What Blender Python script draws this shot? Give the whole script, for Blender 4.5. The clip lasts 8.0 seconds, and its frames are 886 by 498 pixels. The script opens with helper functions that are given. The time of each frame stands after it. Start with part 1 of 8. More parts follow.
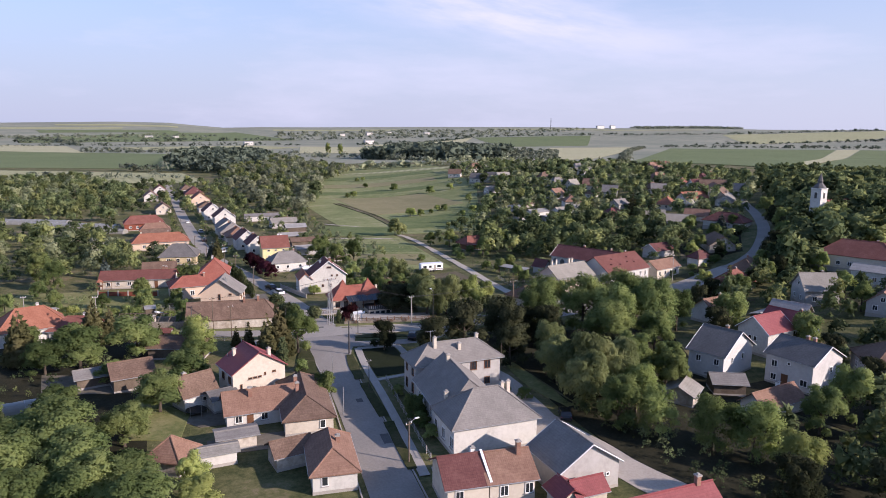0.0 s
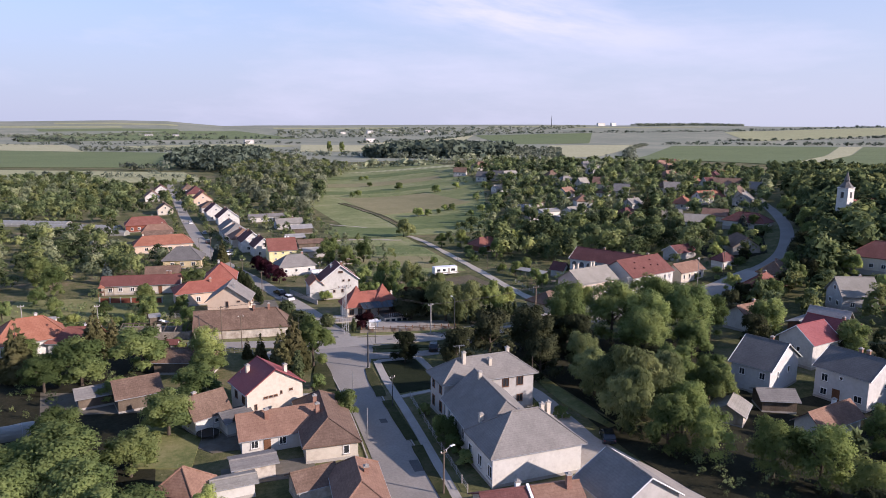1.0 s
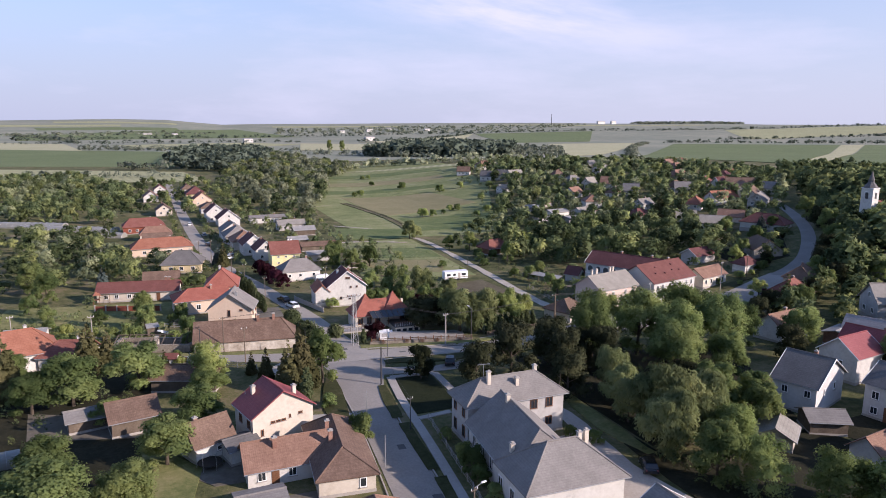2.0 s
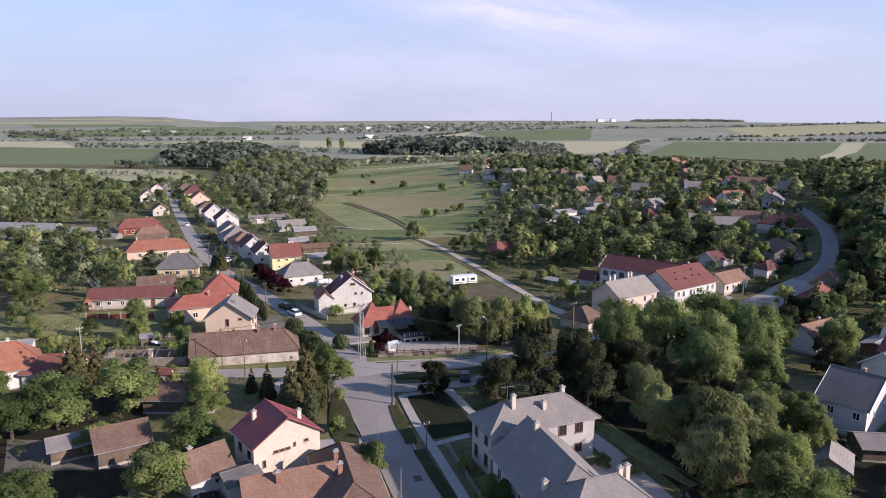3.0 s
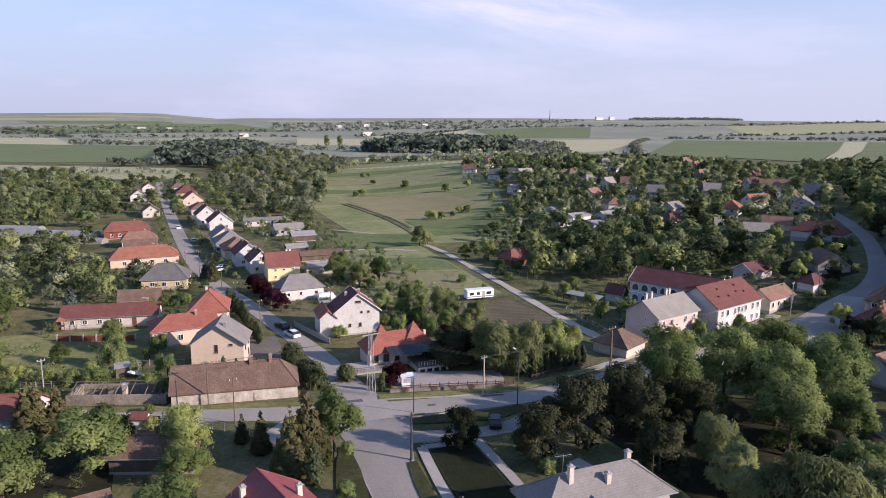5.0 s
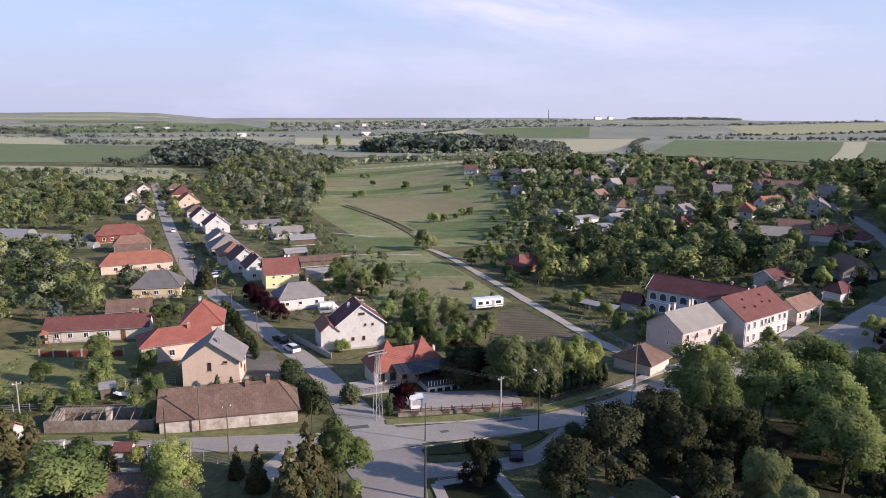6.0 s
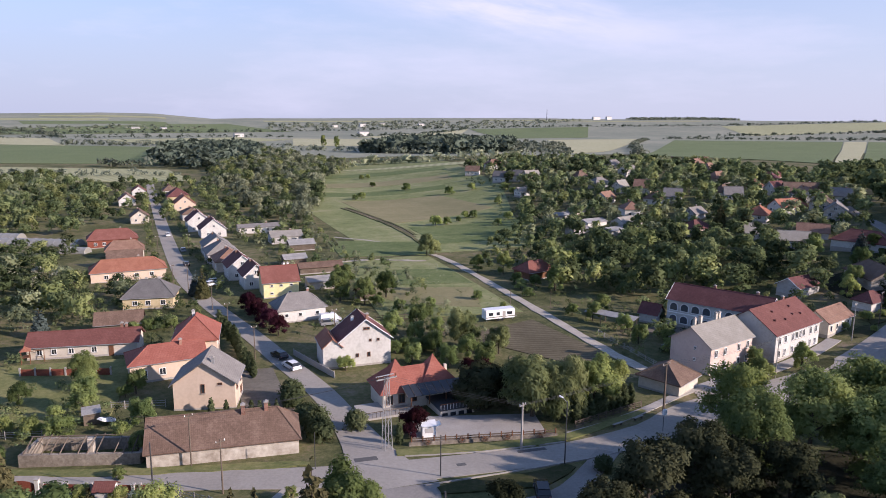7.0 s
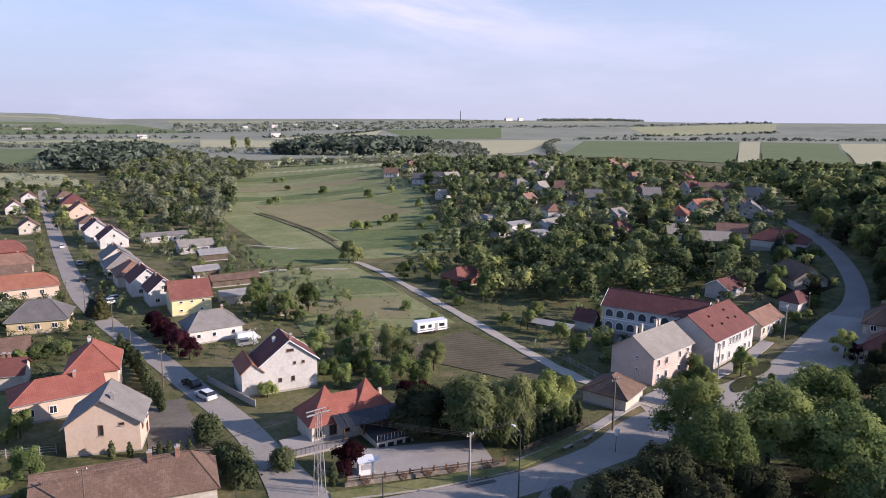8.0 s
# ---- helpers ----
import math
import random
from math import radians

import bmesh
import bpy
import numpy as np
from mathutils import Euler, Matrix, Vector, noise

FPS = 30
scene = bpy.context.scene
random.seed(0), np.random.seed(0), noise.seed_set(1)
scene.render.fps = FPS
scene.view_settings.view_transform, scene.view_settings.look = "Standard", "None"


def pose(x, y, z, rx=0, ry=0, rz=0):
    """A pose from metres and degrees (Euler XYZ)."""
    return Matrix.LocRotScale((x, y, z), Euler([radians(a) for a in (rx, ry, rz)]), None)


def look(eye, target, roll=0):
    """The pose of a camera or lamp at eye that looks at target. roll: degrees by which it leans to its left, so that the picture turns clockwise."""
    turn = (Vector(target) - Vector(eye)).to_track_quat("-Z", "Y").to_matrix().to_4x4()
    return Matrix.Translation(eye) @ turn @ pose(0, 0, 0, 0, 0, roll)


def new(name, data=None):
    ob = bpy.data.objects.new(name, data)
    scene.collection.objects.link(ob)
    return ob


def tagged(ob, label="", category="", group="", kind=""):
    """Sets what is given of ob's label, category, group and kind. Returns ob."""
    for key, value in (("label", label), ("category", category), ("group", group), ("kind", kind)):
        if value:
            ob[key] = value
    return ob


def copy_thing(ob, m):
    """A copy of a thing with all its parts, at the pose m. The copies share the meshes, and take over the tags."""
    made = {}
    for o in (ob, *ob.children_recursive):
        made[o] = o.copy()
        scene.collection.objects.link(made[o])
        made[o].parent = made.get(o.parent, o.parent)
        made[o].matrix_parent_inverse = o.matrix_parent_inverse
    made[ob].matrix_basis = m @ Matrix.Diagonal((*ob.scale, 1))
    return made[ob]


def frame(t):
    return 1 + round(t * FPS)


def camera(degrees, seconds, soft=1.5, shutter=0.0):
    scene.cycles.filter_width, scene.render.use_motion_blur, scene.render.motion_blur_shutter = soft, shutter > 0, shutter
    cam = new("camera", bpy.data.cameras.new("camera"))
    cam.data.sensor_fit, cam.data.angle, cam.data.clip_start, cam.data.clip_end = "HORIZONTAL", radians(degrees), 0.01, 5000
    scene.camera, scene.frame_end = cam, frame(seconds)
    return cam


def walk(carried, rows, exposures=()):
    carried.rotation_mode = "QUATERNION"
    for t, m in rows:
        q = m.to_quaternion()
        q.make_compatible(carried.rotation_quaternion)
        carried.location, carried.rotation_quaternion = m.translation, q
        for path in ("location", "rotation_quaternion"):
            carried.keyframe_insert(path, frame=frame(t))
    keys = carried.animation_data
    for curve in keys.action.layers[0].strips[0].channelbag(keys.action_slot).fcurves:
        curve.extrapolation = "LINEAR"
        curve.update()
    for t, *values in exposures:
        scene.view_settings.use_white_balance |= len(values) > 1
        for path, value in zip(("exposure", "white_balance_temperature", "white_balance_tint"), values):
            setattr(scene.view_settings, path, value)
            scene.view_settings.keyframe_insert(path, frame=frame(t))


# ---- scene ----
# ---- camera and its flight ----
cam = camera(65.13, 8.0, 0.9)
FLIGHT = [  # seconds, x, y, z, yaw, pitch, roll
    (0, -0.05, 0.31, 42.70, -18.05, -10.23, 0.54),
    (0.5, -1.02, 4.87, 42.71, -18.05, -10.34, 0.48),
    (1, -1.67, 9.44, 42.72, -18.05, -10.41, 0.39),
    (1.5, -2.04, 14.01, 42.72, -18.07, -10.46, 0.33),
    (3, -1.80, 27.81, 42.72, -18.21, -10.73, 0.38),
    (3.5, -1.43, 32.43, 42.71, -18.27, -10.79, 0.48),
    (4, -0.99, 37.08, 42.70, -18.32, -10.84, 0.61),
    (4.5, -0.52, 41.74, 42.70, -18.39, -10.90, 0.59),
    (6, 0.78, 55.84, 42.68, -18.62, -10.96, 0.60),
    (6.5, 1.14, 60.59, 42.68, -18.71, -10.98, 0.55),
    (7, 1.49, 65.36, 42.67, -18.80, -10.94, 0.56),
    (7.1, 1.58, 66.32, 42.67, -18.80, -10.94, 0.56),
    (7.2, 1.66, 67.29, 42.67, -19.70, -10.92, 0.57),
    (7.3, 1.75, 68.25, 42.67, -21.00, -10.89, 0.60),
    (7.4, 1.84, 69.21, 42.67, -23.15, -10.85, 0.64),
    (7.5, 1.88, 70.16, 42.67, -24.71, -10.82, 0.64),
    (7.6, 2.01, 71.14, 42.66, -25.80, -10.79, 0.69),
    (7.7, 2.10, 72.10, 42.66, -25.82, -10.79, 0.69),
    (7.8, 2.19, 73.06, 42.66, -25.82, -10.79, 0.69),
    (7.9, 2.27, 74.03, 42.66, -25.82, -10.79, 0.69),
    (8, 2.36, 74.99, 42.66, -25.82, -10.79, 0.69),
]


def flight_pose(x, y, z, yaw, pitch, roll):
    """The camera's pose from its eye, heading, pitch and clockwise roll."""
    return pose(x, y, z, 0, 0, yaw) @ pose(0, 0, 0, 90 + pitch) @ pose(0, 0, 0, 0, 0, roll)


walk(cam, [(row[0], flight_pose(*row[1:])) for row in FLIGHT],
     [(0.0, 0.53, 5920.0, 23.0), (8.0, 0.53, 5920.0, 23.0)])

# ---- sky, sun ----
SUN_EL, SUN_AZ = 22.0, 128.0   # degrees above the horizon; clockwise from +y
sun_dir = Vector((math.sin(radians(SUN_AZ)) * math.cos(radians(SUN_EL)), math.cos(radians(SUN_AZ)) * math.cos(radians(SUN_EL)), math.sin(radians(SUN_EL))))
world = bpy.data.worlds.new("sky")
scene.world = world
world.use_nodes = True
wn, wl = world.node_tree.nodes, world.node_tree.links
bg = wn["Background"]
sky = wn.new("ShaderNodeTexSky")
sky.sky_type = "NISHITA"
sky.sun_disc = False
sky.sun_elevation, sky.sun_rotation = radians(SUN_EL), radians(SUN_AZ)
sky.altitude, sky.air_density, sky.dust_density, sky.ozone_density = 200, 1.0, 0.4, 2.5
bg.inputs["Strength"].default_value = 0.127
# thin cirrus: stretched noise over the sky dome
co = wn.new("ShaderNodeTexCoord")
mp = wn.new("ShaderNodeMapping")
mp.inputs["Scale"].default_value = (1.6, 1.1, 7.0)
mp.inputs["Rotation"].default_value = (0.12, 0.1, 0.5)
nz = wn.new("ShaderNodeTexNoise")
nz.inputs["Scale"].default_value, nz.inputs["Detail"].default_value, nz.inputs["Roughness"].default_value = 1.3, 7, 0.62
rp = wn.new("ShaderNodeValToRGB")
rp.color_ramp.elements[0].position, rp.color_ramp.elements[0].color = 0.52, (0.0, 0.0, 0.0, 1)
rp.color_ramp.elements[1].position, rp.color_ramp.elements[1].color = 0.74, (0.42, 0.42, 0.42, 1)
mx = wn.new("ShaderNodeMix")
mx.data_type = "RGBA"
mx.inputs[7].default_value = (4.9, 4.75, 5.3, 1)
# a pale veil thickens towards the horizon
sepw = wn.new("ShaderNodeSeparateXYZ")
wl.new(co.outputs["Generated"], sepw.inputs[0])
veil = wn.new("ShaderNodeValToRGB")
veil.color_ramp.interpolation = "EASE"
veil.color_ramp.elements[0].position, veil.color_ramp.elements[0].color = 0.0, (0.9, 0.9, 0.9, 1)
veil.color_ramp.elements[1].position, veil.color_ramp.elements[1].color = 0.36, (0.0, 0.0, 0.0, 1)
wl.new(sepw.outputs["Z"], veil.inputs["Fac"])
mv = wn.new("ShaderNodeMix")
mv.data_type = "RGBA"
sunward = wn.new("ShaderNodeVectorMath")
sunward.operation = "DOT_PRODUCT"
sunward.inputs[1].default_value = Vector((sun_dir.x, sun_dir.y, 0)).normalized()
wl.new(co.outputs["Generated"], sunward.inputs[0])
lift = wn.new("ShaderNodeMapRange")
lift.inputs[1].default_value, lift.inputs[2].default_value = -0.85, -0.1
wl.new(sunward.outputs["Value"], lift.inputs[0])
glow = wn.new("ShaderNodeMix")
glow.data_type = "RGBA"
glow.inputs[6].default_value, glow.inputs[7].default_value = (2.72, 2.98, 3.80, 1), (3.36, 3.52, 4.12, 1)
wl.new(lift.outputs[0], glow.inputs[0])
wl.new(glow.outputs[2], mv.inputs[7])
wl.new(veil.outputs["Color"], mv.inputs[0])
wl.new(sky.outputs["Color"], mv.inputs[6])
wl.new(co.outputs["Generated"], mp.inputs["Vector"])
wl.new(mp.outputs["Vector"], nz.inputs["Vector"])
wl.new(nz.outputs["Fac"], rp.inputs["Fac"])
wl.new(rp.outputs["Color"], mx.inputs[0])
wl.new(mv.outputs[2], mx.inputs[6])
# one brighter streak of cirrus high ahead of the flight
streak = Vector((0.378, 0.917, 0.150))
along = Vector((0.86, -0.34, -0.16)).normalized()
across = along.cross(streak).normalized()
dots = []
for axis, reach in ((along, 0.30), (across, 0.055)):
    dp = wn.new("ShaderNodeVectorMath")
    dp.operation = "DOT_PRODUCT"
    dp.inputs[1].default_value = axis / reach
    wl.new(co.outputs["Generated"], dp.inputs[0])
    off = wn.new("ShaderNodeMath")
    off.operation = "SUBTRACT"
    off.inputs[1].default_value = axis.dot(streak) / reach
    wl.new(dp.outputs["Value"], off.inputs[0])
    dots.append(off.outputs[0])
cx = wn.new("ShaderNodeCombineXYZ")
wl.new(dots[0], cx.inputs[0])
wl.new(dots[1], cx.inputs[1])
fine = wn.new("ShaderNodeTexNoise")
fine.inputs["Scale"].default_value, fine.inputs["Detail"].default_value, fine.inputs["Roughness"].default_value = 2.2, 6, 0.6
wl.new(cx.outputs[0], fine.inputs["Vector"])
ln = wn.new("ShaderNodeVectorMath")
ln.operation = "LENGTH"
wl.new(cx.outputs[0], ln.inputs[0])
fade = wn.new("ShaderNodeMapRange")
fade.interpolation_type = "SMOOTHSTEP"
fade.inputs[1].default_value, fade.inputs[2].default_value, fade.inputs[3].default_value, fade.inputs[4].default_value = 0.1, 1.15, 1.0, 0.0
wl.new(ln.outputs["Value"], fade.inputs[0])
wisps = wn.new("ShaderNodeMapRange")
wisps.inputs[1].default_value, wisps.inputs[2].default_value, wisps.inputs[3].default_value, wisps.inputs[4].default_value = 0.3, 0.62, 0.15, 0.85
wl.new(fine.outputs["Fac"], wisps.inputs[0])
amount = wn.new("ShaderNodeMath")
amount.operation = "MULTIPLY"
wl.new(fade.outputs[0], amount.inputs[0])
wl.new(wisps.outputs[0], amount.inputs[1])
ms = wn.new("ShaderNodeMix")
ms.data_type = "RGBA"
ms.inputs[7].default_value = (5.0, 4.85, 5.4, 1)
wl.new(amount.outputs[0], ms.inputs[0])
wl.new(mx.outputs[2], ms.inputs[6])
wl.new(ms.outputs[2], bg.inputs["Color"])

sun = new("sun", bpy.data.lights.new("sun", "SUN"))
sun.data.energy, sun.data.angle, sun.data.color = 5.0, radians(0.6), (1.0, 0.84, 0.655)
sun.matrix_world = look(sun_dir * 400, (0, 0, 0))

# ---- materials ----


def shader(name, rough=0.85, metal=0.0, spec=0.3):
    m = bpy.data.materials.new(name)
    m.use_nodes = True
    b = m.node_tree.nodes["Principled BSDF"]
    b.inputs["Roughness"].default_value, b.inputs["Metallic"].default_value = rough, metal
    b.inputs["Specular IOR Level"].default_value = spec
    return m, m.node_tree.nodes, m.node_tree.links, b


def ramp(nodes, stops):
    r = nodes.new("ShaderNodeValToRGB")
    e = r.color_ramp.elements
    while len(e) < len(stops):
        e.new(0.5)
    for k, (p, c) in enumerate(stops):
        e[k].position, e[k].color = p, (*c, 1)
    return r


def noise_node(nodes, links, vec, scale, detail=4.0, rough=0.55):
    n = nodes.new("ShaderNodeTexNoise")
    n.inputs["Scale"].default_value, n.inputs["Detail"].default_value, n.inputs["Roughness"].default_value = scale, detail, rough
    links.new(vec, n.inputs["Vector"])
    return n


def mixed(nodes, links, fac, a, b, blend="MIX"):
    m = nodes.new("ShaderNodeMix")
    m.data_type, m.blend_type = "RGBA", blend
    for sock, v in ((m.inputs[0], fac), (m.inputs[6], a), (m.inputs[7], b)):
        if hasattr(v, "links"):
            links.new(v, sock)
        elif isinstance(v, tuple):
            sock.default_value = (*v, 1)
        else:
            sock.default_value = v
    return m.outputs[2]


def bumped(nodes, links, b, height, strength, dist):
    k = nodes.new("ShaderNodeBump")
    k.inputs["Strength"].default_value, k.inputs["Distance"].default_value = strength, dist
    links.new(height, k.inputs["Height"])
    links.new(k.outputs["Normal"], b.inputs["Normal"])


def surface(name, dark, mid, light, fine=6.0, coarse=0.35, rough=0.88, bump=0.3, dist=0.03, metal=0.0, spec=0.3, spread=0.0):
    """A plain material with stains at two scales, a fine relief and a slight change from object to object."""
    m, n, l, b = shader(name, rough, metal, spec)
    tc = n.new("ShaderNodeTexCoord").outputs["Object"]
    a, c = noise_node(n, l, tc, fine, 6, 0.65), noise_node(n, l, tc, coarse, 4, 0.6)
    col = ramp(n, ((0.3, dark), (0.5, mid), (0.72, light)))
    mixf = n.new("ShaderNodeMath")
    mixf.operation = "MULTIPLY_ADD"
    l.new(a.outputs["Fac"], mixf.inputs[0])
    mixf.inputs[1].default_value = 0.5
    half = n.new("ShaderNodeMath")
    half.operation = "MULTIPLY"
    half.inputs[1].default_value = 0.5
    l.new(c.outputs["Fac"], half.inputs[0])
    l.new(half.outputs[0], mixf.inputs[2])
    l.new(mixf.outputs[0], col.inputs["Fac"])
    out = col.outputs["Color"]
    if spread:
        oi = n.new("ShaderNodeObjectInfo")
        hs = n.new("ShaderNodeHueSaturation")
        mr = n.new("ShaderNodeMapRange")
        mr.inputs[3].default_value, mr.inputs[4].default_value = 1 - spread, 1 + spread
        l.new(oi.outputs["Random"], mr.inputs[0])
        l.new(mr.outputs[0], hs.inputs["Value"])
        l.new(out, hs.inputs["Color"])
        out = hs.outputs["Color"]
    l.new(out, b.inputs["Base Color"])
    if bump:
        bumped(n, l, b, a.outputs["Fac"], bump, dist)
    return m


def tiled(name, dark, mid, light, row=0.34, col=0.24, rough=0.85, depth=0.04):
    """Roof covering: courses that follow the height, columns along the eaves, weathered patches."""
    m, n, l, b = shader(name, rough, 0, 0.3)
    tc = n.new("ShaderNodeTexCoord").outputs["Object"]
    sep = n.new("ShaderNodeSeparateXYZ")
    l.new(tc, sep.inputs[0])
    a, c = noise_node(n, l, tc, 3.5, 6, 0.7), noise_node(n, l, tc, 0.45, 5, 0.65)
    big = ramp(n, ((0.3, dark), (0.5, mid), (0.7, light)))
    add = n.new("ShaderNodeMath")
    add.operation = "ADD"
    l.new(a.outputs["Fac"], add.inputs[0])
    l.new(c.outputs["Fac"], add.inputs[1])
    halve = n.new("ShaderNodeMath")
    halve.operation = "MULTIPLY"
    halve.inputs[1].default_value = 0.5
    l.new(add.outputs[0], halve.inputs[0])
    l.new(halve.outputs[0], big.inputs["Fac"])
    waves = []
    for sock, step in (("Z", row * 0.6), ("X", col)):
        k = n.new("ShaderNodeMath")
        k.operation = "DIVIDE"
        l.new(sep.outputs[sock], k.inputs[0])
        k.inputs[1].default_value = step
        f = n.new("ShaderNodeMath")
        f.operation = "FRACT"
        l.new(k.outputs[0], f.inputs[0])
        waves.append(f.outputs[0])
    mul = n.new("ShaderNodeMath")
    mul.operation = "MULTIPLY_ADD"
    l.new(waves[0], mul.inputs[0])
    mul.inputs[1].default_value = 1.0
    pp = n.new("ShaderNodeMath")
    pp.operation = "PINGPONG"
    pp.inputs[1].default_value = 0.5
    l.new(waves[1], pp.inputs[0])
    l.new(pp.outputs[0], mul.inputs[2])
    shade = ramp(n, ((0.0, (0.82, 0.82, 0.82)), (0.3, (1, 1, 1)), (1.0, (1.04, 1.04, 1.04))))
    l.new(waves[0], shade.inputs["Fac"])
    out = mixed(n, l, 0.8, big.outputs["Color"], shade.outputs["Color"], "MULTIPLY")
    l.new(out, b.inputs["Base Color"])
    bumped(n, l, b, mul.outputs[0], 0.45, depth)
    return m


def leafy(name, dark, light, through_it=0.35):
    """Foliage: colour varies from clump to clump and from plant to plant, some light passes the leaves."""
    m = bpy.data.materials.new(name)
    m.use_nodes = True
    n, l = m.node_tree.nodes, m.node_tree.links
    n.remove(n["Principled BSDF"])
    geo, oi = n.new("ShaderNodeNewGeometry"), n.new("ShaderNodeObjectInfo")
    low = tuple(a * 0.58 + b * 0.42 for a, b in zip(dark, light))
    high = tuple(a * 0.32 + b * 0.68 for a, b in zip(dark, light))
    r = ramp(n, ((0.0, low), (1.0, high)))
    l.new(geo.outputs["Random Per Island"], r.inputs["Fac"])
    hs = n.new("ShaderNodeHueSaturation")
    mr = n.new("ShaderNodeMapRange")
    mr.inputs[3].default_value, mr.inputs[4].default_value = 0.76, 1.26
    l.new(oi.outputs["Random"], mr.inputs[0])
    # from tree to tree within a wood
    patch = noise_node(n, l, geo.outputs["Position"], 0.13, 1.5)
    mr3 = n.new("ShaderNodeMapRange")
    mr3.inputs[1].default_value, mr3.inputs[2].default_value, mr3.inputs[3].default_value, mr3.inputs[4].default_value = 0.36, 0.64, 0.62, 1.38
    l.new(patch.outputs["Fac"], mr3.inputs[0])
    mul = n.new("ShaderNodeMath")
    mul.operation = "MULTIPLY"
    l.new(mr.outputs[0], mul.inputs[0])
    l.new(mr3.outputs[0], mul.inputs[1])
    l.new(mul.outputs[0], hs.inputs["Value"])
    mr2 = n.new("ShaderNodeMapRange")
    mr2.inputs[1].default_value, mr2.inputs[2].default_value, mr2.inputs[3].default_value, mr2.inputs[4].default_value = 0.36, 0.64, 0.515, 0.48
    l.new(patch.outputs["Fac"], mr2.inputs[0])
    l.new(mr2.outputs[0], hs.inputs["Hue"])
    l.new(r.outputs["Color"], hs.inputs["Color"])
    d, t, s = n.new("ShaderNodeBsdfDiffuse"), n.new("ShaderNodeBsdfTranslucent"), n.new("ShaderNodeMixShader")
    l.new(hs.outputs["Color"], d.inputs["Color"])
    l.new(hs.outputs["Color"], t.inputs["Color"])
    s.inputs[0].default_value = through_it
    l.new(d.outputs[0], s.inputs[1])
    l.new(t.outputs[0], s.inputs[2])
    l.new(s.outputs[0], n["Material Output"].inputs["Surface"])
    return m


def grassy(name, stops, patch=0.03, tuft=1.4, rows=None):
    """Grass or crop: tufts, large dry and lush patches, and drill rows where the field has them."""
    m, n, l, b = shader(name, 0.95, 0, 0.1)
    tc = n.new("ShaderNodeTexCoord").outputs["Object"]
    a, c, e = noise_node(n, l, tc, tuft, 8, 0.75), noise_node(n, l, tc, patch, 6, 0.62), noise_node(n, l, tc, patch * 6, 5, 0.6)
    s1 = n.new("ShaderNodeMath")
    s1.operation = "MULTIPLY_ADD"
    l.new(a.outputs["Fac"], s1.inputs[0])
    s1.inputs[1].default_value = 0.35
    s2 = n.new("ShaderNodeMath")
    s2.operation = "MULTIPLY_ADD"
    l.new(c.outputs["Fac"], s2.inputs[0])
    s2.inputs[1].default_value = 0.4
    s3 = n.new("ShaderNodeMath")
    s3.operation = "MULTIPLY"
    l.new(e.outputs["Fac"], s3.inputs[0])
    s3.inputs[1].default_value = 0.25
    l.new(s3.outputs[0], s2.inputs[2])
    l.new(s2.outputs[0], s1.inputs[2])
    r = ramp(n, stops)
    l.new(s1.outputs[0], r.inputs["Fac"])
    out, height = r.outputs["Color"], a.outputs["Fac"]
    if rows:
        angle, step = rows
        mp_ = n.new("ShaderNodeMapping")
        mp_.inputs["Rotation"].default_value = (0, 0, radians(angle))
        l.new(tc, mp_.inputs["Vector"])
        w = n.new("ShaderNodeTexWave")
        w.inputs["Scale"].default_value, w.inputs["Distortion"].default_value, w.inputs["Detail"].default_value = 0.314 / step, 1.2, 3
        w.inputs["Detail Scale"].default_value = 0.6
        l.new(mp_.outputs[0], w.inputs["Vector"])
        sh = ramp(n, ((0.0, (0.72, 0.72, 0.7)), (1.0, (1.15, 1.15, 1.15))))
        l.new(w.outputs["Fac"], sh.inputs["Fac"])
        out = mixed(n, l, 0.7, out, sh.outputs["Color"], "MULTIPLY")
    l.new(out, b.inputs["Base Color"])
    bumped(n, l, b, height, 0.6, 0.12)
    return m


M = {}
M["grass"] = grassy("village grass", ((0.38, (0.039, 0.047, 0.021)), (0.46, (0.087, 0.095, 0.040)), (0.53, (0.146, 0.139, 0.066)), (0.61, (0.228, 0.177, 0.124))), 0.05)
M["lawn"] = grassy("shade-dark mown verge", ((0.38, (0.028, 0.035, 0.014)), (0.5, (0.048, 0.054, 0.022)), (0.62, (0.084, 0.074, 0.043))), 0.15, 2.2)
M["plot grass"] = grassy("dry grass plus sunlight", ((0.36, (0.094, 0.115, 0.043)), (0.47, (0.156, 0.169, 0.065)), (0.55, (0.219, 0.213, 0.092)), (0.63, (0.281, 0.250, 0.131))), 0.12, 1.6)
M["meadow"] = grassy("meadow grass", ((0.38, (0.125, 0.155, 0.063)), (0.46, (0.179, 0.204, 0.085)), (0.53, (0.233, 0.246, 0.114)), (0.61, (0.305, 0.293, 0.170))), 0.03, 0.8)
M["meadow lush"] = grassy("lush wet grass", ((0.38, (0.090, 0.123, 0.048)), (0.5, (0.134, 0.167, 0.066)), (0.62, (0.193, 0.218, 0.099))), 0.06, 1.0)
M["shade and earth"] = grassy("tree shade and dark earth", ((0.35, (0.016, 0.017, 0.010)), (0.5, (0.028, 0.028, 0.017)), (0.65, (0.050, 0.046, 0.028))), 0.2, 2.0)
M["meadow dry"] = grassy("dry meadow", ((0.32, (0.182, 0.176, 0.086)), (0.5, (0.237, 0.216, 0.114)), (0.66, (0.303, 0.262, 0.152))), 0.04, 0.8)
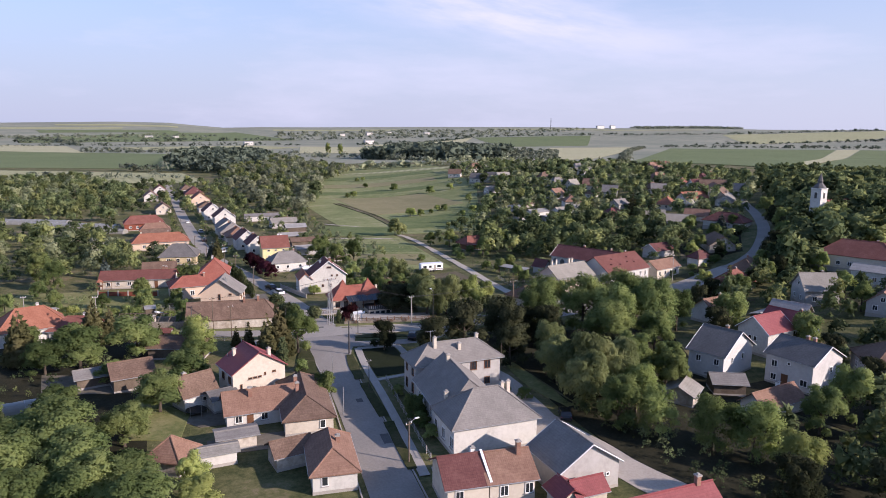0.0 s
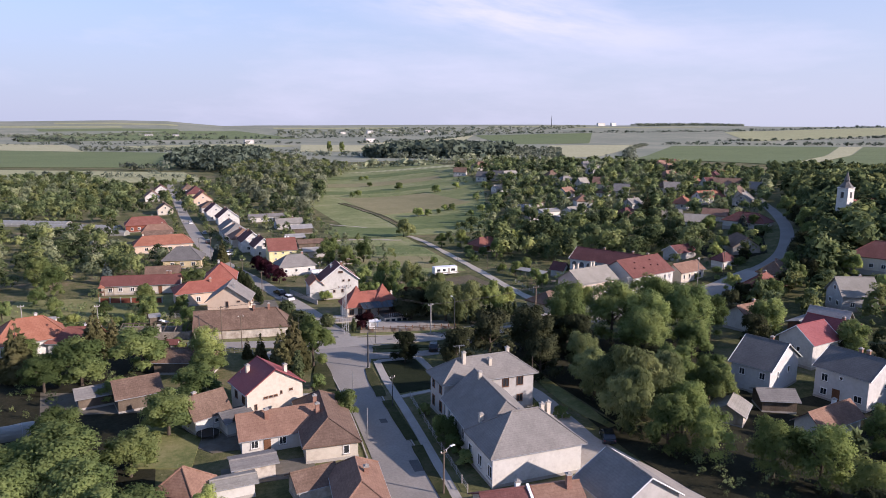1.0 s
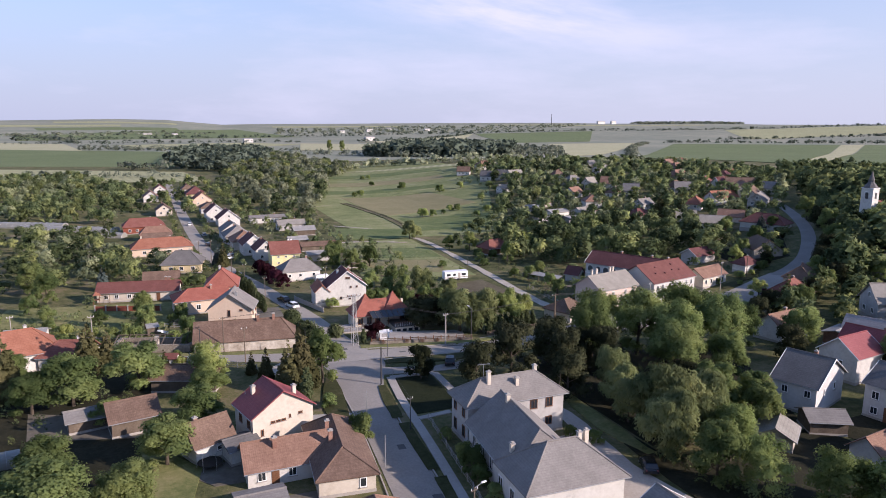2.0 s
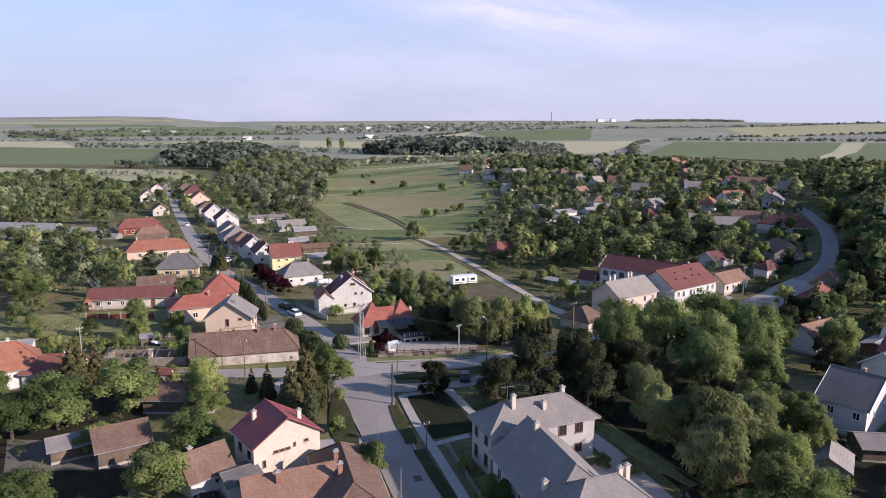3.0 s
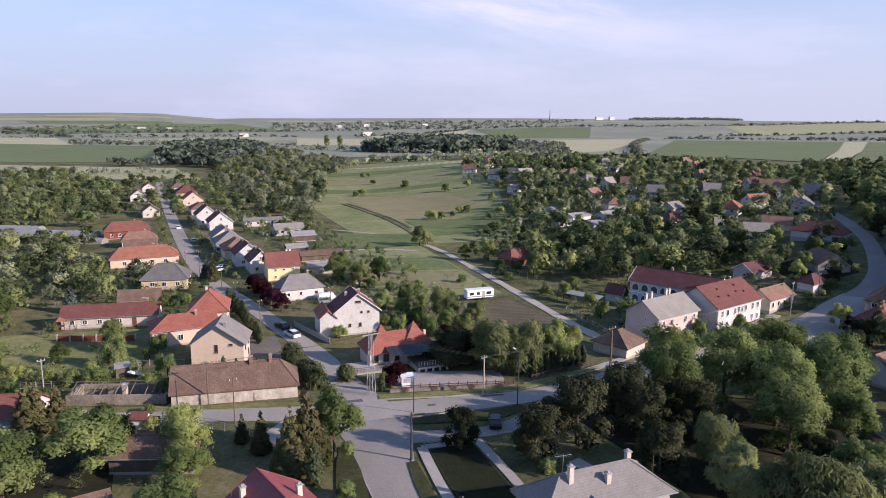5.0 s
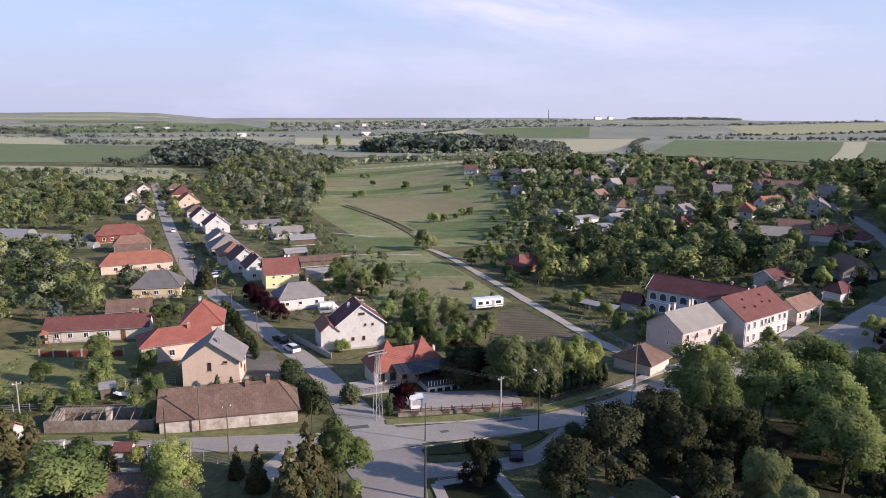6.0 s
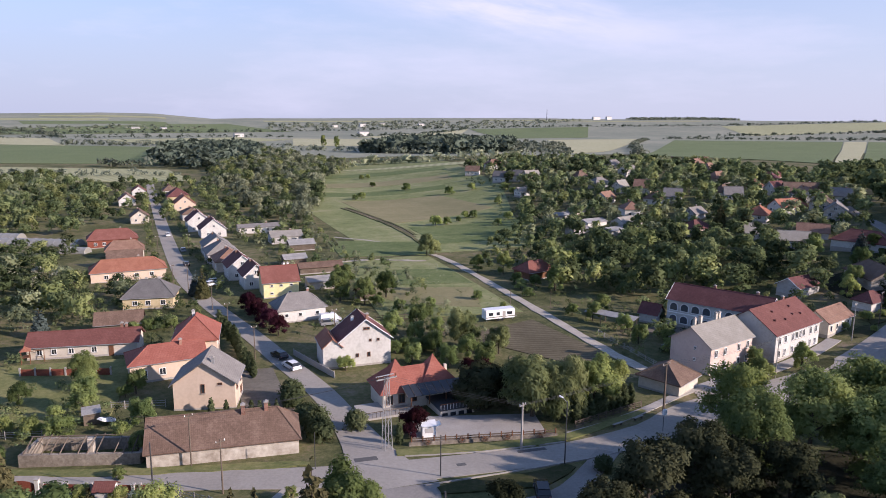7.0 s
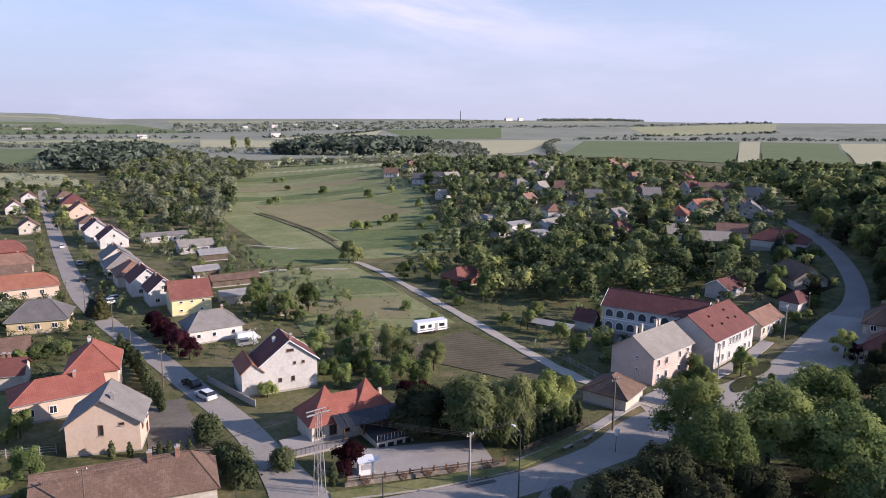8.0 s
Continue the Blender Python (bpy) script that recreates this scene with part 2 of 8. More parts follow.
M["crop dark"] = grassy("dark green crop", ((0.3, (0.122, 0.158, 0.072)), (0.5, (0.156, 0.192, 0.090)), (0.7, (0.192, 0.224, 0.110))), 0.006, 0.3, (20, 6.0))
M["crop light"] = grassy("pale green crop", ((0.3, (0.290, 0.295, 0.165)), (0.5, (0.350, 0.350, 0.200)), (0.7, (0.405, 0.392, 0.236))), 0.008, 0.3, (20, 7.0))
M["crop pale"] = grassy("ripening crop", ((0.3, (0.360, 0.350, 0.212)), (0.5, (0.424, 0.408, 0.254)), (0.7, (0.477, 0.451, 0.302))), 0.01, 0.3, (75, 6.0))
M["soil"] = grassy("ploughed soil", ((0.3, (0.075, 0.065, 0.042)), (0.5, (0.125, 0.108, 0.072)), (0.7, (0.180, 0.155, 0.105))), 0.12, 1.5, (100, 1.3))
M["hazed far land"] = grassy("hazed far land", ((0.32, (0.170, 0.190, 0.150)), (0.47, (0.225, 0.240, 0.185)), (0.55, (0.285, 0.288, 0.220)), (0.68, (0.360, 0.345, 0.270))), 0.0028, 0.05)
M["asphalt"] = surface("worn asphalt", (0.191, 0.175, 0.158), (0.253, 0.233, 0.210), (0.330, 0.305, 0.274), 3.0, 0.12, 0.9, 0.15, 0.01)
M["asphalt pale"] = surface("sunlit pale asphalt", (0.255, 0.234, 0.206), (0.325, 0.300, 0.265), (0.405, 0.376, 0.335), 2.2, 0.1, 0.95, 0.15, 0.01, 0.0, 0.1)
M["asphalt dark"] = surface("asphalt patch", (0.075, 0.073, 0.072), (0.10, 0.098, 0.096), (0.13, 0.128, 0.125), 4.0, 0.3, 0.9, 0.15, 0.01)
M["concrete"] = surface("pale concrete", (0.27, 0.25, 0.225), (0.355, 0.33, 0.30), (0.435, 0.41, 0.375), 4.0, 0.3, 0.9, 0.2, 0.01)
M["dirt"] = surface("dusty track", (0.30, 0.265, 0.215), (0.40, 0.36, 0.30), (0.50, 0.46, 0.39), 2.0, 0.25, 0.95, 0.3, 0.04)
M["yard"] = surface("trodden yard", (0.098, 0.086, 0.066), (0.150, 0.135, 0.109), (0.210, 0.191, 0.156), 1.2, 0.2, 0.95, 0.3, 0.04)
WHITE, CREAM = ((0.40, 0.385, 0.355), (0.56, 0.545, 0.51), (0.64, 0.625, 0.59)), ((0.42, 0.37, 0.30), (0.545, 0.49, 0.41), (0.62, 0.57, 0.485))
M["white render"] = surface("white render", *WHITE, 2.0, 0.35, 0.92, 0.15, 0.01, spread=0.05)
M["cream render"] = surface("cream render", *CREAM, 2.0, 0.35, 0.92, 0.15, 0.01, spread=0.05)
M["peach render"] = surface("peach render", (0.50, 0.385, 0.295), (0.585, 0.46, 0.355), (0.64, 0.515, 0.41), 2.0, 0.3, 0.92, 0.12, 0.01)
M["yellow render"] = surface("yellow render", (0.60, 0.52, 0.26), (0.72, 0.64, 0.34), (0.78, 0.70, 0.42), 2.0, 0.3, 0.92, 0.12, 0.01)
M["ochre render"] = surface("ochre render", (0.42, 0.33, 0.18), (0.52, 0.42, 0.25), (0.6, 0.50, 0.32), 2.0, 0.3, 0.92, 0.12, 0.01)
M["pink render"] = surface("pink render", (0.47, 0.36, 0.31), (0.59, 0.465, 0.405), (0.66, 0.54, 0.475), 1.6, 0.3, 0.92, 0.15, 0.01)
M["pale render"] = surface("off-white render", (0.40, 0.39, 0.375), (0.51, 0.50, 0.485), (0.60, 0.59, 0.57), 1.8, 0.3, 0.92, 0.15, 0.01)
M["grey render"] = surface("grey render", (0.302, 0.290, 0.277), (0.403, 0.391, 0.378), (0.487, 0.475, 0.462), 1.6, 0.3, 0.92, 0.15, 0.01)
M["old plaster"] = surface("crumbling plaster", (0.21, 0.17, 0.13), (0.43, 0.38, 0.32), (0.66, 0.62, 0.55), 1.1, 0.28, 0.95, 0.5, 0.05)
M["rubble"] = surface("rubble stone", (0.12, 0.10, 0.08), (0.24, 0.205, 0.165), (0.40, 0.36, 0.30), 2.6, 0.5, 0.95, 0.9, 0.12)
M["tile brown"] = tiled("old brown clay tiles", (0.085, 0.055, 0.040), (0.150, 0.098, 0.072), (0.235, 0.165, 0.125))
M["tile clay"] = tiled("weathered clay tiles", (0.140, 0.080, 0.056), (0.225, 0.132, 0.094), (0.310, 0.200, 0.146))
M["tile orange"] = tiled("orange clay tiles", (0.205, 0.084, 0.052), (0.285, 0.118, 0.074), (0.360, 0.172, 0.115))
M["tile bright"] = tiled("bright red clay tiles", (0.205, 0.070, 0.050), (0.275, 0.095, 0.068), (0.340, 0.140, 0.105))
M["shaded lawn"] = grassy("lawn darkened as shade", ((0.35, (0.011, 0.015, 0.007)), (0.5, (0.018, 0.024, 0.011)), (0.65, (0.032, 0.038, 0.018))), 0.3, 3.0)
M["gravel lane"] = surface("dusty gravel lane", (0.33, 0.29, 0.245), (0.42, 0.375, 0.32), (0.50, 0.45, 0.39), 3.0, 0.2, 0.95, 0.25, 0.02)
M["tile red"] = tiled("red roof tiles", (0.140, 0.056, 0.044), (0.198, 0.078, 0.060), (0.262, 0.122, 0.098))
M["tile oxblood"] = tiled("dark oxblood tiles", (0.105, 0.042, 0.036), (0.152, 0.060, 0.050), (0.205, 0.094, 0.080))
M["tile maroon"] = tiled("maroon roof tiles", (0.085, 0.036, 0.034), (0.130, 0.052, 0.048), (0.180, 0.085, 0.076))
M["tile carmine"] = tiled("carmine metal tiles", (0.170, 0.045, 0.048), (0.235, 0.062, 0.064), (0.285, 0.095, 0.092), rough=0.6)
M["slate"] = tiled("grey fibre slates", (0.150, 0.138, 0.128), (0.210, 0.196, 0.182), (0.275, 0.258, 0.240), 0.3, 0.3, 0.85, 0.015)
M["slate dark"] = tiled("dark slate", (0.092, 0.087, 0.084), (0.130, 0.124, 0.120), (0.178, 0.170, 0.165), 0.3, 0.3, 0.8, 0.012)
M["slate pale"] = tiled("pale lichen slates", (0.19, 0.175, 0.15), (0.26, 0.243, 0.212), (0.34, 0.32, 0.285), 0.35, 0.35, 0.85, 0.012)
M["sheet"] = tiled("corrugated sheet", (0.20, 0.195, 0.19), (0.28, 0.275, 0.265), (0.36, 0.35, 0.34), 1.2, 0.18, 0.6, 0.03)
M["wood"] = surface("grey weathered wood", (0.075, 0.058, 0.044), (0.125, 0.098, 0.074), (0.20, 0.165, 0.13), 8, 0.8, 0.9, 0.4, 0.01, spread=0.15)
M["brown paint"] = surface("brown stained wood", (0.09, 0.042, 0.022), (0.15, 0.07, 0.036), (0.2, 0.1, 0.055), 6, 0.8, 0.7, 0.2, 0.01)
M["red fence"] = surface("red-brown fence paint", (0.15, 0.045, 0.028), (0.21, 0.062, 0.038), (0.26, 0.09, 0.055), 5, 0.6, 0.8, 0.2, 0.01)
M["bark"] = surface("bark", (0.05, 0.04, 0.03), (0.09, 0.072, 0.055), (0.14, 0.115, 0.09), 7, 1.0, 0.95, 0.8, 0.04)
M["metal"] = surface("galvanised steel", (0.30, 0.30, 0.30), (0.40, 0.40, 0.40), (0.5, 0.5, 0.5), 8, 1, 0.5, 0.05, 0.003, 0.6)
M["dark metal"] = surface("dark steel", (0.045, 0.045, 0.048), (0.07, 0.07, 0.072), (0.1, 0.1, 0.1), 8, 1, 0.55, 0.05, 0.003, 0.3)
M["white paint"] = surface("white paint", (0.66, 0.66, 0.65), (0.78, 0.78, 0.77), (0.82, 0.82, 0.81), 5, 0.8, 0.5, 0.05, 0.003)
M["brick"] = surface("chimney brick", (0.17, 0.085, 0.06), (0.27, 0.15, 0.11), (0.38, 0.25, 0.2), 7, 1.2, 0.92, 0.4, 0.02, spread=0.15)
M["rubber"] = surface("tyre rubber", (0.012, 0.012, 0.012), (0.02, 0.02, 0.02), (0.03, 0.03, 0.03), 9, 2, 0.85, 0.1, 0.004)
M["car white"] = surface("white car paint", (0.7, 0.7, 0.7), (0.76, 0.76, 0.76), (0.8, 0.8, 0.8), 3, 0.5, 0.25, 0, 0, 0, 0.6)
M["car black"] = surface("black car paint", (0.012, 0.012, 0.014), (0.018, 0.018, 0.02), (0.025, 0.025, 0.028), 3, 0.5, 0.2, 0, 0, 0, 0.6)
M["car silver"] = surface("silver car paint", (0.32, 0.33, 0.34), (0.38, 0.39, 0.4), (0.44, 0.45, 0.46), 3, 0.5, 0.3, 0, 0, 0.5, 0.6)
gm, gn, gl, gb = shader("window glass", 0.08, 0, 0.6)
gb.inputs["Base Color"].default_value = (0.028, 0.032, 0.038, 1)
M["glass"] = gm
pm, pn, pl, pb = shader("greenhouse film", 0.6, 0, 0.2)
pb.inputs["Base Color"].default_value = (0.27, 0.265, 0.235, 1)
pb.inputs["Transmission Weight"].default_value = 0.15
M["film"] = pm
am, an, al, ab = shader("arcade glass", 0.12, 0, 0.6)
ab.inputs["Base Color"].default_value = (0.085, 0.092, 0.105, 1)
M["arcade glass"] = am
M["leaf"] = leafy("broad leaves", (0.080, 0.110, 0.040), (0.258, 0.325, 0.122), 0.46)
M["leaf light"] = leafy("young leaves", (0.132, 0.168, 0.052), (0.340, 0.405, 0.150), 0.5)
M["leaf dark"] = leafy("dark leaves and shade", (0.018, 0.023, 0.014), (0.064, 0.071, 0.037), 0.22)
M["leaf hedge"] = leafy("clipped evergreen", (0.036, 0.048, 0.024), (0.120, 0.145, 0.070), 0.25)
M["leaf willow"] = leafy("willow leaves", (0.124, 0.148, 0.058), (0.295, 0.332, 0.152), 0.46)
M["leaf purple"] = leafy("purple leaves", (0.022, 0.008, 0.012), (0.060, 0.020, 0.028), 0.25)
M["leaf blossom"] = leafy("pale blossom", (0.20, 0.21, 0.15), (0.42, 0.42, 0.33), 0.3)
M["needle"] = leafy("conifer needles", (0.044, 0.046, 0.022), (0.130, 0.125, 0.056), 0.2)
M["needle blue"] = leafy("blue spruce needles", (0.040, 0.055, 0.050), (0.100, 0.125, 0.115), 0.15)
M["far wood"] = leafy("hazed far woodland", (0.135, 0.158, 0.118), (0.235, 0.262, 0.190), 0.35)
M["far dark wood"] = leafy("hazed far pine wood", (0.055, 0.071, 0.057), (0.109, 0.136, 0.098), 0.2)

# ---- shape helpers ----


def ss(a, b, v):
    u = np.clip((v - a) / (b - a), 0, 1)
    return u * u * (3 - 2 * u)


# heights of the far hills above the village, by their bearing
SKYLINE_AZ = (-60, -14, -10.5, -7, -3.4, -1.4, 0.6, 3.2, 7.6, 16.6, 26, 31.5, 38.7, 42.6, 50, 58, 80)
SKYLINE_HEIGHT = (18, 25, 31, 37, 33, 17, 3, 8, 10, 19, 26, 23, 28, 22, 25, 32, 30)


def ground(x, y):
    """Height of the land: the village slope, the valley, the plain and the far hills."""
    x, y = np.asarray(x, float), np.asarray(y, float)
    d = y + 0.15 * x
    g = -3.2 * ss(125, 185, d) - 5.5 * ss(170, 420, d) - 17 * ss(400, 2400, d)
    g = g + 16.5 * ss(92, 265, x) * (1 - ss(420, 1100, y)) - 1.8 * ss(52, 80, x) * (1 - ss(125, 165, y))
    r = np.hypot(x, y)
    az = np.degrees(np.arctan2(x, np.maximum(y, 1.0)))
    g = g + ss(2700, 4700, r) * (26 + np.interp(az, SKYLINE_AZ, SKYLINE_HEIGHT))
    return g


def gz(x, y):
    return float(ground(x, y))


def mesh_of(name, verts, faces, mats=(), smooth=False):
    me = bpy.data.meshes.new(name)
    me.from_pydata([tuple(v) for v in verts], [], [tuple(f) for f in faces])
    for m in mats:
        me.materials.append(m)
    if smooth:
        me.polygons.foreach_set("use_smooth", [True] * len(me.polygons))
    me.update()
    return me


def leaf_mesh(name, tris, mat, normals=None):
    """A mesh of loose leaf triangles, three places a leaf, shaded softly along the given normals."""
    n = len(tris)
    me = bpy.data.meshes.new(name)
    me.vertices.add(3 * n)
    me.vertices.foreach_set("co", np.asarray(tris, np.float32).ravel())
    me.loops.add(3 * n)
    me.loops.foreach_set("vertex_index", np.arange(3 * n, dtype=np.int32))
    me.polygons.add(n)
    me.polygons.foreach_set("loop_start", np.arange(0, 3 * n, 3, dtype=np.int32))
    me.materials.append(mat)
    me.update(calc_edges=True)
    if normals is not None:
        soft = me.attributes.new("custom_normal", "FLOAT_VECTOR", "POINT")
        soft.data.foreach_set("vector", np.repeat(np.asarray(normals, np.float32), 3, 0).ravel())
    return me


def part(name, bm, material, parent, label=""):
    """Links a bmesh or a mesh as one mesh object under a thing or a part."""
    if isinstance(bm, bmesh.types.BMesh):
        me = bpy.data.meshes.new(name)
        bm.to_mesh(me)
        bm.free()
    else:
        me = bm
    if material is not None and not me.materials:
        me.materials.append(material)
    ob = new(name, me)
    ob.parent = parent
    if label:
        ob["label"] = label
    return ob


def root(name, m, label, category, group="", kind=""):
    ob = new(name)
    ob.empty_display_size = 0.3
    ob.matrix_world = m
    return tagged(ob, label, category, group, kind)


def add_box(bm, x, y, z, sx, sy, sz, rz=0.0, bevel=0.0):
    """A box by its centre and sizes."""
    r = bmesh.ops.create_cube(bm, size=1, matrix=Matrix.Translation((x, y, z)) @ Matrix.Rotation(radians(rz), 4, "Z") @ Matrix.Diagonal((sx, sy, sz, 1)))
    if bevel:
        edges = list({e for v in r["verts"] for e in v.link_edges})
        bmesh.ops.bevel(bm, geom=edges, offset=bevel, segments=1, affect="EDGES")
    return bm


def box(x, y, z, sx, sy, sz, rz=0.0, bevel=0.0):
    return add_box(bmesh.new(), x, y, z, sx, sy, sz, rz, bevel)


def add_rod(bm, a, b, r0, r1=None, seg=6):
    a, b = Vector(a), Vector(b)
    d = b - a
    m = Matrix.Translation((a + b) / 2) @ d.to_track_quat("Z", "Y").to_matrix().to_4x4()
    bmesh.ops.create_cone(bm, cap_ends=True, segments=seg, radius1=r0, radius2=r0 if r1 is None else r1, depth=d.length, matrix=m)
    return bm


def rod(a, b, r0, r1=None, seg=6):
    return add_rod(bmesh.new(), a, b, r0, r1, seg)


def spline(points, step=4.0):
    """Evenly sampled smooth line through the points."""
    p = np.array(points, float)
    out = []
    for k in range(len(p) - 1):
        a, b, c, d = p[max(k - 1, 0)], p[k], p[k + 1], p[min(k + 2, len(p) - 1)]
        n = max(2, int(np.linalg.norm(c - b) / step))
        for u in np.arange(n) / n:
            out.append(0.5 * (2 * b + (c - a) * u + (2 * a - 5 * b + 4 * c - d) * u * u + (3 * b - a - 3 * c + d) * u**3))
    out.append(p[-1])
    return np.array(out)


def strip_mesh(name, points, width, lift, mat, depth=0.3, rough=0.0, step=4.0, across=3):
    """A road, path or bank laid along a line over the land, with sides that go into it. A point may carry its own width."""
    pts = [(*p[:2], p[2] if len(p) > 2 else width) for p in points]
    p = spline(pts, step)
    d = np.gradient(p[:, :2], axis=0)
    d /= np.linalg.norm(d, axis=1)[:, None]
    nrm = np.stack([-d[:, 1], d[:, 0]], 1)
    rng = np.random.default_rng(len(p))
    verts, faces = [], []
    n = across + 1
    for k in range(len(p)):
        w = p[k, 2] / 2
        for j in range(n):
            u = j / across * 2 - 1
            off = u * w + (rng.normal(0, rough) if j in (0, across) else 0)
            q = p[k, :2] + nrm[k] * off
            verts.append((q[0], q[1], gz(*q) + lift))
        for s in (0, across):
            v = verts[k * (n + 2) + s]
            verts.append((v[0], v[1], v[2] - depth))
    m = n + 2
    for k in range(len(p) - 1):
        for j in range(across):
            faces.append((k * m + j, (k + 1) * m + j, (k + 1) * m + j + 1, k * m + j + 1))
        faces.append((k * m + n, (k + 1) * m + n, (k + 1) * m, k * m))
        faces.append((k * m + across, (k + 1) * m + across, (k + 1) * m + n + 1, k * m + n + 1))
    faces = [f[::-1] for f in faces]
    return mesh_of(name, verts, faces, (mat,))


def strip(name, points, width, lift, mat, label, category, kind="structure", **kw):
    return tagged(new(name, strip_mesh(name, points, width, lift, mat, **kw)), label, category, "", kind)


def sheet_mesh(name, corners, lift, mat, cell=6.0, depth=0.25):
    """A four-cornered patch of ground that follows the land."""
    c = [np.array(k, float) for k in corners]
    nx = max(1, int(max(np.linalg.norm(c[1] - c[0]), np.linalg.norm(c[2] - c[3])) / cell))
    ny = max(1, int(max(np.linalg.norm(c[3] - c[0]), np.linalg.norm(c[2] - c[1])) / cell))
    nx, ny = min(nx, 60), min(ny, 60)
    verts, faces = [], []
    for j in range(ny + 1):
        for i in range(nx + 1):
            u, v = i / nx, j / ny
            q = (c[0] * (1 - u) + c[1] * u) * (1 - v) + (c[3] * (1 - u) + c[2] * u) * v
            verts.append((q[0], q[1], gz(*q) + lift))
    for j in range(ny):
        for i in range(nx):
            a = j * (nx + 1) + i
            faces.append((a, a + 1, a + nx + 2, a + nx + 1))
    rim = [i for i in range(nx + 1)] + [j * (nx + 1) + nx for j in range(1, ny + 1)] + [ny * (nx + 1) + i for i in range(nx - 1, -1, -1)] + [j * (nx + 1) for j in range(ny - 1, 0, -1)]
    base = len(verts)
    verts += [(verts[k][0], verts[k][1], verts[k][2] - depth) for k in rim]
    for k in range(len(rim)):
        k2 = (k + 1) % len(rim)
        faces.append((rim[k], base + k, base + k2, rim[k2]))
    me = mesh_of(name, verts, faces, (mat,))
    bm = bmesh.new()
    bm.from_mesh(me)
    bmesh.ops.recalc_face_normals(bm, faces=bm.faces)
    if sum(f.normal.z for f in bm.faces) < 0:
        bmesh.ops.reverse_faces(bm, faces=bm.faces)
    bm.to_mesh(me)
    bm.free()
    return me


def sheet(name, corners, lift, mat, label, category, kind="structure", cell=6.0, depth=0.25):
    return tagged(new(name, sheet_mesh(name, corners, lift, mat, cell, depth)), label, category, "", kind)


# ---- the land ----
def land_lines(lo, hi, fine_lo, fine_hi, fine):
    out = list(np.arange(fine_lo, fine_hi + fine, fine))
    s, v = fine, fine_hi + fine
    while v < hi:
        s *= 1.055
        v += s
        out.append(min(v, hi))
    s, v = fine, fine_lo
    while v > lo:
        s *= 1.055
        v -= s
        out.insert(0, max(v, lo))
    return np.array(out)


gx, gy = land_lines(-4900, 4900, -80, 260, 5.0), land_lines(-600, 4990, 20, 420, 5.0)
GX, GY = np.meshgrid(gx, gy)
GZ = ground(GX, GY)
nxg, nyg = len(gx), len(gy)
gfaces, gmat = [], []
for j in range(nyg - 1):
    for i in range(nxg - 1):
        a = j * nxg + i
        gfaces.append((a, a + 1, a + nxg + 1, a + nxg))
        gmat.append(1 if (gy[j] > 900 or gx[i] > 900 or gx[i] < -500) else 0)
land = mesh_of("ground", np.stack([GX.ravel(), GY.ravel(), GZ.ravel()], 1), gfaces, (M["grass"], M["hazed far land"]), True)
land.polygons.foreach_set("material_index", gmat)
tagged(new("ground", land), "rolling grassland under and around the village", "ground", "", "structure")

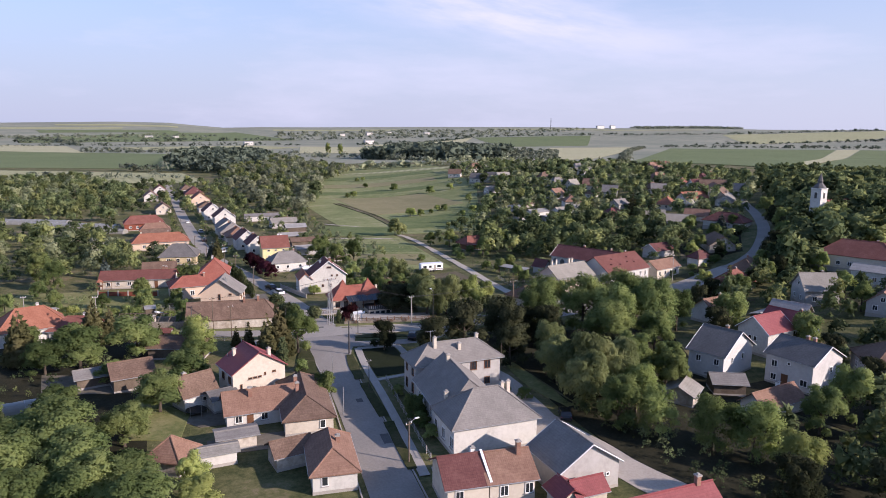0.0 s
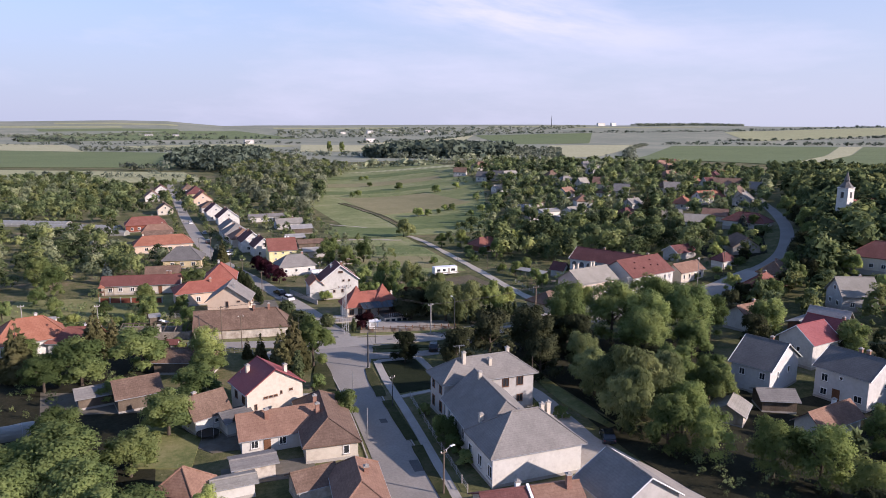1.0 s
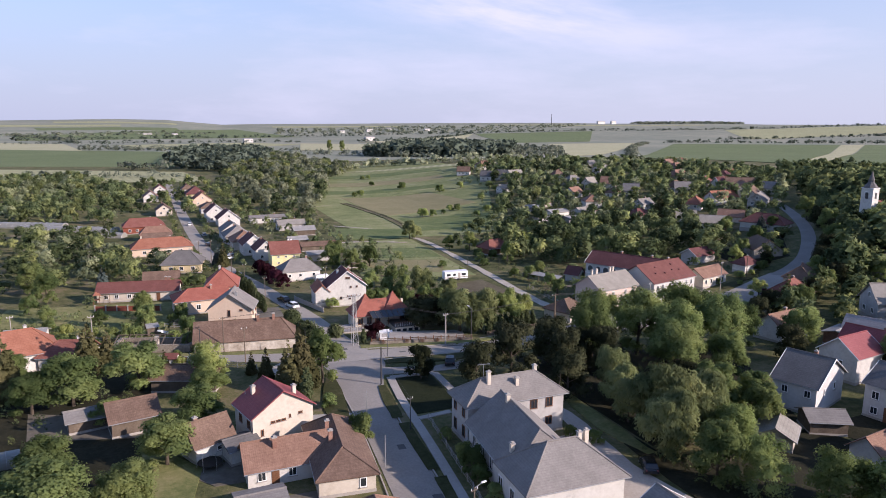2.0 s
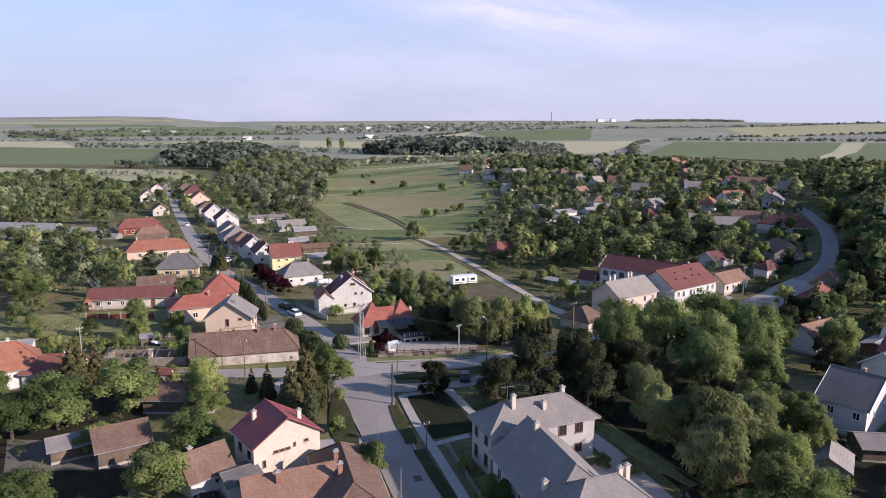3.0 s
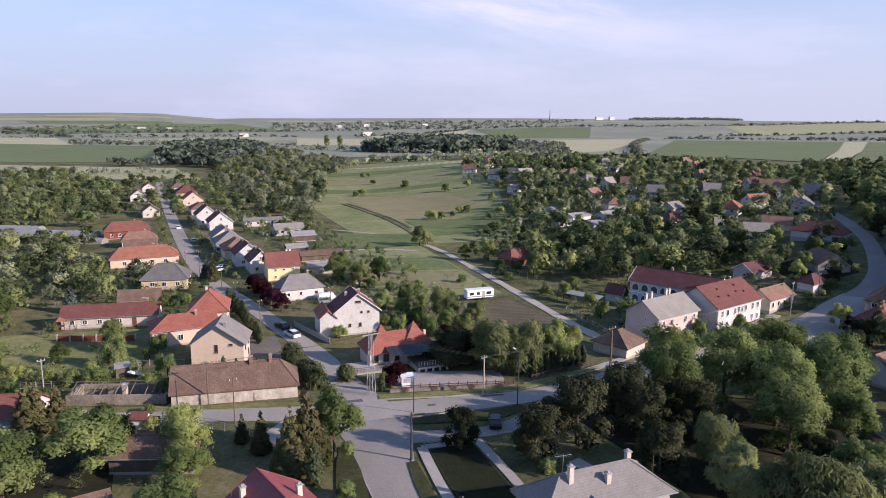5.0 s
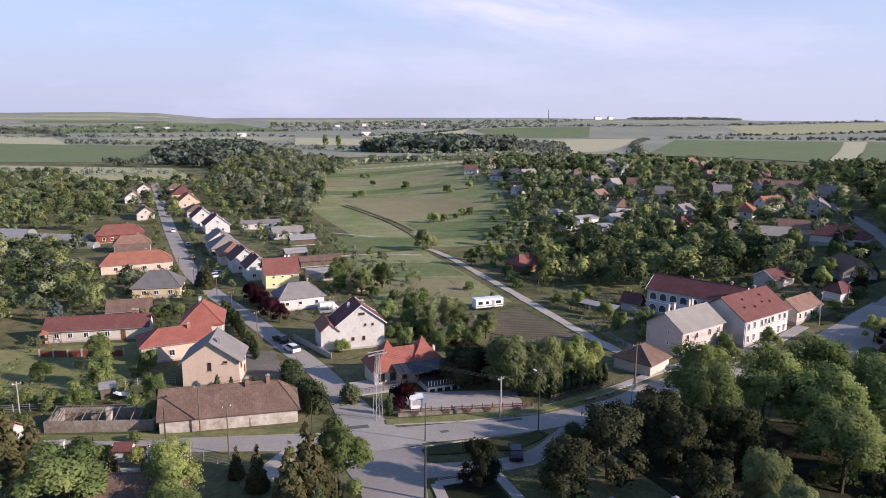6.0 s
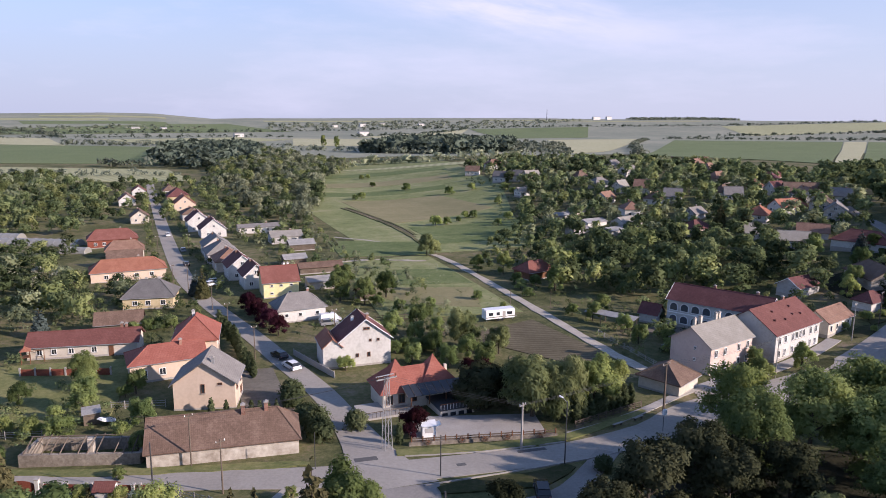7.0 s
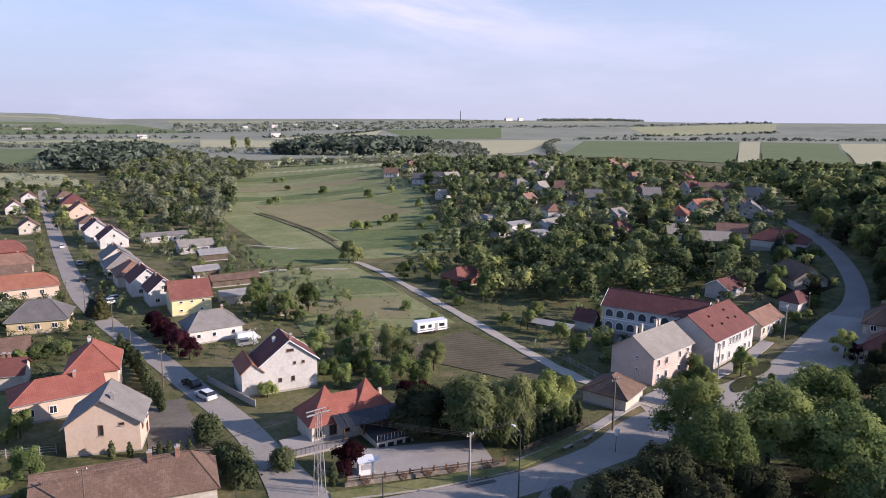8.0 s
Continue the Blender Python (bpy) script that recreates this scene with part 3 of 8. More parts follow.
# ---- fields and meadows ----
FIELDS = [
    ("meadow", "meadow", 0.08, "open green meadow with a ditch", ((58, 300), (116, 300), (178, 470), (50, 480))),
    ("meadow", "meadow", 0.09, "green meadow beyond the ditch", ((50, 481), (178, 471), (240, 800), (84, 800))),
    ("field", "meadow dry", 0.16, "fallow brownish plot in the meadow", ((82, 382), (144, 402), (136, 470), (76, 475))),
    ("field", "soil", 0.12, "small ploughed plot beside the farm track", ((50, 198), (67, 171), (74, 178), (71, 205))),
    ("meadow", "meadow", 0.10, "grassy plot behind the white houses", ((38, 215), (72, 212), (74, 296), (42, 292))),
    ("meadow", "meadow lush", 0.16, "lush wet strip of the creek plots", ((52, 250), (72, 246), (73, 268), (56, 272))),
    ("meadow", "meadow dry", 0.15, "rough olive grass behind the white houses", ((38, 250), (70, 241), (64, 219), (46, 228))),
    ("meadow", "meadow lush", 0.15, "lush strip beside the farm track", ((44, 300), (76, 297), (79, 326), (46, 340))),
    ("meadow", "meadow lush", 0.17, "darker mown strip across the meadow", ((54, 500), (150, 494), (155, 514), (54, 524))),
    ("meadow", "meadow dry", 0.17, "pale mown strip across the meadow", ((58, 560), (170, 540), (176, 570), (60, 592))),
    ("meadow", "meadow lush", 0.18, "darker strip of the far meadow", ((66, 640), (190, 610), (196, 640), (70, 668))),
    ("meadow", "crop light", 0.2, "pale strip at the far end of the meadow", ((100, 716), (215, 640), (300, 628), (240, 668))),
    ("meadow", "meadow lush", 0.15, "lush grass between ditch and bushes", ((86, 320), (128, 322), (140, 362), (88, 370))),
    ("field", "crop light", 0.8, "pale field on the far hill", ((-1050, 3620), (-420, 3640), (-430, 3790), (-1090, 3800))),
    ("field", "crop light", 0.8, "long pale field on the far hill", ((-760, 3960), (-180, 3900), (-190, 4060), (-800, 4150))),
    ("field", "crop dark", 0.8, "green field on the far hill", ((-700, 3330), (-150, 3420), (-170, 3600), (-760, 3540))),
    ("field", "crop light", 0.8, "pale field below the far hills", ((300, 3900), (1000, 3800), (1040, 3950), (310, 4080))),
    ("field", "crop light", 0.8, "pale strip below the far hills", ((1500, 3800), (2600, 3300), (2680, 3400), (1560, 3930))),
    ("field", "crop light", 0.4, "pale green crop field", ((-420, 700), (-8, 630), (-33, 760), (-460, 960))),
    ("field", "crop dark", 0.4, "dark green crop field", ((-460, 965), (-45, 850), (-60, 1360), (-760, 1800))),
    ("field", "crop pale", 0.8, "pale ripening strip behind the green field", ((-600, 1700), (-232, 1440), (-360, 1990), (-700, 2300))),
    ("field", "crop light", 0.8, "pale crop field on the plain", ((-240, 1880), (-64, 1460), (213, 1870), (86, 2098))),
    ("field", "crop dark", 0.9, "green band of crop on the plain", ((-693, 2930), (-560, 2390), (317, 2750), (99, 3700))),
    ("field", "crop pale", 0.8, "pale field beyond the creek wood", ((156, 1400), (304, 1386), (427, 1866), (224, 1982))),
    ("field", "crop pale", 0.9, "long pale field on the plain", ((409, 2090), (487, 2035), (880, 2470), (1107, 2990))),
    ("field", "crop dark", 0.9, "wide green field on the plain", ((849, 1969), (1183, 2082), (1744, 3040), (1118, 2990))),
    ("field", "crop pale", 0.6, "ripening pale crop field", ((519, 989), (640, 1086), (1269, 1898), (917, 1851))),
    ("field", "crop dark", 0.5, "dark green crop field behind the village", ((503, 800), (471, 491), (1722, 1592), (1290, 1780))),
    ("field", "crop pale", 0.6, "narrow strip of ripening crop", ((472, 489), (425, 428), (1805, 1586), (1724, 1591))),
    ("field", "crop dark", 0.5, "dark green crop field on the slope", ((427, 426), (490, 400), (1915, 1409), (1807, 1584))),
    ("field", "crop pale", 0.5, "ripening crop field on the slope", ((493, 398), (560, 366), (2400, 1300), (1919, 1406))),
    ("field", "crop light", 1.0, "pale field beyond the hedges", ((1936, 2190), (2780, 2326), (3500, 2900), (2377, 2870))),
]
for fname, fmat, flift, flabel, fcorners in FIELDS:
    sheet(fname, fcorners, flift, M[fmat], flabel, fname, cell=12.0)

sheet("lawn", ((-52, 177), (-14.5, 173), (-13, 203), (-52, 206.5)), 0.17, M["plot grass"], "olive garden grass with dry patches, sunlight in its colour", "lawn")
sheet("lawn", ((-13.5, 97), (-6.5, 95), (-5.5, 103.5), (-13, 113)), 0.15, M["plot grass"], "grass behind the farmhouse, brightened as sunlit", "lawn")
# ---- roads ----
strip("road", [(11.0, -110, 6.2), (15.2, -20, 6.2), (16.6, 20, 6.2), (17.8, 60, 6.2), (18.5, 90, 6.0), (18.4, 110, 5.4), (18.6, 122, 6.5), (19.6, 131, 9), (20, 138, 12)], 6.4, 0.06, M["asphalt"], "grey worn asphalt village street", "road")
strip("road", [(-140, 200, 5), (-60, 169, 5), (-24, 154.3, 5), (0, 147.3, 5.4), (16, 143, 6), (34, 141, 6), (46, 140.5, 5.6), (60, 143.2, 6), (72, 148, 8.5), (90, 151.5, 9), (110.3, 154.3, 11), (126.2, 159.2, 12), (140.6, 165.8, 10), (148, 169, 8)], 5.8, 0.065, M["asphalt pale"], "pale asphalt cross street widening into a square", "road")
strip("road", [(146.5, 168.2, 8), (153.4, 171.6, 6), (164.6, 179.0, 4.6), (178.4, 191.3, 4.4), (191.4, 205.2, 4.2), (202.7, 220, 4.0), (213.8, 236.3, 3.8), (223.6, 251.6, 3.6), (237, 270, 3.4)], 4.4, 0.072, M["asphalt"], "narrow asphalt road climbing between hedges", "road")
strip("road", [(20, 138, 12), (20, 148, 7), (19.2, 162, 4.8), (17.6, 176, 4.4), (12.8, 195, 4.4), (9.4, 209, 4.4), (-2.5, 256, 4.8), (-11, 320, 5.2), (-33.8, 559, 5.2), (-45, 690, 5)], 5.4, 0.07, M["asphalt pale"], "pale asphalt residential street", "road")
strip("lane", [(22, 131, 4), (30, 129.5, 3.4), (37, 129.5, 3.2), (43, 133, 3.0), (50, 139, 3)], 3.2, 0.068, M["asphalt"], "short asphalt lane beside a grass island", "lane")
strip("lane", [(41.5, 118, 2.0), (45.4, 105, 2.2), (44.6, 97, 3.4), (43.9, 88, 4.8), (45.5, 80, 5.0), (46.8, 74, 5.6), (48.9, 67, 5.6), (54.2, 53, 5.6)], 3, 0.06, M["gravel lane"], "pale dusty lane behind the big building", "lane", rough=0.12)
strip("track", [(80, 152), (76.5, 166), (75.3, 182), (75.8, 205), (76.5, 231), (77.6, 285), (74, 305)], 2.4, 0.15, M["dirt"], "pale unpaved farm track", "track", rough=0.15)
strip("track", [(74, 305, 2.0), (66, 330, 1.8), (50, 350, 1.6)], 2.0, 0.12, M["dirt"], "faint earth track across the meadow", "track", rough=0.2)
strip("pavement", [(22.6, 76), (23.2, 92), (23.5, 105), (23.6, 118), (24.2, 127)], 1.3, 0.15, M["concrete"], "narrow concrete footpath along the street", "footpath")
strip("pavement", [(31.9, 127), (32.3, 118), (32.6, 108)], 1.3, 0.13, M["concrete"], "concrete garden path to the big building", "footpath")
strip("pavement", [(24.2, 109.6), (29.4, 110.6)], 1.0, 0.13, M["concrete"], "concrete garden path", "footpath")
strip("pavement", [(24.2, 127), (31.9, 127)], 1.2, 0.12, M["concrete"], "concrete footpath beside the lawn", "footpath")
strip("pavement", [(-17, 144.4), (-13.6, 143.1), (-10.4, 142.2), (-6.4, 140.6), (-3.8, 139.9)], 0.9, 0.13, M["concrete"], "pale curved garden path behind the fence", "footpath")
strip("pavement", [(48, 145.8), (56, 147.8), (66, 152), (74, 155.6), (84, 159)], 1.6, 0.14, M["concrete"], "pale pavement along the street", "footpath")
strip("pavement", [(84, 159), (97, 160.5), (111, 164.5), (122, 168.8)], 2.6, 0.14, M["concrete"], "pavement in front of the street houses", "footpath")
for kx in ([(13.6, 60), (14.9, 90), (15.5, 108), (15.2, 124)], [(21.2, 60), (21.7, 90), (21.3, 108), (22.0, 124)], [(24, 146.2), (34, 144.2), (46, 143.6)], [(24, 137.4), (36, 137.4), (46, 137.6), (56, 138.8)]):
    strip("kerb", kx, 0.16, 0.16, M["concrete"], "low concrete kerb", "kerb", across=1)
sheet("driveway", ((40.2, 98), (44.4, 99), (43.2, 78), (39.8, 78.6)), 0.055, M["gravel lane"], "dusty gravel apron behind the big building", "driveway", cell=3)
strip("verge", [(49.0, 111, 1.6), (48.6, 104, 2.6), (49.2, 97, 2.8), (50.2, 90, 1.4)], 2.4, 0.14, M["plot grass"], "grass bank beside the dusty lane, brightened as sunlit", "verge", rough=0.15, step=2)
sheet("park_floor", ((48, 131), (51.6, 92), (80, 95), (97, 133)), 0.09, M["shade and earth"], "ground under the park trees, shade in its colour", "ground")
sheet("park_floor", ((50.8, 88), (58, 54), (92, 56), (80, 93)), 0.09, M["shade and earth"], "ground beside the lane darkened as tree shade", "ground")
sheet("yard", ((145, 182), (163, 183), (180, 204), (150, 203)), 0.08, M["shade and earth"], "dark bare earth yard between the houses", "ground")
strip("park_floor", [(49.4, 96, 2.0), (49.9, 88, 3.6), (50.9, 80, 4.6), (52.4, 73, 5.0), (54.6, 66, 5.2), (60.0, 52, 5.2)], 4.6, 0.105, M["shade and earth"], "strip along the lane darkened as tree shade", "ground", rough=0.12)
sheet("park_floor", ((-44, 150), (-46, 70), (-9, 70), (-14, 146)), 0.07, M["shade and earth"], "garden ground between the trees, shade painted in", "ground")
sheet("park_floor", ((81, 93), (93, 57), (126, 62), (122, 98)), 0.08, M["shade and earth"], "garden ground between the houses, shade painted in", "ground")
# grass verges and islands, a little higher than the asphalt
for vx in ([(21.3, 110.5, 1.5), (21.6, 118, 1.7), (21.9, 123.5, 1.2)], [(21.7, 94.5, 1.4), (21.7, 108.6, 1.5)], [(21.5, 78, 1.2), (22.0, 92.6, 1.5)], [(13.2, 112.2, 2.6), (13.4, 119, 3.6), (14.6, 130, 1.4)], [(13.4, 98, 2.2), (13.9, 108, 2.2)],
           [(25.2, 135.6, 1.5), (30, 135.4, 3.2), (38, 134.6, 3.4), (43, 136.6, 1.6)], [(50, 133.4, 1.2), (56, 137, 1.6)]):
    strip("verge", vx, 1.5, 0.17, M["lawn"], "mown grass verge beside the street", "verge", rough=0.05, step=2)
strip("verge", [(23.2, 147.4, 1.8), (34, 145.7, 2.4), (46, 144.8, 1.8), (58, 148.6, 1.6), (64, 151, 1.0)], 2.0, 0.17, M["plot grass"], "dry grass verge before the timber fence, brightened as sunlit", "verge", rough=0.08, step=2)
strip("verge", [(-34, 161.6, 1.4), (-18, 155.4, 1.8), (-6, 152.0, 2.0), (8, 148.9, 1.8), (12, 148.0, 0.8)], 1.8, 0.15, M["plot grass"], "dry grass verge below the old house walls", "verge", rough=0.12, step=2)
for ix, iy, iw in ((130.6, 169.3, 3.4), (139.8, 173.4, 3.2), (100.4, 155.6, 3.0), (108.8, 159.5, 2.6)):
    strip("verge", [(ix - 4.5, iy - 1.9, 0.6), (ix - 2, iy - 0.8, iw), (ix + 2, iy + 0.8, iw), (ix + 4.5, iy + 1.9, 0.6)], iw, 0.2, M["lawn"], "grass island in the paved square", "verge", step=1.5)
sheet("lawn", ((24.4, 111.2), (31.4, 111.8), (31.0, 126.2), (24.6, 126.2)), 0.1, M["shaded lawn"], "lawn in front of the building, shade in its colour", "lawn")
sheet("car_park", ((26.4, 150.6), (45.2, 147.4), (47, 155), (28, 160)), 0.1, M["concrete"], "dusty restaurant car park", "car park")
for ax_, ay_, aw_, al_ in ((17.5, 146.4, 3.0, 1.2), (38.5, 142.2, 4.0, 0.8), (29.5, 141.0, 1.2, 0.8), (19.8, 86.0, 1.2, 3.0), (19.0, 101, 1.0, 1.4)):
    sheet("asphalt_patch", ((ax_, ay_), (ax_ + aw_, ay_ - 0.2 * aw_ / 4), (ax_ + aw_, ay_ + al_ - 0.2 * aw_ / 4), (ax_, ay_ + al_)), 0.078, M["asphalt dark"], "dark patch in the asphalt", "road patch", cell=1.5, depth=0.05)
# driveways and trodden yards
for ycorners, ymat, ylab in ((((9, 112), (15.2, 112), (15.2, 114.4), (9, 115.5)), "concrete", "concrete driveway"), (((8.5, 142.8), (12.8, 139.5), (7.5, 133), (3.5, 136)), "dirt", "dusty driveway off the street"),
                             (((-3, 89), (8, 89), (8.5, 94), (-3, 93.6)), "yard", "trodden farmyard"), (((-4, 98.5), (-0.5, 98.5), (-0.5, 105), (-8, 103)), "yard", "bare earth yard"),
                             (((76, 152.8), (90, 155.6), (94, 158.6), (78, 158)), "concrete", "paved apron of the square"), (((4.6, 166), (12.6, 166), (11, 190), (5, 190)), "yard", "gravelled forecourt"),
                             (((-30, 128), (-12, 121), (-10, 114), (-28, 118)), "yard", "trodden yard between sheds"), (((23, 72.2), (34, 71.8), (34, 77.8), (24, 78)), "concrete", "paved courtyard"),
                             (((98, 176), (112, 182), (106, 196), (90, 190)), "yard", "courtyard of the arcaded building")):
    sheet("driveway", ycorners, 0.075, M[ymat], ylab + " beside the houses", "driveway", cell=3)
# the ditch: two banks with a dark bed between
strip("ditch", [(71, 445), (78, 405), (81.4, 367), (80.5, 333), (78, 310)], 1.4, 0.35, M["grass"], "grassy bank of the meadow ditch", "ditch", rough=0.2)
strip("ditch", [(74, 446), (81.2, 405), (84.6, 367), (84, 345)], 1.2, 0.35, M["grass"], "overgrown bank of the meadow ditch", "ditch", rough=0.2)
strip("ditch", [(72.5, 445), (79.6, 405), (83, 367), (82.2, 340)], 1.7, 0.22, M["soil"], "dark bed of the meadow ditch", "ditch", rough=0.15)

# ---- houses ----


HOUSES = []


def gable_walls(L, W, eave, ridge, deep=1.5):
    bm = bmesh.new()
    prof = [(-W / 2, -deep), (W / 2, -deep), (W / 2, eave), (0, ridge), (-W / 2, eave)]
    a = [bm.verts.new((-L / 2, y, z)) for y, z in prof]
    b = [bm.verts.new((L / 2, y, z)) for y, z in prof]
    bm.faces.new(a[::-1])
    bm.faces.new(b)
    for k in range(5):
        bm.faces.new((a[k], a[(k + 1) % 5], b[(k + 1) % 5], b[k]))
    bmesh.ops.recalc_face_normals(bm, faces=bm.faces)
    return bm


def slab(tops, thick):
    """A roof plane: a polygon with thickness, pushed down along z."""
    bm = bmesh.new()
    add_slab(bm, tops, thick)
    return bm


def add_slab(bm, tops, thick):
    a = [bm.verts.new(p) for p in tops]
    b = [bm.verts.new((p[0], p[1], p[2] - thick)) for p in tops]
    bm.faces.new(a)
    bm.faces.new(b[::-1])
    n = len(tops)
    for k in range(n):
        bm.faces.new((a[k], b[k], b[(k + 1) % n], a[(k + 1) % n]))
    bmesh.ops.recalc_face_normals(bm, faces=bm.faces)


def ridge_of(L, W, eave, rise, hip0, hip1, over):
    """Corner places of a roof with hips of the given lengths at its two ends (0: a gable)."""
    k = rise / (W / 2)
    ze = eave - over * k + 0.16
    zr = eave + rise + 0.16
    x0, x1 = -L / 2 - over, L / 2 + over
    r0, r1 = (x0 if not hip0 else -L / 2 + hip0), (x1 if not hip1 else L / 2 - hip1)
    y0, y1 = -W / 2 - over, W / 2 + over
    return x0, x1, y0, y1, ze, zr, r0, r1


def window(parent, side, u, z, w, h, L, W, frame_mat, shutter=None):
    """A window with frame, pane and sill on one of the four sides: S, N (long), E, W (ends)."""
    turn, dist = {"S": (0, W / 2), "N": (180, W / 2), "E": (90, L / 2), "W": (-90, L / 2)}[side]
    f = new("window")
    f.parent = parent
    f.matrix_basis = pose(0, 0, 0, 0, 0, turn) @ pose(u, -dist, z)
    bm = bmesh.new()
    t = 0.09
    add_box(bm, -w / 2 + t / 2, -0.03, 0, t, 0.1, h)
    add_box(bm, w / 2 - t / 2, -0.03, 0, t, 0.1, h)
    add_box(bm, 0, -0.03, h / 2 - t / 2, w - 2 * t, 0.1, t)
    add_box(bm, 0, -0.03, -h / 2 + t / 2, w - 2 * t, 0.1, t)
    if w > 0.9:
        add_box(bm, 0, -0.03, 0, 0.06, 0.08, h - 2 * t)
    part("window_frame", bm, frame_mat, f)
    part("pane", box(0, -0.012, 0, w - 2 * t, 0.03, h - 2 * t), M["glass"], f)
    part("sill", box(0, -0.09, -h / 2 - 0.03, w + 0.16, 0.2, 0.05), M["concrete"], f)
    return f


def door(parent, side, u, w, h, L, W, mat, z=0.05):
    turn, dist = {"S": (0, W / 2), "N": (180, W / 2), "E": (90, L / 2), "W": (-90, L / 2)}[side]
    m = pose(0, 0, 0, 0, 0, turn) @ pose(u, -dist, z)
    bm = bmesh.new()
    add_box(bm, 0, -0.02, h / 2, w, 0.08, h)
    add_box(bm, -w * 0.22, -0.06, h * 0.7, w * 0.3, 0.03, h * 0.4)
    add_box(bm, w * 0.22, -0.06, h * 0.7, w * 0.3, 0.03, h * 0.4)
    add_box(bm, 0, -0.06, h * 0.24, w * 0.74, 0.03, h * 0.32)
    bm.transform(m)
    part("door", bm, mat, parent)


def chimney(parent, x, y, top, base, mat, s=0.5):
    c = part("chimney", box(x, y, (top + base) / 2, s, s, top - base), mat, parent)
    bm = bmesh.new()
    add_box(bm, x, y, top + 0.06, s + 0.16, s + 0.16, 0.12)
    add_box(bm, x, y, top + 0.2, s * 0.5, s * 0.5, 0.16)
    part("chimney_cap", bm, M["concrete"], c)


def house(x, y, rz, L, W, eave, rise, wall, roof, label, hips=(0, 0), over=0.45, windows=(), doors=(), chimneys=(), name="house", category="house",
          gutters=True, frame="white paint", down=0.0, group="", verge=None, plinth=True, roof2=None):
    """A house: its ridge runs along its own x, turned by rz; hips are the lengths of the hipped ends."""
    g = root(name, pose(x, y, gz(x, y) + down, 0, 0, rz), label, category, group)
    HOUSES.append((x, y, max(L, W) / 2))
    wm, rm = M[wall], M[roof]
    x0, x1, y0, y1, ze, zr, r0, r1 = ridge_of(L, W, eave, rise, hips[0], hips[1], over)
    if hips[0] or hips[1]:
        bm = bmesh.new()
        add_box(bm, 0, 0, eave / 2 - 0.75, L, W, eave + 1.5)
        for end, hp in ((-1, hips[0]), (1, hips[1])):
            if not hp:
                add_slab_gable(bm, end * L / 2, W, eave, rise)
        part("wall", bm, wm, g)
    else:
        part("wall", gable_walls(L, W, eave, eave + rise), wm, g)
    th = 0.16
    for which, pts in (("S", ((x0, y0, ze), (x1, y0, ze), (r1, 0, zr), (r0, 0, zr))), ("N", ((x1, y1, ze), (x0, y1, ze), (r0, 0, zr), (r1, 0, zr)))):
        part("roof_slope", slab(pts, th), M[roof2] if roof2 and which == "N" else rm, g)
    if hips[0]:
        part("roof_slope", slab(((x0, y1, ze), (x0, y0, ze), (r0, 0, zr)), th), rm, g)
    if hips[1]:
        part("roof_slope", slab(((x1, y0, ze), (x1, y1, ze), (r1, 0, zr)), th), rm, g)
    bm = rod((r0, 0, zr - 0.02), (r1, 0, zr - 0.02), 0.13, None, 6)
    for end, rr, xe in ((hips[0], r0, x0), (hips[1], r1, x1)):
        if end:
            add_rod(bm, (rr, 0, zr), (xe, y0, ze), 0.11)
            add_rod(bm, (rr, 0, zr), (xe, y1, ze), 0.11)
    part("ridge_tiles", bm, rm, g)
    if verge and not (hips[0] and hips[1]):
        for end, hp, xe in ((-1, hips[0], x0), (1, hips[1], x1)):
            if not hp:
                for ys in (y0, y1):
                    part("verge_board", rod((xe, ys, ze - 0.06), (xe, 0, zr - 0.06), 0.09, None, 4), M[verge], g)
    if gutters:
        for ys in (y0, y1):
            part("gutter", rod((x0, ys, ze - 0.12), (x1, ys, ze - 0.12), 0.07), M["metal"], g)
    if plinth:
        part("plinth", box(0, 0, -0.45, L + 0.08, W + 0.08, 1.7), M["concrete"], g)
    for w in windows:
        window(g, *w, L, W, M[frame])
    for d in doors:
        door(g, *d[:4], L, W, M[d[4]])
    for c in chimneys:
        cx, cy, up = c[:3]
        zroof = eave + rise * (1 - abs(cy) / (W / 2))
        chimney(g, cx, cy, zroof + up, zroof - 0.7, M[c[3] if len(c) > 3 else "brick"])
    return g


def add_slab_gable(bm, x, W, eave, rise):
    pts = [(x, -W / 2, eave), (x, W / 2, eave), (x, 0, eave + rise)]
    off = -0.25 if x > 0 else 0.25
    a = [bm.verts.new(p) for p in pts]
    b = [bm.verts.new((p[0] + off, p[1], p[2])) for p in pts]
    fs = [bm.faces.new(a), bm.faces.new(b[::-1])]
    for k in range(3):
        fs.append(bm.faces.new((a[k], b[k], b[(k + 1) % 3], a[(k + 1) % 3])))
    bmesh.ops.recalc_face_normals(bm, faces=fs)


def row_of(side, z, w, h, *us):
    return [(side, u, z, w, h) for u in us]


# ridge along y: rz = 90 (its own E end faces north, W end faces south, S side faces east, N side faces west)
house(3.8, 109.8, 109, 6.2, 8.5, 4.9, 2.7, "cream render", "tile carmine", "two-storey cream house with a carmine metal-tile roof",
      windows=row_of("W", 3.7, 0.62, 0.34, -1.5, -0.75, 0.0) + [("W", 0.9, 4.0, 0.3, 0.5), ("W", 2.4, 4.1, 0.6, 0.34), ("W", -3.0, 2.6, 0.4, 0.9)] + [("N", -1, 3.6, 1.0, 1.2), ("N", 1.8, 3.6, 1.0, 1.2), ("S", 0, 3.6, 1.2, 1.3)], chimneys=((-1.2, -2.4, 1.2, "cream render"), (1.6, 2.2, 1.1, "cream render")), over=0.35, verge="tile carmine", frame="brown paint")
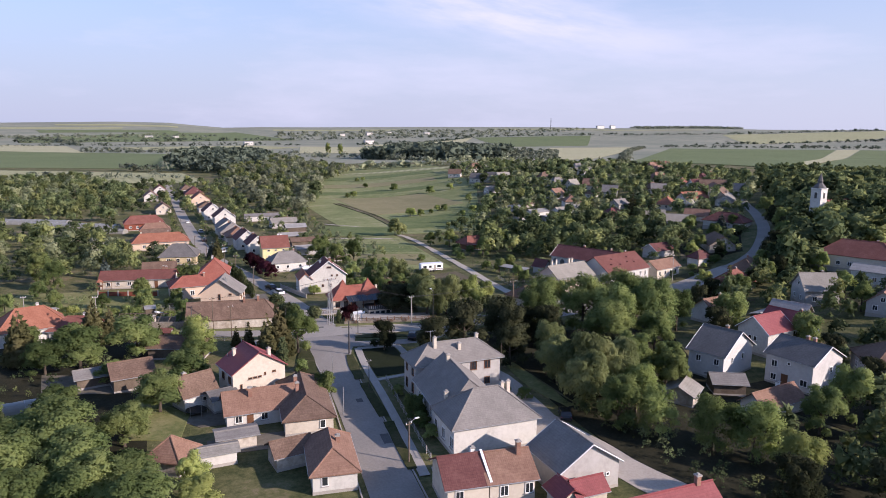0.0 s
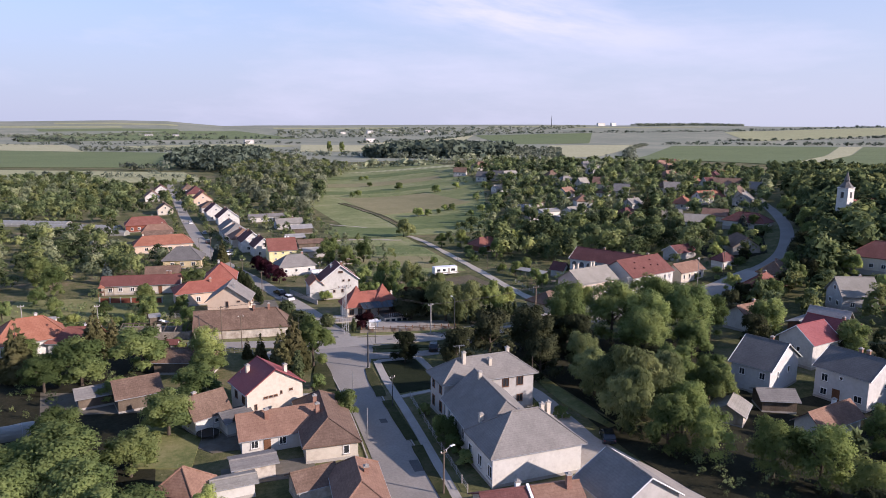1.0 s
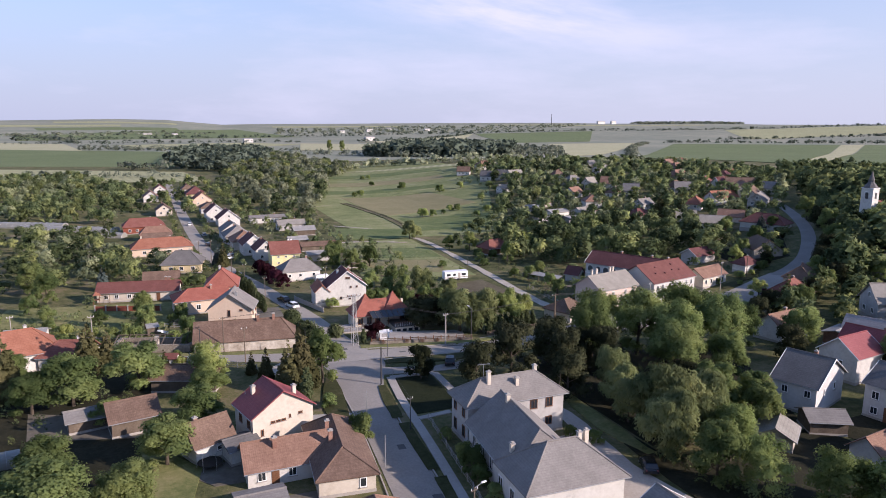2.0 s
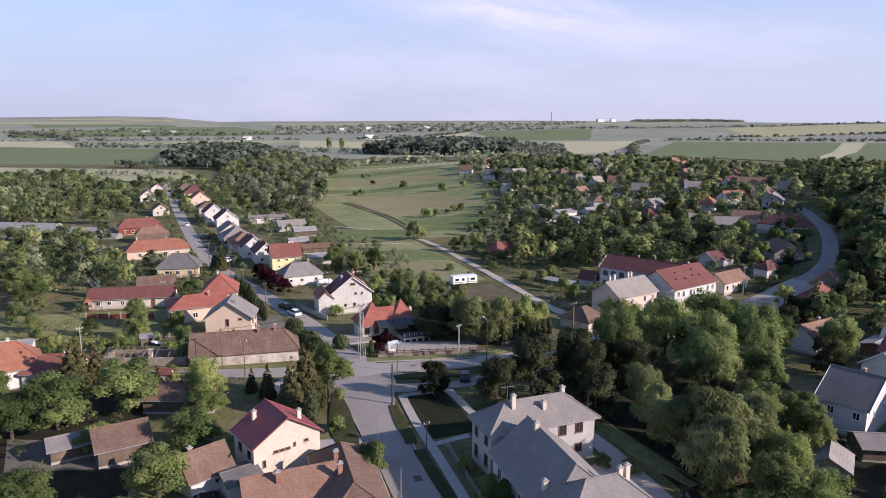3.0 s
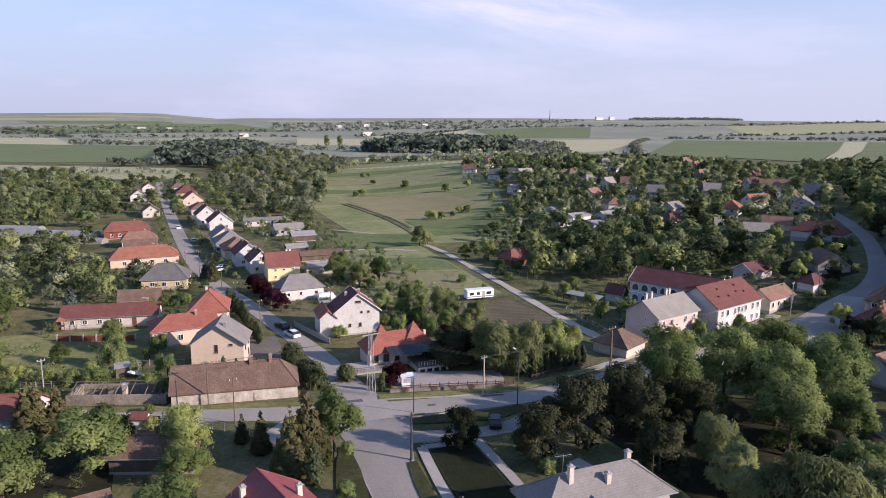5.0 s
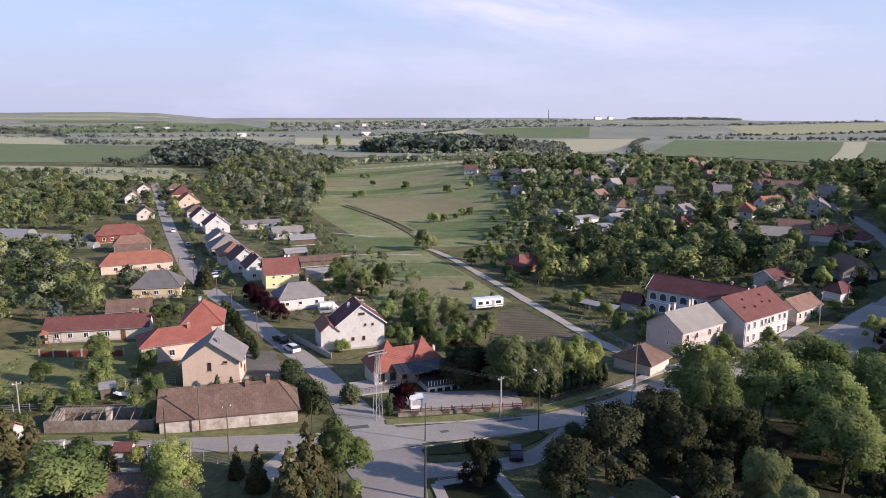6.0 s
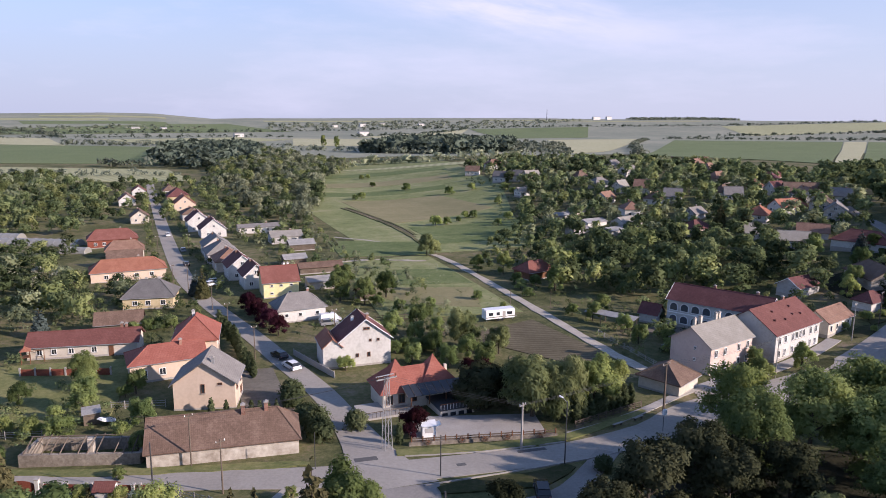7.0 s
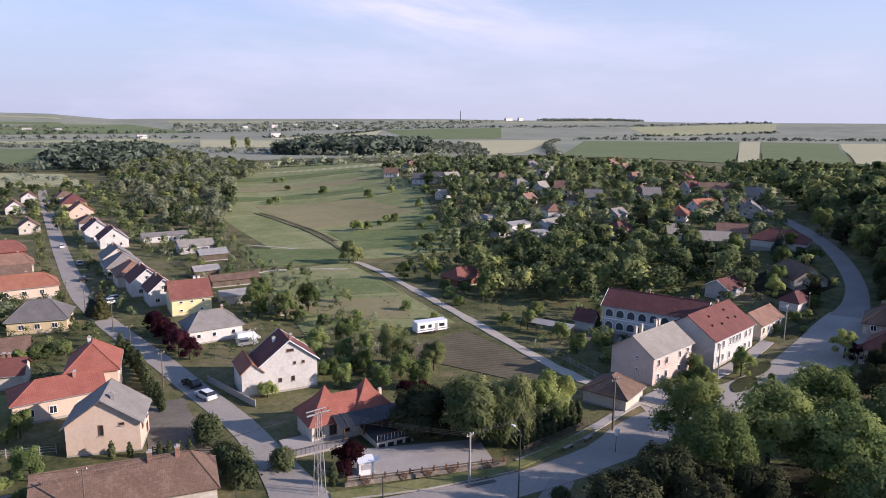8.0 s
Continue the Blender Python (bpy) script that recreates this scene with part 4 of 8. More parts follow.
house(4.4, 100.2, 4.7, 10.0, 6.3, 2.3, 2.0, "white render", "tile clay", "long white farmhouse with a weathered clay-tile roof",
      windows=row_of("S", 1.3, 1.0, 1.1, -3.4, 0.2), doors=(("S", -1.8, 0.9, 1.95, "brown paint"),), chimneys=((-1.5, -1.0, 1.3),), plinth=False)
house(10.7, 99.2, 89, 14.6, 6.6, 2.5, 1.8, "cream render", "tile brown", "farmhouse wing facing the street under old brown tiles", hips=(3.4, 1.5),
      windows=row_of("S", 1.4, 1.0, 1.2, -4.5, -1.5, 1.5, 4.5) + [("W", 1.8, 1.4, 0.8, 1.2)], chimneys=((-0.6, 1.0, 1.4), (2.6, 1.0, 1.3)))
house(11.7, 80.2, 87, 9.6, 5.2, 2.65, 1.7, "white render", "tile clay", "small white street house with a hipped clay-tile roof", hips=(2.4, 1.5),
      windows=[("W", -1.2, 1.6, 0.8, 1.2), ("S", 0.5, 1.6, 0.9, 1.2)], chimneys=((0.4, -0.9, 0.9),))
house(-4.9, 107.3, 28, 5.0, 4.2, 2.7, 2.2, "white render", "tile brown", "small white outbuilding with an old brown-tile roof", chimneys=((-1.3, 0.4, 0.8),), windows=row_of("S", 1.5, 0.7, 0.7, 0.6))
house(-7.0, 87.4, 62, 4.4, 4.4, 2.2, 1.9, "old plaster", "tile clay", "small square outhouse with a pyramid clay roof", hips=(2.1, 2.1), gutters=False, name="outhouse", category="outbuilding")
house(-37.0, 153.5, 20, 12, 8.5, 3.6, 3.2, "white render", "tile orange", "white house with a new orange clay-tile roof", hips=(3.5, 3.5), chimneys=((1.5, 0.6, 1.0, "white render"),),
      windows=row_of("S", 1.9, 1.2, 1.3, -3, 0, 3) + [("E", -1.5, 1.9, 1.2, 1.3), ("E", 1.5, 1.9, 1.2, 1.3)])
house(-28.6, 152.0, -12, 8.0, 6.2, 2.8, 1.9, "white render", "tile red", "low white house with a red roof beside the gate", hips=(2.4, 0), windows=[("E", 0.8, 1.6, 0.9, 1.1), ("S", 2, 1.6, 1.0, 1.1)], chimneys=((1.6, 0.6, 0.9, "white paint"),))
# peach house and its red-roofed neighbours
house(0.0, 177.0, 79, 7.2, 9.3, 4.6, 3.3, "peach render", "slate", "two-storey peach house with a grey slate roof",
      windows=[("W", -0.2, 3.6, 0.6, 1.5), ("W", 2.4, 4.3, 0.7, 0.4), ("S", -1.8, 3.4, 1.1, 1.2), ("S", 1.8, 3.4, 1.1, 1.2), ("S", 1.8, 1.3, 1.1, 1.2)], chimneys=((-2.0, -1.2, 1.0, "metal"),), over=0.5, verge="slate dark", frame="brown paint")
house(-7.2, 193.2, 9, 12.4, 7.3, 3.5, 1.9, "peach render", "tile bright", "low house with a red tile roof", hips=(3.4, 0), windows=row_of("S", 1.7, 1.1, 1.3, -4, -1, 3), chimneys=((2.5, -0.6, 1.0),))
house(-1.9, 199.3, 86, 9.2, 7.5, 5.4, 3.3, "peach render", "tile bright", "two-storey house with a hipped red tile roof", hips=(3.4, 3.4), windows=[("S", -1.5, 4, 1.0, 1.2), ("S", 1.5, 4, 1.0, 1.2), ("W", 0, 4, 1.0, 1.2)], chimneys=((0.6, 0.5, 1.1, "white render"),))
house(-22.4, 209.8, -6, 19.4, 6.0, 2.7, 1.8, "cream render", "tile oxblood", "long low cream house with a red tile roof", windows=row_of("S", 1.5, 1.0, 1.1, -7.5, -5, -2, 2), doors=(("S", 5.0, 0.9, 2.0, "brown paint"),), chimneys=((6.5, 0.4, 1.2), (7.3, 0.4, 1.1)))
house(-13.2, 246.4, -6, 11.5, 9.0, 3.2, 3.2, "ochre render", "slate dark", "ochre bungalow with a dark hipped slate roof", hips=(3.6, 3.6), windows=row_of("S", 1.7, 1.2, 1.2, -3, 0, 3.4), chimneys=((2, 0.6, 0.8, "white render"), (-1, 0.8, 0.8, "white render")))
house(-22.0, 284, 8, 20, 9, 3.2, 2.6, "peach render", "tile orange", "long house under an orange tile roof", hips=(3, 3), windows=row_of("S", 1.7, 1.2, 1.2, -6, -2, 2, 6), chimneys=((3, 0.5, 0.9),))
house(2.0, 156.2, -4, 18.8, 7.2, 2.5, 2.9, "old plaster", "tile brown", "long neglected house with crumbling plaster and a sagging brown roof", hips=(0, 2.6), gutters=False, plinth=False,
      windows=(), chimneys=((2.4, -0.4, 1.3), (5.4, -0.2, 1.2)), over=0.35)
# white gabled house beyond the crossing
house(27.6, 189.6, 91, 6.8, 9.6, 5.2, 3.7, "white render", "tile maroon", "tall white gabled house with a dark maroon tile roof",
      frame="brown paint", windows=[("W", -1.6, 2.2, 0.6, 0.7), ("W", 0.6, 2.2, 0.6, 0.9), ("W", 2.4, 4.9, 0.5, 0.5), ("W", 0.9, 4.9, 0.5, 0.5), ("W", 0.2, 7.2, 1.2, 0.5), ("W", -2.9, 0.9, 0.4, 0.4)], chimneys=((-2.6, -0.5, 1.2, "brick"), (0.6, 1.6, 0.8, "white paint")), over=0.4, verge="white paint")
house(21.4, 189.6, 91, 7.0, 3.4, 4.2, 1.5, "white render", "tile orange", "white side annex under an orange tile roof", windows=(), over=0.3)
house(19.9, 223.3, 7.7, 10.8, 7.4, 3.3, 2.6, "white render", "slate", "white bungalow with a grey hipped roof", hips=(3.0, 3.0), windows=row_of("S", 1.8, 0.9, 0.9, -3.6, -0.5, 3.5), chimneys=((2.4, 0.5, 1.0),))
house(18.0, 249.2, 3, 9.0, 9.0, 4.4, 3.2, "yellow render", "tile red", "pale yellow two-storey house with a red tile roof", windows=row_of("S", 3.4, 0.8, 0.6, -2.4, 0, 2.6) + row_of("S", 1.4, 0.8, 0.6, -2.4, 2.2), chimneys=((1.6, 0.5, 1.0, "white paint"), (2.6, 0.5, 1.0, "white paint")))
# grey block: hipped south part, long middle, hipped north part
house(33.3, 83.4, 2.4, 12.0, 7.4, 4.3, 3.2, "white render", "slate", "big white building with a hipped grey slate roof", hips=(4.2, 4.2), over=0.5, chimneys=((3.0, 1.2, 1.0, "cream render"), (4.0, 1.4, 1.2, "cream render")), windows=row_of("W", 1.9, 1.1, 1.6, -3, 0, 3))
house(32.0, 90.6, 89, 14.4, 9.0, 4.2, 3.5, "white render", "slate", "long grey-roofed wing of the big white building", hips=(2.6, 0), over=0.5, windows=row_of("N", 2.4, 1.1, 1.7, -5, -2, 1, 4), chimneys=((4.5, 0.3, 1.0, "cream render"), (-4, 3.2, 1.0, "cream render")), plinth=False)
house(35.0, 102.4, 4, 14.6, 5.4, 5.9, 2.2, "grey render", "slate", "two-storey grey-plastered block with a hipped slate roof", hips=(3.2, 3.2), over=0.55,
      windows=row_of("S", 4.5, 1.1, 1.4, 2.6, 5.0) + [("S", 5.0, 1.8, 1.0, 1.2)] + row_of("W", 4.5, 0.9, 1.6, -1.4, 1.4) + row_of("W", 1.7, 0.9, 1.6, -1.4, 1.4), frame="brown paint", chimneys=((-3.4, -0.7, 1.7, "cream render"), (0.6, -1.3, 1.0, "cream render"), (4.6, 0.9, 1.2, "cream render")))
AE = root("tv_aerial", pose(31.2, 102.2, gz(31.2, 102.2) + 7.6), "thin steel television aerial on the roof ridge", "aerial")
part("mast", rod((0, 0, -0.4), (0, 0, 2.6), 0.035), M["metal"], AE)
part("boom", rod((-0.9, 0, 2.5), (0.9, 0, 2.5), 0.025), M["metal"], AE)
for k in range(6):
    part("element", rod((-0.75 + k * 0.3, -0.45, 2.5), (-0.75 + k * 0.3, 0.45, 2.5), 0.015, None, 4), M["metal"], AE)
# houses nearest the start
house(25.0, 70.1, -3, 4.8, 6.8, 3.4, 1.9, "cream render", "tile maroon", "half of a cream double house under dark red tiles", chimneys=((1.6, 0.6, 0.8, "white paint"),), windows=row_of("S", 2.2, 1.0, 1.3, -1))
house(30.2, 69.8, -3, 5.4, 6.8, 3.4, 1.85, "cream render", "tile clay", "half of a cream double house under clay tiles", chimneys=((1.6, -0.6, 1.6),), windows=row_of("S", 2.2, 1.0, 1.3, -1, 2))
part("firewall", slab(((27.3, 66.4, 3.5), (27.6, 66.4, 3.5), (27.6, 70.0, 5.75), (27.3, 70.0, 5.75)), 0.5), M["white paint"], tagged(new("parapet_wall"), "white parapet between the two house halves", "wall"))
house(39.6, 70.1, 95.5, 7.1, 8.2, 3.5, 2.65, "grey render", "slate", "grey-white house with a grey slate gable roof", over=0.4, windows=row_of("W", 2.0, 0.5, 0.5, 1.6, 2.5), verge="white paint")
house(38.0, 64.2, 5, 4.0, 2.8, 2.4, 1.1, "cream render", "tile carmine", "small annex with a carmine tile roof", over=0.3, windows=(), name="annex")
house(41.0, 54.0, 4, 11, 6, 4.6, 2.2, "cream render", "tile carmine", "house with a carmine metal roof", chimneys=((4, 0, 1.0),))
# east houses behind the park trees
house(86.8, 100.9, -66.5, 6.6, 11.0, 4.8, 3.3, "pale render", "slate dark", "off-white two-storey house with a dark slate gable roof", windows=[("S", 2.0, 3.4, 1.0, 1.2), ("S", -1.4, 3.4, 1.0, 1.2), ("E", -2.4, 3.4, 0.5, 1.0), ("E", 1.6, 3.4, 0.9, 1.2)], chimneys=((0.5, 0.8, 0.9),), verge="white paint")
house(96.4, 91.3, -75, 8.4, 9.2, 5.4, 2.4, "pale render", "slate dark", "off-white two-storey house with patched dark slates", windows=[("S", 2.8, 1.8, 1.3, 1.2), ("S", -2.6, 3.8, 1.1, 1.3), ("S", 0, 4.4, 0.6, 0.6), ("S", -2.6, 1.4, 1.1, 1.2), ("E", 1, 3.6, 1.0, 1.2), ("E", 2.4, 1.4, 1.0, 1.2)], doors=(("S", -0.6, 1.2, 2.3, "brown paint"),), chimneys=((0.2, 0.3, 0.9), (1.4, 0.3, 0.9)), verge="white paint")
house(103.2, 107.8, 12, 7.8, 6.8, 4.9, 2.6, "white render", "tile carmine", "white house with a carmine gable roof", windows=[("W", 0.6, 3.2, 0.8, 1.0), ("W", -0.6, 3.2, 0.8, 1.0)], verge="white paint")
house(110.6, 131.0, 12, 9.5, 6.6, 3.0, 2.4, "white render", "tile clay", "small white house under clay tiles", chimneys=((1, 0.3, 0.9),))
house(121.6, 120.2, -62, 7.4, 5, 3.0, 1.8, "wood", "sheet", "open barn with a pale sheet roof", name="barn", category="barn")
house(81.6, 82.6, 12, 9.6, 4.2, 2.4, 1.7, "white render", "tile clay", "low outbuilding with a clay-tile roof", chimneys=((1.5, 0.3, 0.9, "white paint"),), windows=())
# the square
house(90.3, 167.9, 16.7, 13.2, 8.5, 5.4, 2.8, "pink render", "slate pale", "two-storey pink house with a pale lichened roof", windows=row_of("S", 4.0, 0.95, 1.4, -5, -2.2, 2.2, 5) + row_of("S", 1.4, 0.95, 1.4, -5, -2.2, 2.2, 5) + [("W", 1, 4.6, 0.5, 0.6), ("W", 1, 2.4, 0.5, 0.6)], chimneys=((-4.6, 0.9, 1.7, "cream render"), (-3.4, 0.5, 1.7, "cream render"), (1.4, 0.5, 1.6, "cream render"), (2.6, 0.6, 1.6, "cream render")), over=0.4)
SQ = house(107.6, 171.4, 18, 17.0, 11.2, 5.5, 3.6, "white render", "tile oxblood", "large white two-storey house with a red tile roof", windows=row_of("S", 4.1, 0.95, 1.5, -7.0, -4.9, -2.1, -0.7, 0.7, 2.1, 4.9, 7.0) + row_of("S", 1.5, 0.95, 1.5, -7.0, -4.9, -2.1, 2.1, 4.9, 7.0), chimneys=((6, 1.2, 1.0),), over=0.4)
for vx_, vz_ in ((-5.0, 0.42), (-1.6, 0.36), (2.0, 0.46), (4.6, 0.4), (-3.2, 0.72), (3.4, 0.74)):
    part("roof_vent", box(vx_, -5.6 * (1 - vz_), 5.5 + 3.6 * vz_ + 0.22, 0.45, 0.5, 0.36, 0, 0.03), M["tile maroon"], SQ)
house(125.4, 174.2, 18, 10.6, 5.6, 3.1, 1.9, "cream render", "tile clay", "low cream street house with a clay roof", windows=row_of("S", 1.7, 0.9, 1.3, -4, -1.5, 1, 3.5))
house(74.5, 159.4, 27, 7.0, 7.3, 2.4, 2.1, "cream render", "tile brown", "low corner house with a brown tile roof", hips=(2.6, 2.6))

# left street, further houses
for hx, hy, hrz, hL, hW, he, hr, hwall, hroof, hlab, hh in (
    (12.3, 261.5, 97, 9, 6.6, 4.0, 2.9, "white render", "tile maroon", "white gabled house with a dark roof", (0, 0)),
    (9.2, 275.5, 97, 10, 7.8, 4.2, 3.2, "white render", "tile maroon", "white gabled house with a brown roof", (0, 0)),
    (6.6, 290.0, 97, 10, 9, 3.6, 3.0, "cream render", "tile clay", "cream house with a beige hipped roof", (3, 3)),
    (4.6, 306.0, 97, 11, 10, 3.6, 3.2, "grey render", "slate", "house with a broad grey hipped roof", (3.6, 3.6)),
    (3.0, 322.0, 97, 10, 9, 3.8, 3.2, "white render", "slate", "white house with a grey gable roof", (0, 0)),
    (2.2, 368.0, 97, 11, 10, 3.8, 4.0, "white render", "tile maroon", "white house with a steep dark gable", (0, 0)),
    (-3.6, 387.0, 97, 11, 9.4, 4.8, 4.0, "white render", "tile maroon", "tall white house with a dark gable", (0, 0)),
    (-7.0, 425.0, 97, 11, 9, 3.2, 2.4, "grey render", "tile brown", "grey house with a brown roof", (3, 3)),
    (-11.2, 462.0, 97, 12, 11, 3.6, 4.4, "peach render", "tile orange", "orange-roofed house with a broad gable", (0, 0)),
    (-15.6, 498.0, 97, 13, 12, 4.0, 4.2, "ochre render", "tile maroon", "house with a dark red-brown roof", (4, 4)),
    (-42.0, 490.0, 97, 12, 8.6, 3.4, 3.4, "white render", "tile clay", "white gabled house across the street", (0, 0)),
    (-34.0, 352.0, 8, 17, 9, 3.4, 3.0, "red fence", "tile red", "brick-red house with dormers in its red roof", (3, 3)),
    (-27.0, 325.0, 6, 12, 8, 3.0, 2.6, "cream render", "tile clay", "low house with a clay roof", (2.5, 2.5)),
    (-30.0, 420.0, 97, 11, 8, 3.2, 3.0, "cream render", "tile brown", "house with a brown gable roof", (0, 0)),
    (-40.0, 540.0, 97, 11, 8, 3.2, 3.0, "white render", "tile red", "white house with a red roof", (0, 0)),
    (-22.0, 540.0, 97, 11, 8, 3.2, 3.0, "white render", "tile brown", "white house with a brown roof", (3, 3)),
    (-25.0, 305.0, 6, 10, 7, 3.0, 2.2, "old plaster", "tile brown", "old outbuilding with a brown roof", (0, 0)),
    (21.6, 373.5, 6, 18, 7, 2.8, 0.9, "white render", "slate", "long low white building with a flat grey roof", (0, 0)),
    (29.5, 342.0, 6, 12, 8, 3.0, 1.6, "grey render", "slate pale", "low grey-roofed workshop", (0, 0)),
    (33.0, 322.0, 6, 9, 6, 2.6, 1.2, "wood", "sheet", "grey garden shed with a sheet roof", (0, 0)),
    (30.5, 254.0, 4, 9, 5.5, 2.4, 0.8, "grey render", "sheet", "low garage with a grey sheet roof", (0, 0)),
    (33.0, 276.0, 4, 13, 4.5, 2.2, 1.0, "wood", "tile brown", "long timber shed with a brown roof", (0, 0)),
    (27.0, 292.0, 8, 7, 5, 2.4, 1.0, "wood", "sheet", "timber shed with a sheet roof", (0, 0)),
    (38.5, 236.5, 10, 4, 3.4, 2.2, 0.9, "wood", "tile brown", "small timber garden hut", (0, 0)),
    # farmhouse by the track
    (93.0, 249.0, 15, 10.0, 7.0, 2.6, 2.4, "brown paint", "tile red", "timber farmhouse with a red tile roof", (2.4, 2.4)),
    # village on the east slope
    (175.0, 322.5, 75, 9.0, 8.0, 3.8, 2.6, "white render", "tile clay", "white two-storey house with a hipped clay roof", (4, 4)),
    (206.0, 379.0, 20, 6.8, 6.0, 3.6, 3.2, "cream render", "slate pale", "cream house with a pale roof", (0, 0)),
    (212.4, 368.5, -40, 8.2, 6.7, 3.6, 3.4, "cream render", "tile clay", "cream house with a lit gable", (0, 0)),
    (204.6, 333.5, -40, 7.7, 6.2, 3.4, 3.2, "grey render", "slate", "grey house with a grey gable roof", (0, 0)),
    (197.6, 272.5, 30, 9.2, 7.6, 2.8, 2.8, "white render", "tile orange", "house with a bright orange hipped roof", (4, 4)),
    (213.2, 275.0, 5, 13.4, 6.6, 3.0, 2.6, "white render", "tile orange", "long white house with an orange roof", (0, 0)),
    (246.5, 316.0, 10, 8.0, 6.2, 3.2, 3.0, "white render", "tile maroon", "white house with a steep dark gable", (0, 0)),
    (248.5, 331.0, 30, 8.4, 6.6, 3.0, 2.6, "cream render", "tile red", "house with a red hipped roof", (3, 3)),
    (300.0, 373.0, 20, 17.0, 7.4, 3.2, 2.8, "cream render", "tile red", "long house with a red roof", (4, 4)),
    (185.2, 217.4, -62, 15.0, 9.0, 2.6, 2.8, "white render", "tile oxblood", "large house with a broad red hipped roof", (4, 4)),
    (187.0, 237.5, -45, 9.0, 6.2, 2.5, 2.2, "old plaster", "tile clay", "old house with a brown clay roof", (0, 0)),
    (169.0, 272.0, 10, 9.0, 7.0, 2.8, 2.4, "pink render", "tile maroon", "pinkish house with a dark red roof", (3.0, 3.4)),
    (176.0, 250.5, -30, 7.4, 6.4, 2.6, 2.6, "cream render", "slate pale", "house with a pale grey-green roof", (0, 0)),
    (175.2, 233.5, -33, 9.0, 6.4, 2.6, 2.3, "white render", "slate pale", "white house with a light grey roof", (0, 0)),
    (212.6, 432.8, 10, 8.9, 7.4, 3.6, 3.0, "white render", "tile brown", "white house with a brown roof", (4, 4)),
    (211.2, 562.4, 10, 12.3, 8.5, 3.9, 3.3, "white render", "tile clay", "house with a clay roof", (4, 4)),
    (183.6, 485.0, -40, 8.2, 7.4, 3.6, 3.4, "white render", "slate dark", "white house with a dark gable", (0, 0)),
    (191.4, 476.8, -40, 8.1, 7.2, 3.6, 3.4, "white render", "slate dark", "white row house with a dark gable", (0, 0)),
    (197.9, 469.0, 10, 10.2, 7.1, 3.4, 3.0, "cream render", "slate pale", "cream house with a pale roof", (0, 0)),
    (186.2, 541.7, -30, 9.9, 7.4, 3.4, 3.3, "white render", "tile brown", "white house with a dark brown roof", (0, 0)),
    (208.8, 404.7, 10, 9.8, 6.8, 3.1, 2.5, "grey render", "slate", "house with a grey roof", (3, 3)),
    (246.0, 300.1, -30, 15.3, 8.4, 3.1, 3.6, "old plaster", "tile brown", "long brown-roofed house", (0, 0)),
    (238.4, 291.1, 60, 11.5, 7.2, 3.1, 3.1, "cream render", "tile clay", "house with a brownish clay roof", (0, 0)),
    (246.0, 280.4, -60, 8.0, 5.8, 2.9, 2.8, "white render", "slate", "white gabled house at the top of the street", (0, 0)),
    (336.9, 484.4, 20, 16.1, 8.0, 3.4, 2.6, "peach render", "tile clay", "house with a clay roof at the village edge", (0, 0)),
    (321.9, 466.4, 20, 13.4, 8.0, 3.9, 3.3, "cream render", "tile clay", "house with a clay roof at the village edge", (4, 4)),
    (225.6, 325.4, 20, 8.7, 6.5, 3.1, 2.8, "cream render", "tile brown", "house with a brown roof among trees", (3, 3)),
    (223.0, 315.9, -30, 7.4, 5.9, 3.1, 3.0, "grey render", "slate", "grey gabled house among trees", (0, 0)),
    (197.4, 336.3, 20, 8.8, 7.2, 3.1, 2.6, "white render", "tile brown", "white house with a brown roof among trees", (3, 3)),
    (159.6, 303.3, 20, 9.0, 7.2, 2.6, 2.0, "white render", "slate pale", "low white house with a pale roof", (0, 0)),
    (150.7, 296.6, 15, 10.0, 6.4, 2.1, 0.7, "grey render", "sheet", "low shed with a pale sheet roof", (0, 0)),
    (289.0, 617.7, 12, 24.6, 11.6, 4.3, 1.3, "white render", "sheet", "white industrial hall with a pale roof", (0, 0)),
    (309.7, 607.5, 12, 14.4, 8.6, 3.1, 1.0, "white render", "sheet", "low white hall with a pale roof", (0, 0)),
    # along the road beyond the square
    (143.2, 179.2, 12, 6.0, 4.2, 2.4, 1.7, "white render", "tile maroon", "small white house with a dark hipped roof", (2.0, 2.0)),
    (140.6, 197.0, 12, 8.4, 6.0, 2.5, 1.8, "grey render", "tile maroon", "grey-walled house with a dark maroon roof behind the street", (0, 0)),
    (160.5, 192.5, 66, 14.0, 8.4, 2.1, 2.9, "old plaster", "tile brown", "long low house with a dull brown roof", (0, 3)),
    (131.5, 150.4, 20, 9.4, 7.0, 2.8, 2.8, "cream render", "tile red", "low house with a red roof beside the square", (3, 3)),
    (139.3, 130.6, -20, 8.3, 7.3, 4.0, 3.4, "grey render", "slate pale", "grey house with a pale gable roof", (0, 0)),
    (142.9, 114.4, 30, 8.0, 6.3, 3.0, 2.4, "grey render", "tile clay", "low house with a beige roof", (0, 0)),
    (172.0, 147.0, -60, 20, 12, 4.0, 3.6, "cream render", "tile red", "long house with a red hipped roof", (5, 5)),
    (162.6, 131.5, -62, 14, 6, 3.6, 1.2, "white render", "sheet", "white hall with arched windows and a pale roof", (0, 0)),
    (113.1, 86.3, -30, 12.5, 10.5, 3.6, 3.6, "grey render", "tile brown", "house with a broad dark hipped roof", (5, 5)),
    (108.1, 67.6, -25, 15.4, 10.6, 4.0, 3.0, "grey render", "slate dark", "house with a dark shaded roof", (0, 0)),
    (70.2, 89.8, 40, 5.2, 4.6, 2.0, 1.2, "old plaster", "slate pale", "small low outbuilding with a pale weathered roof", (0, 0)),
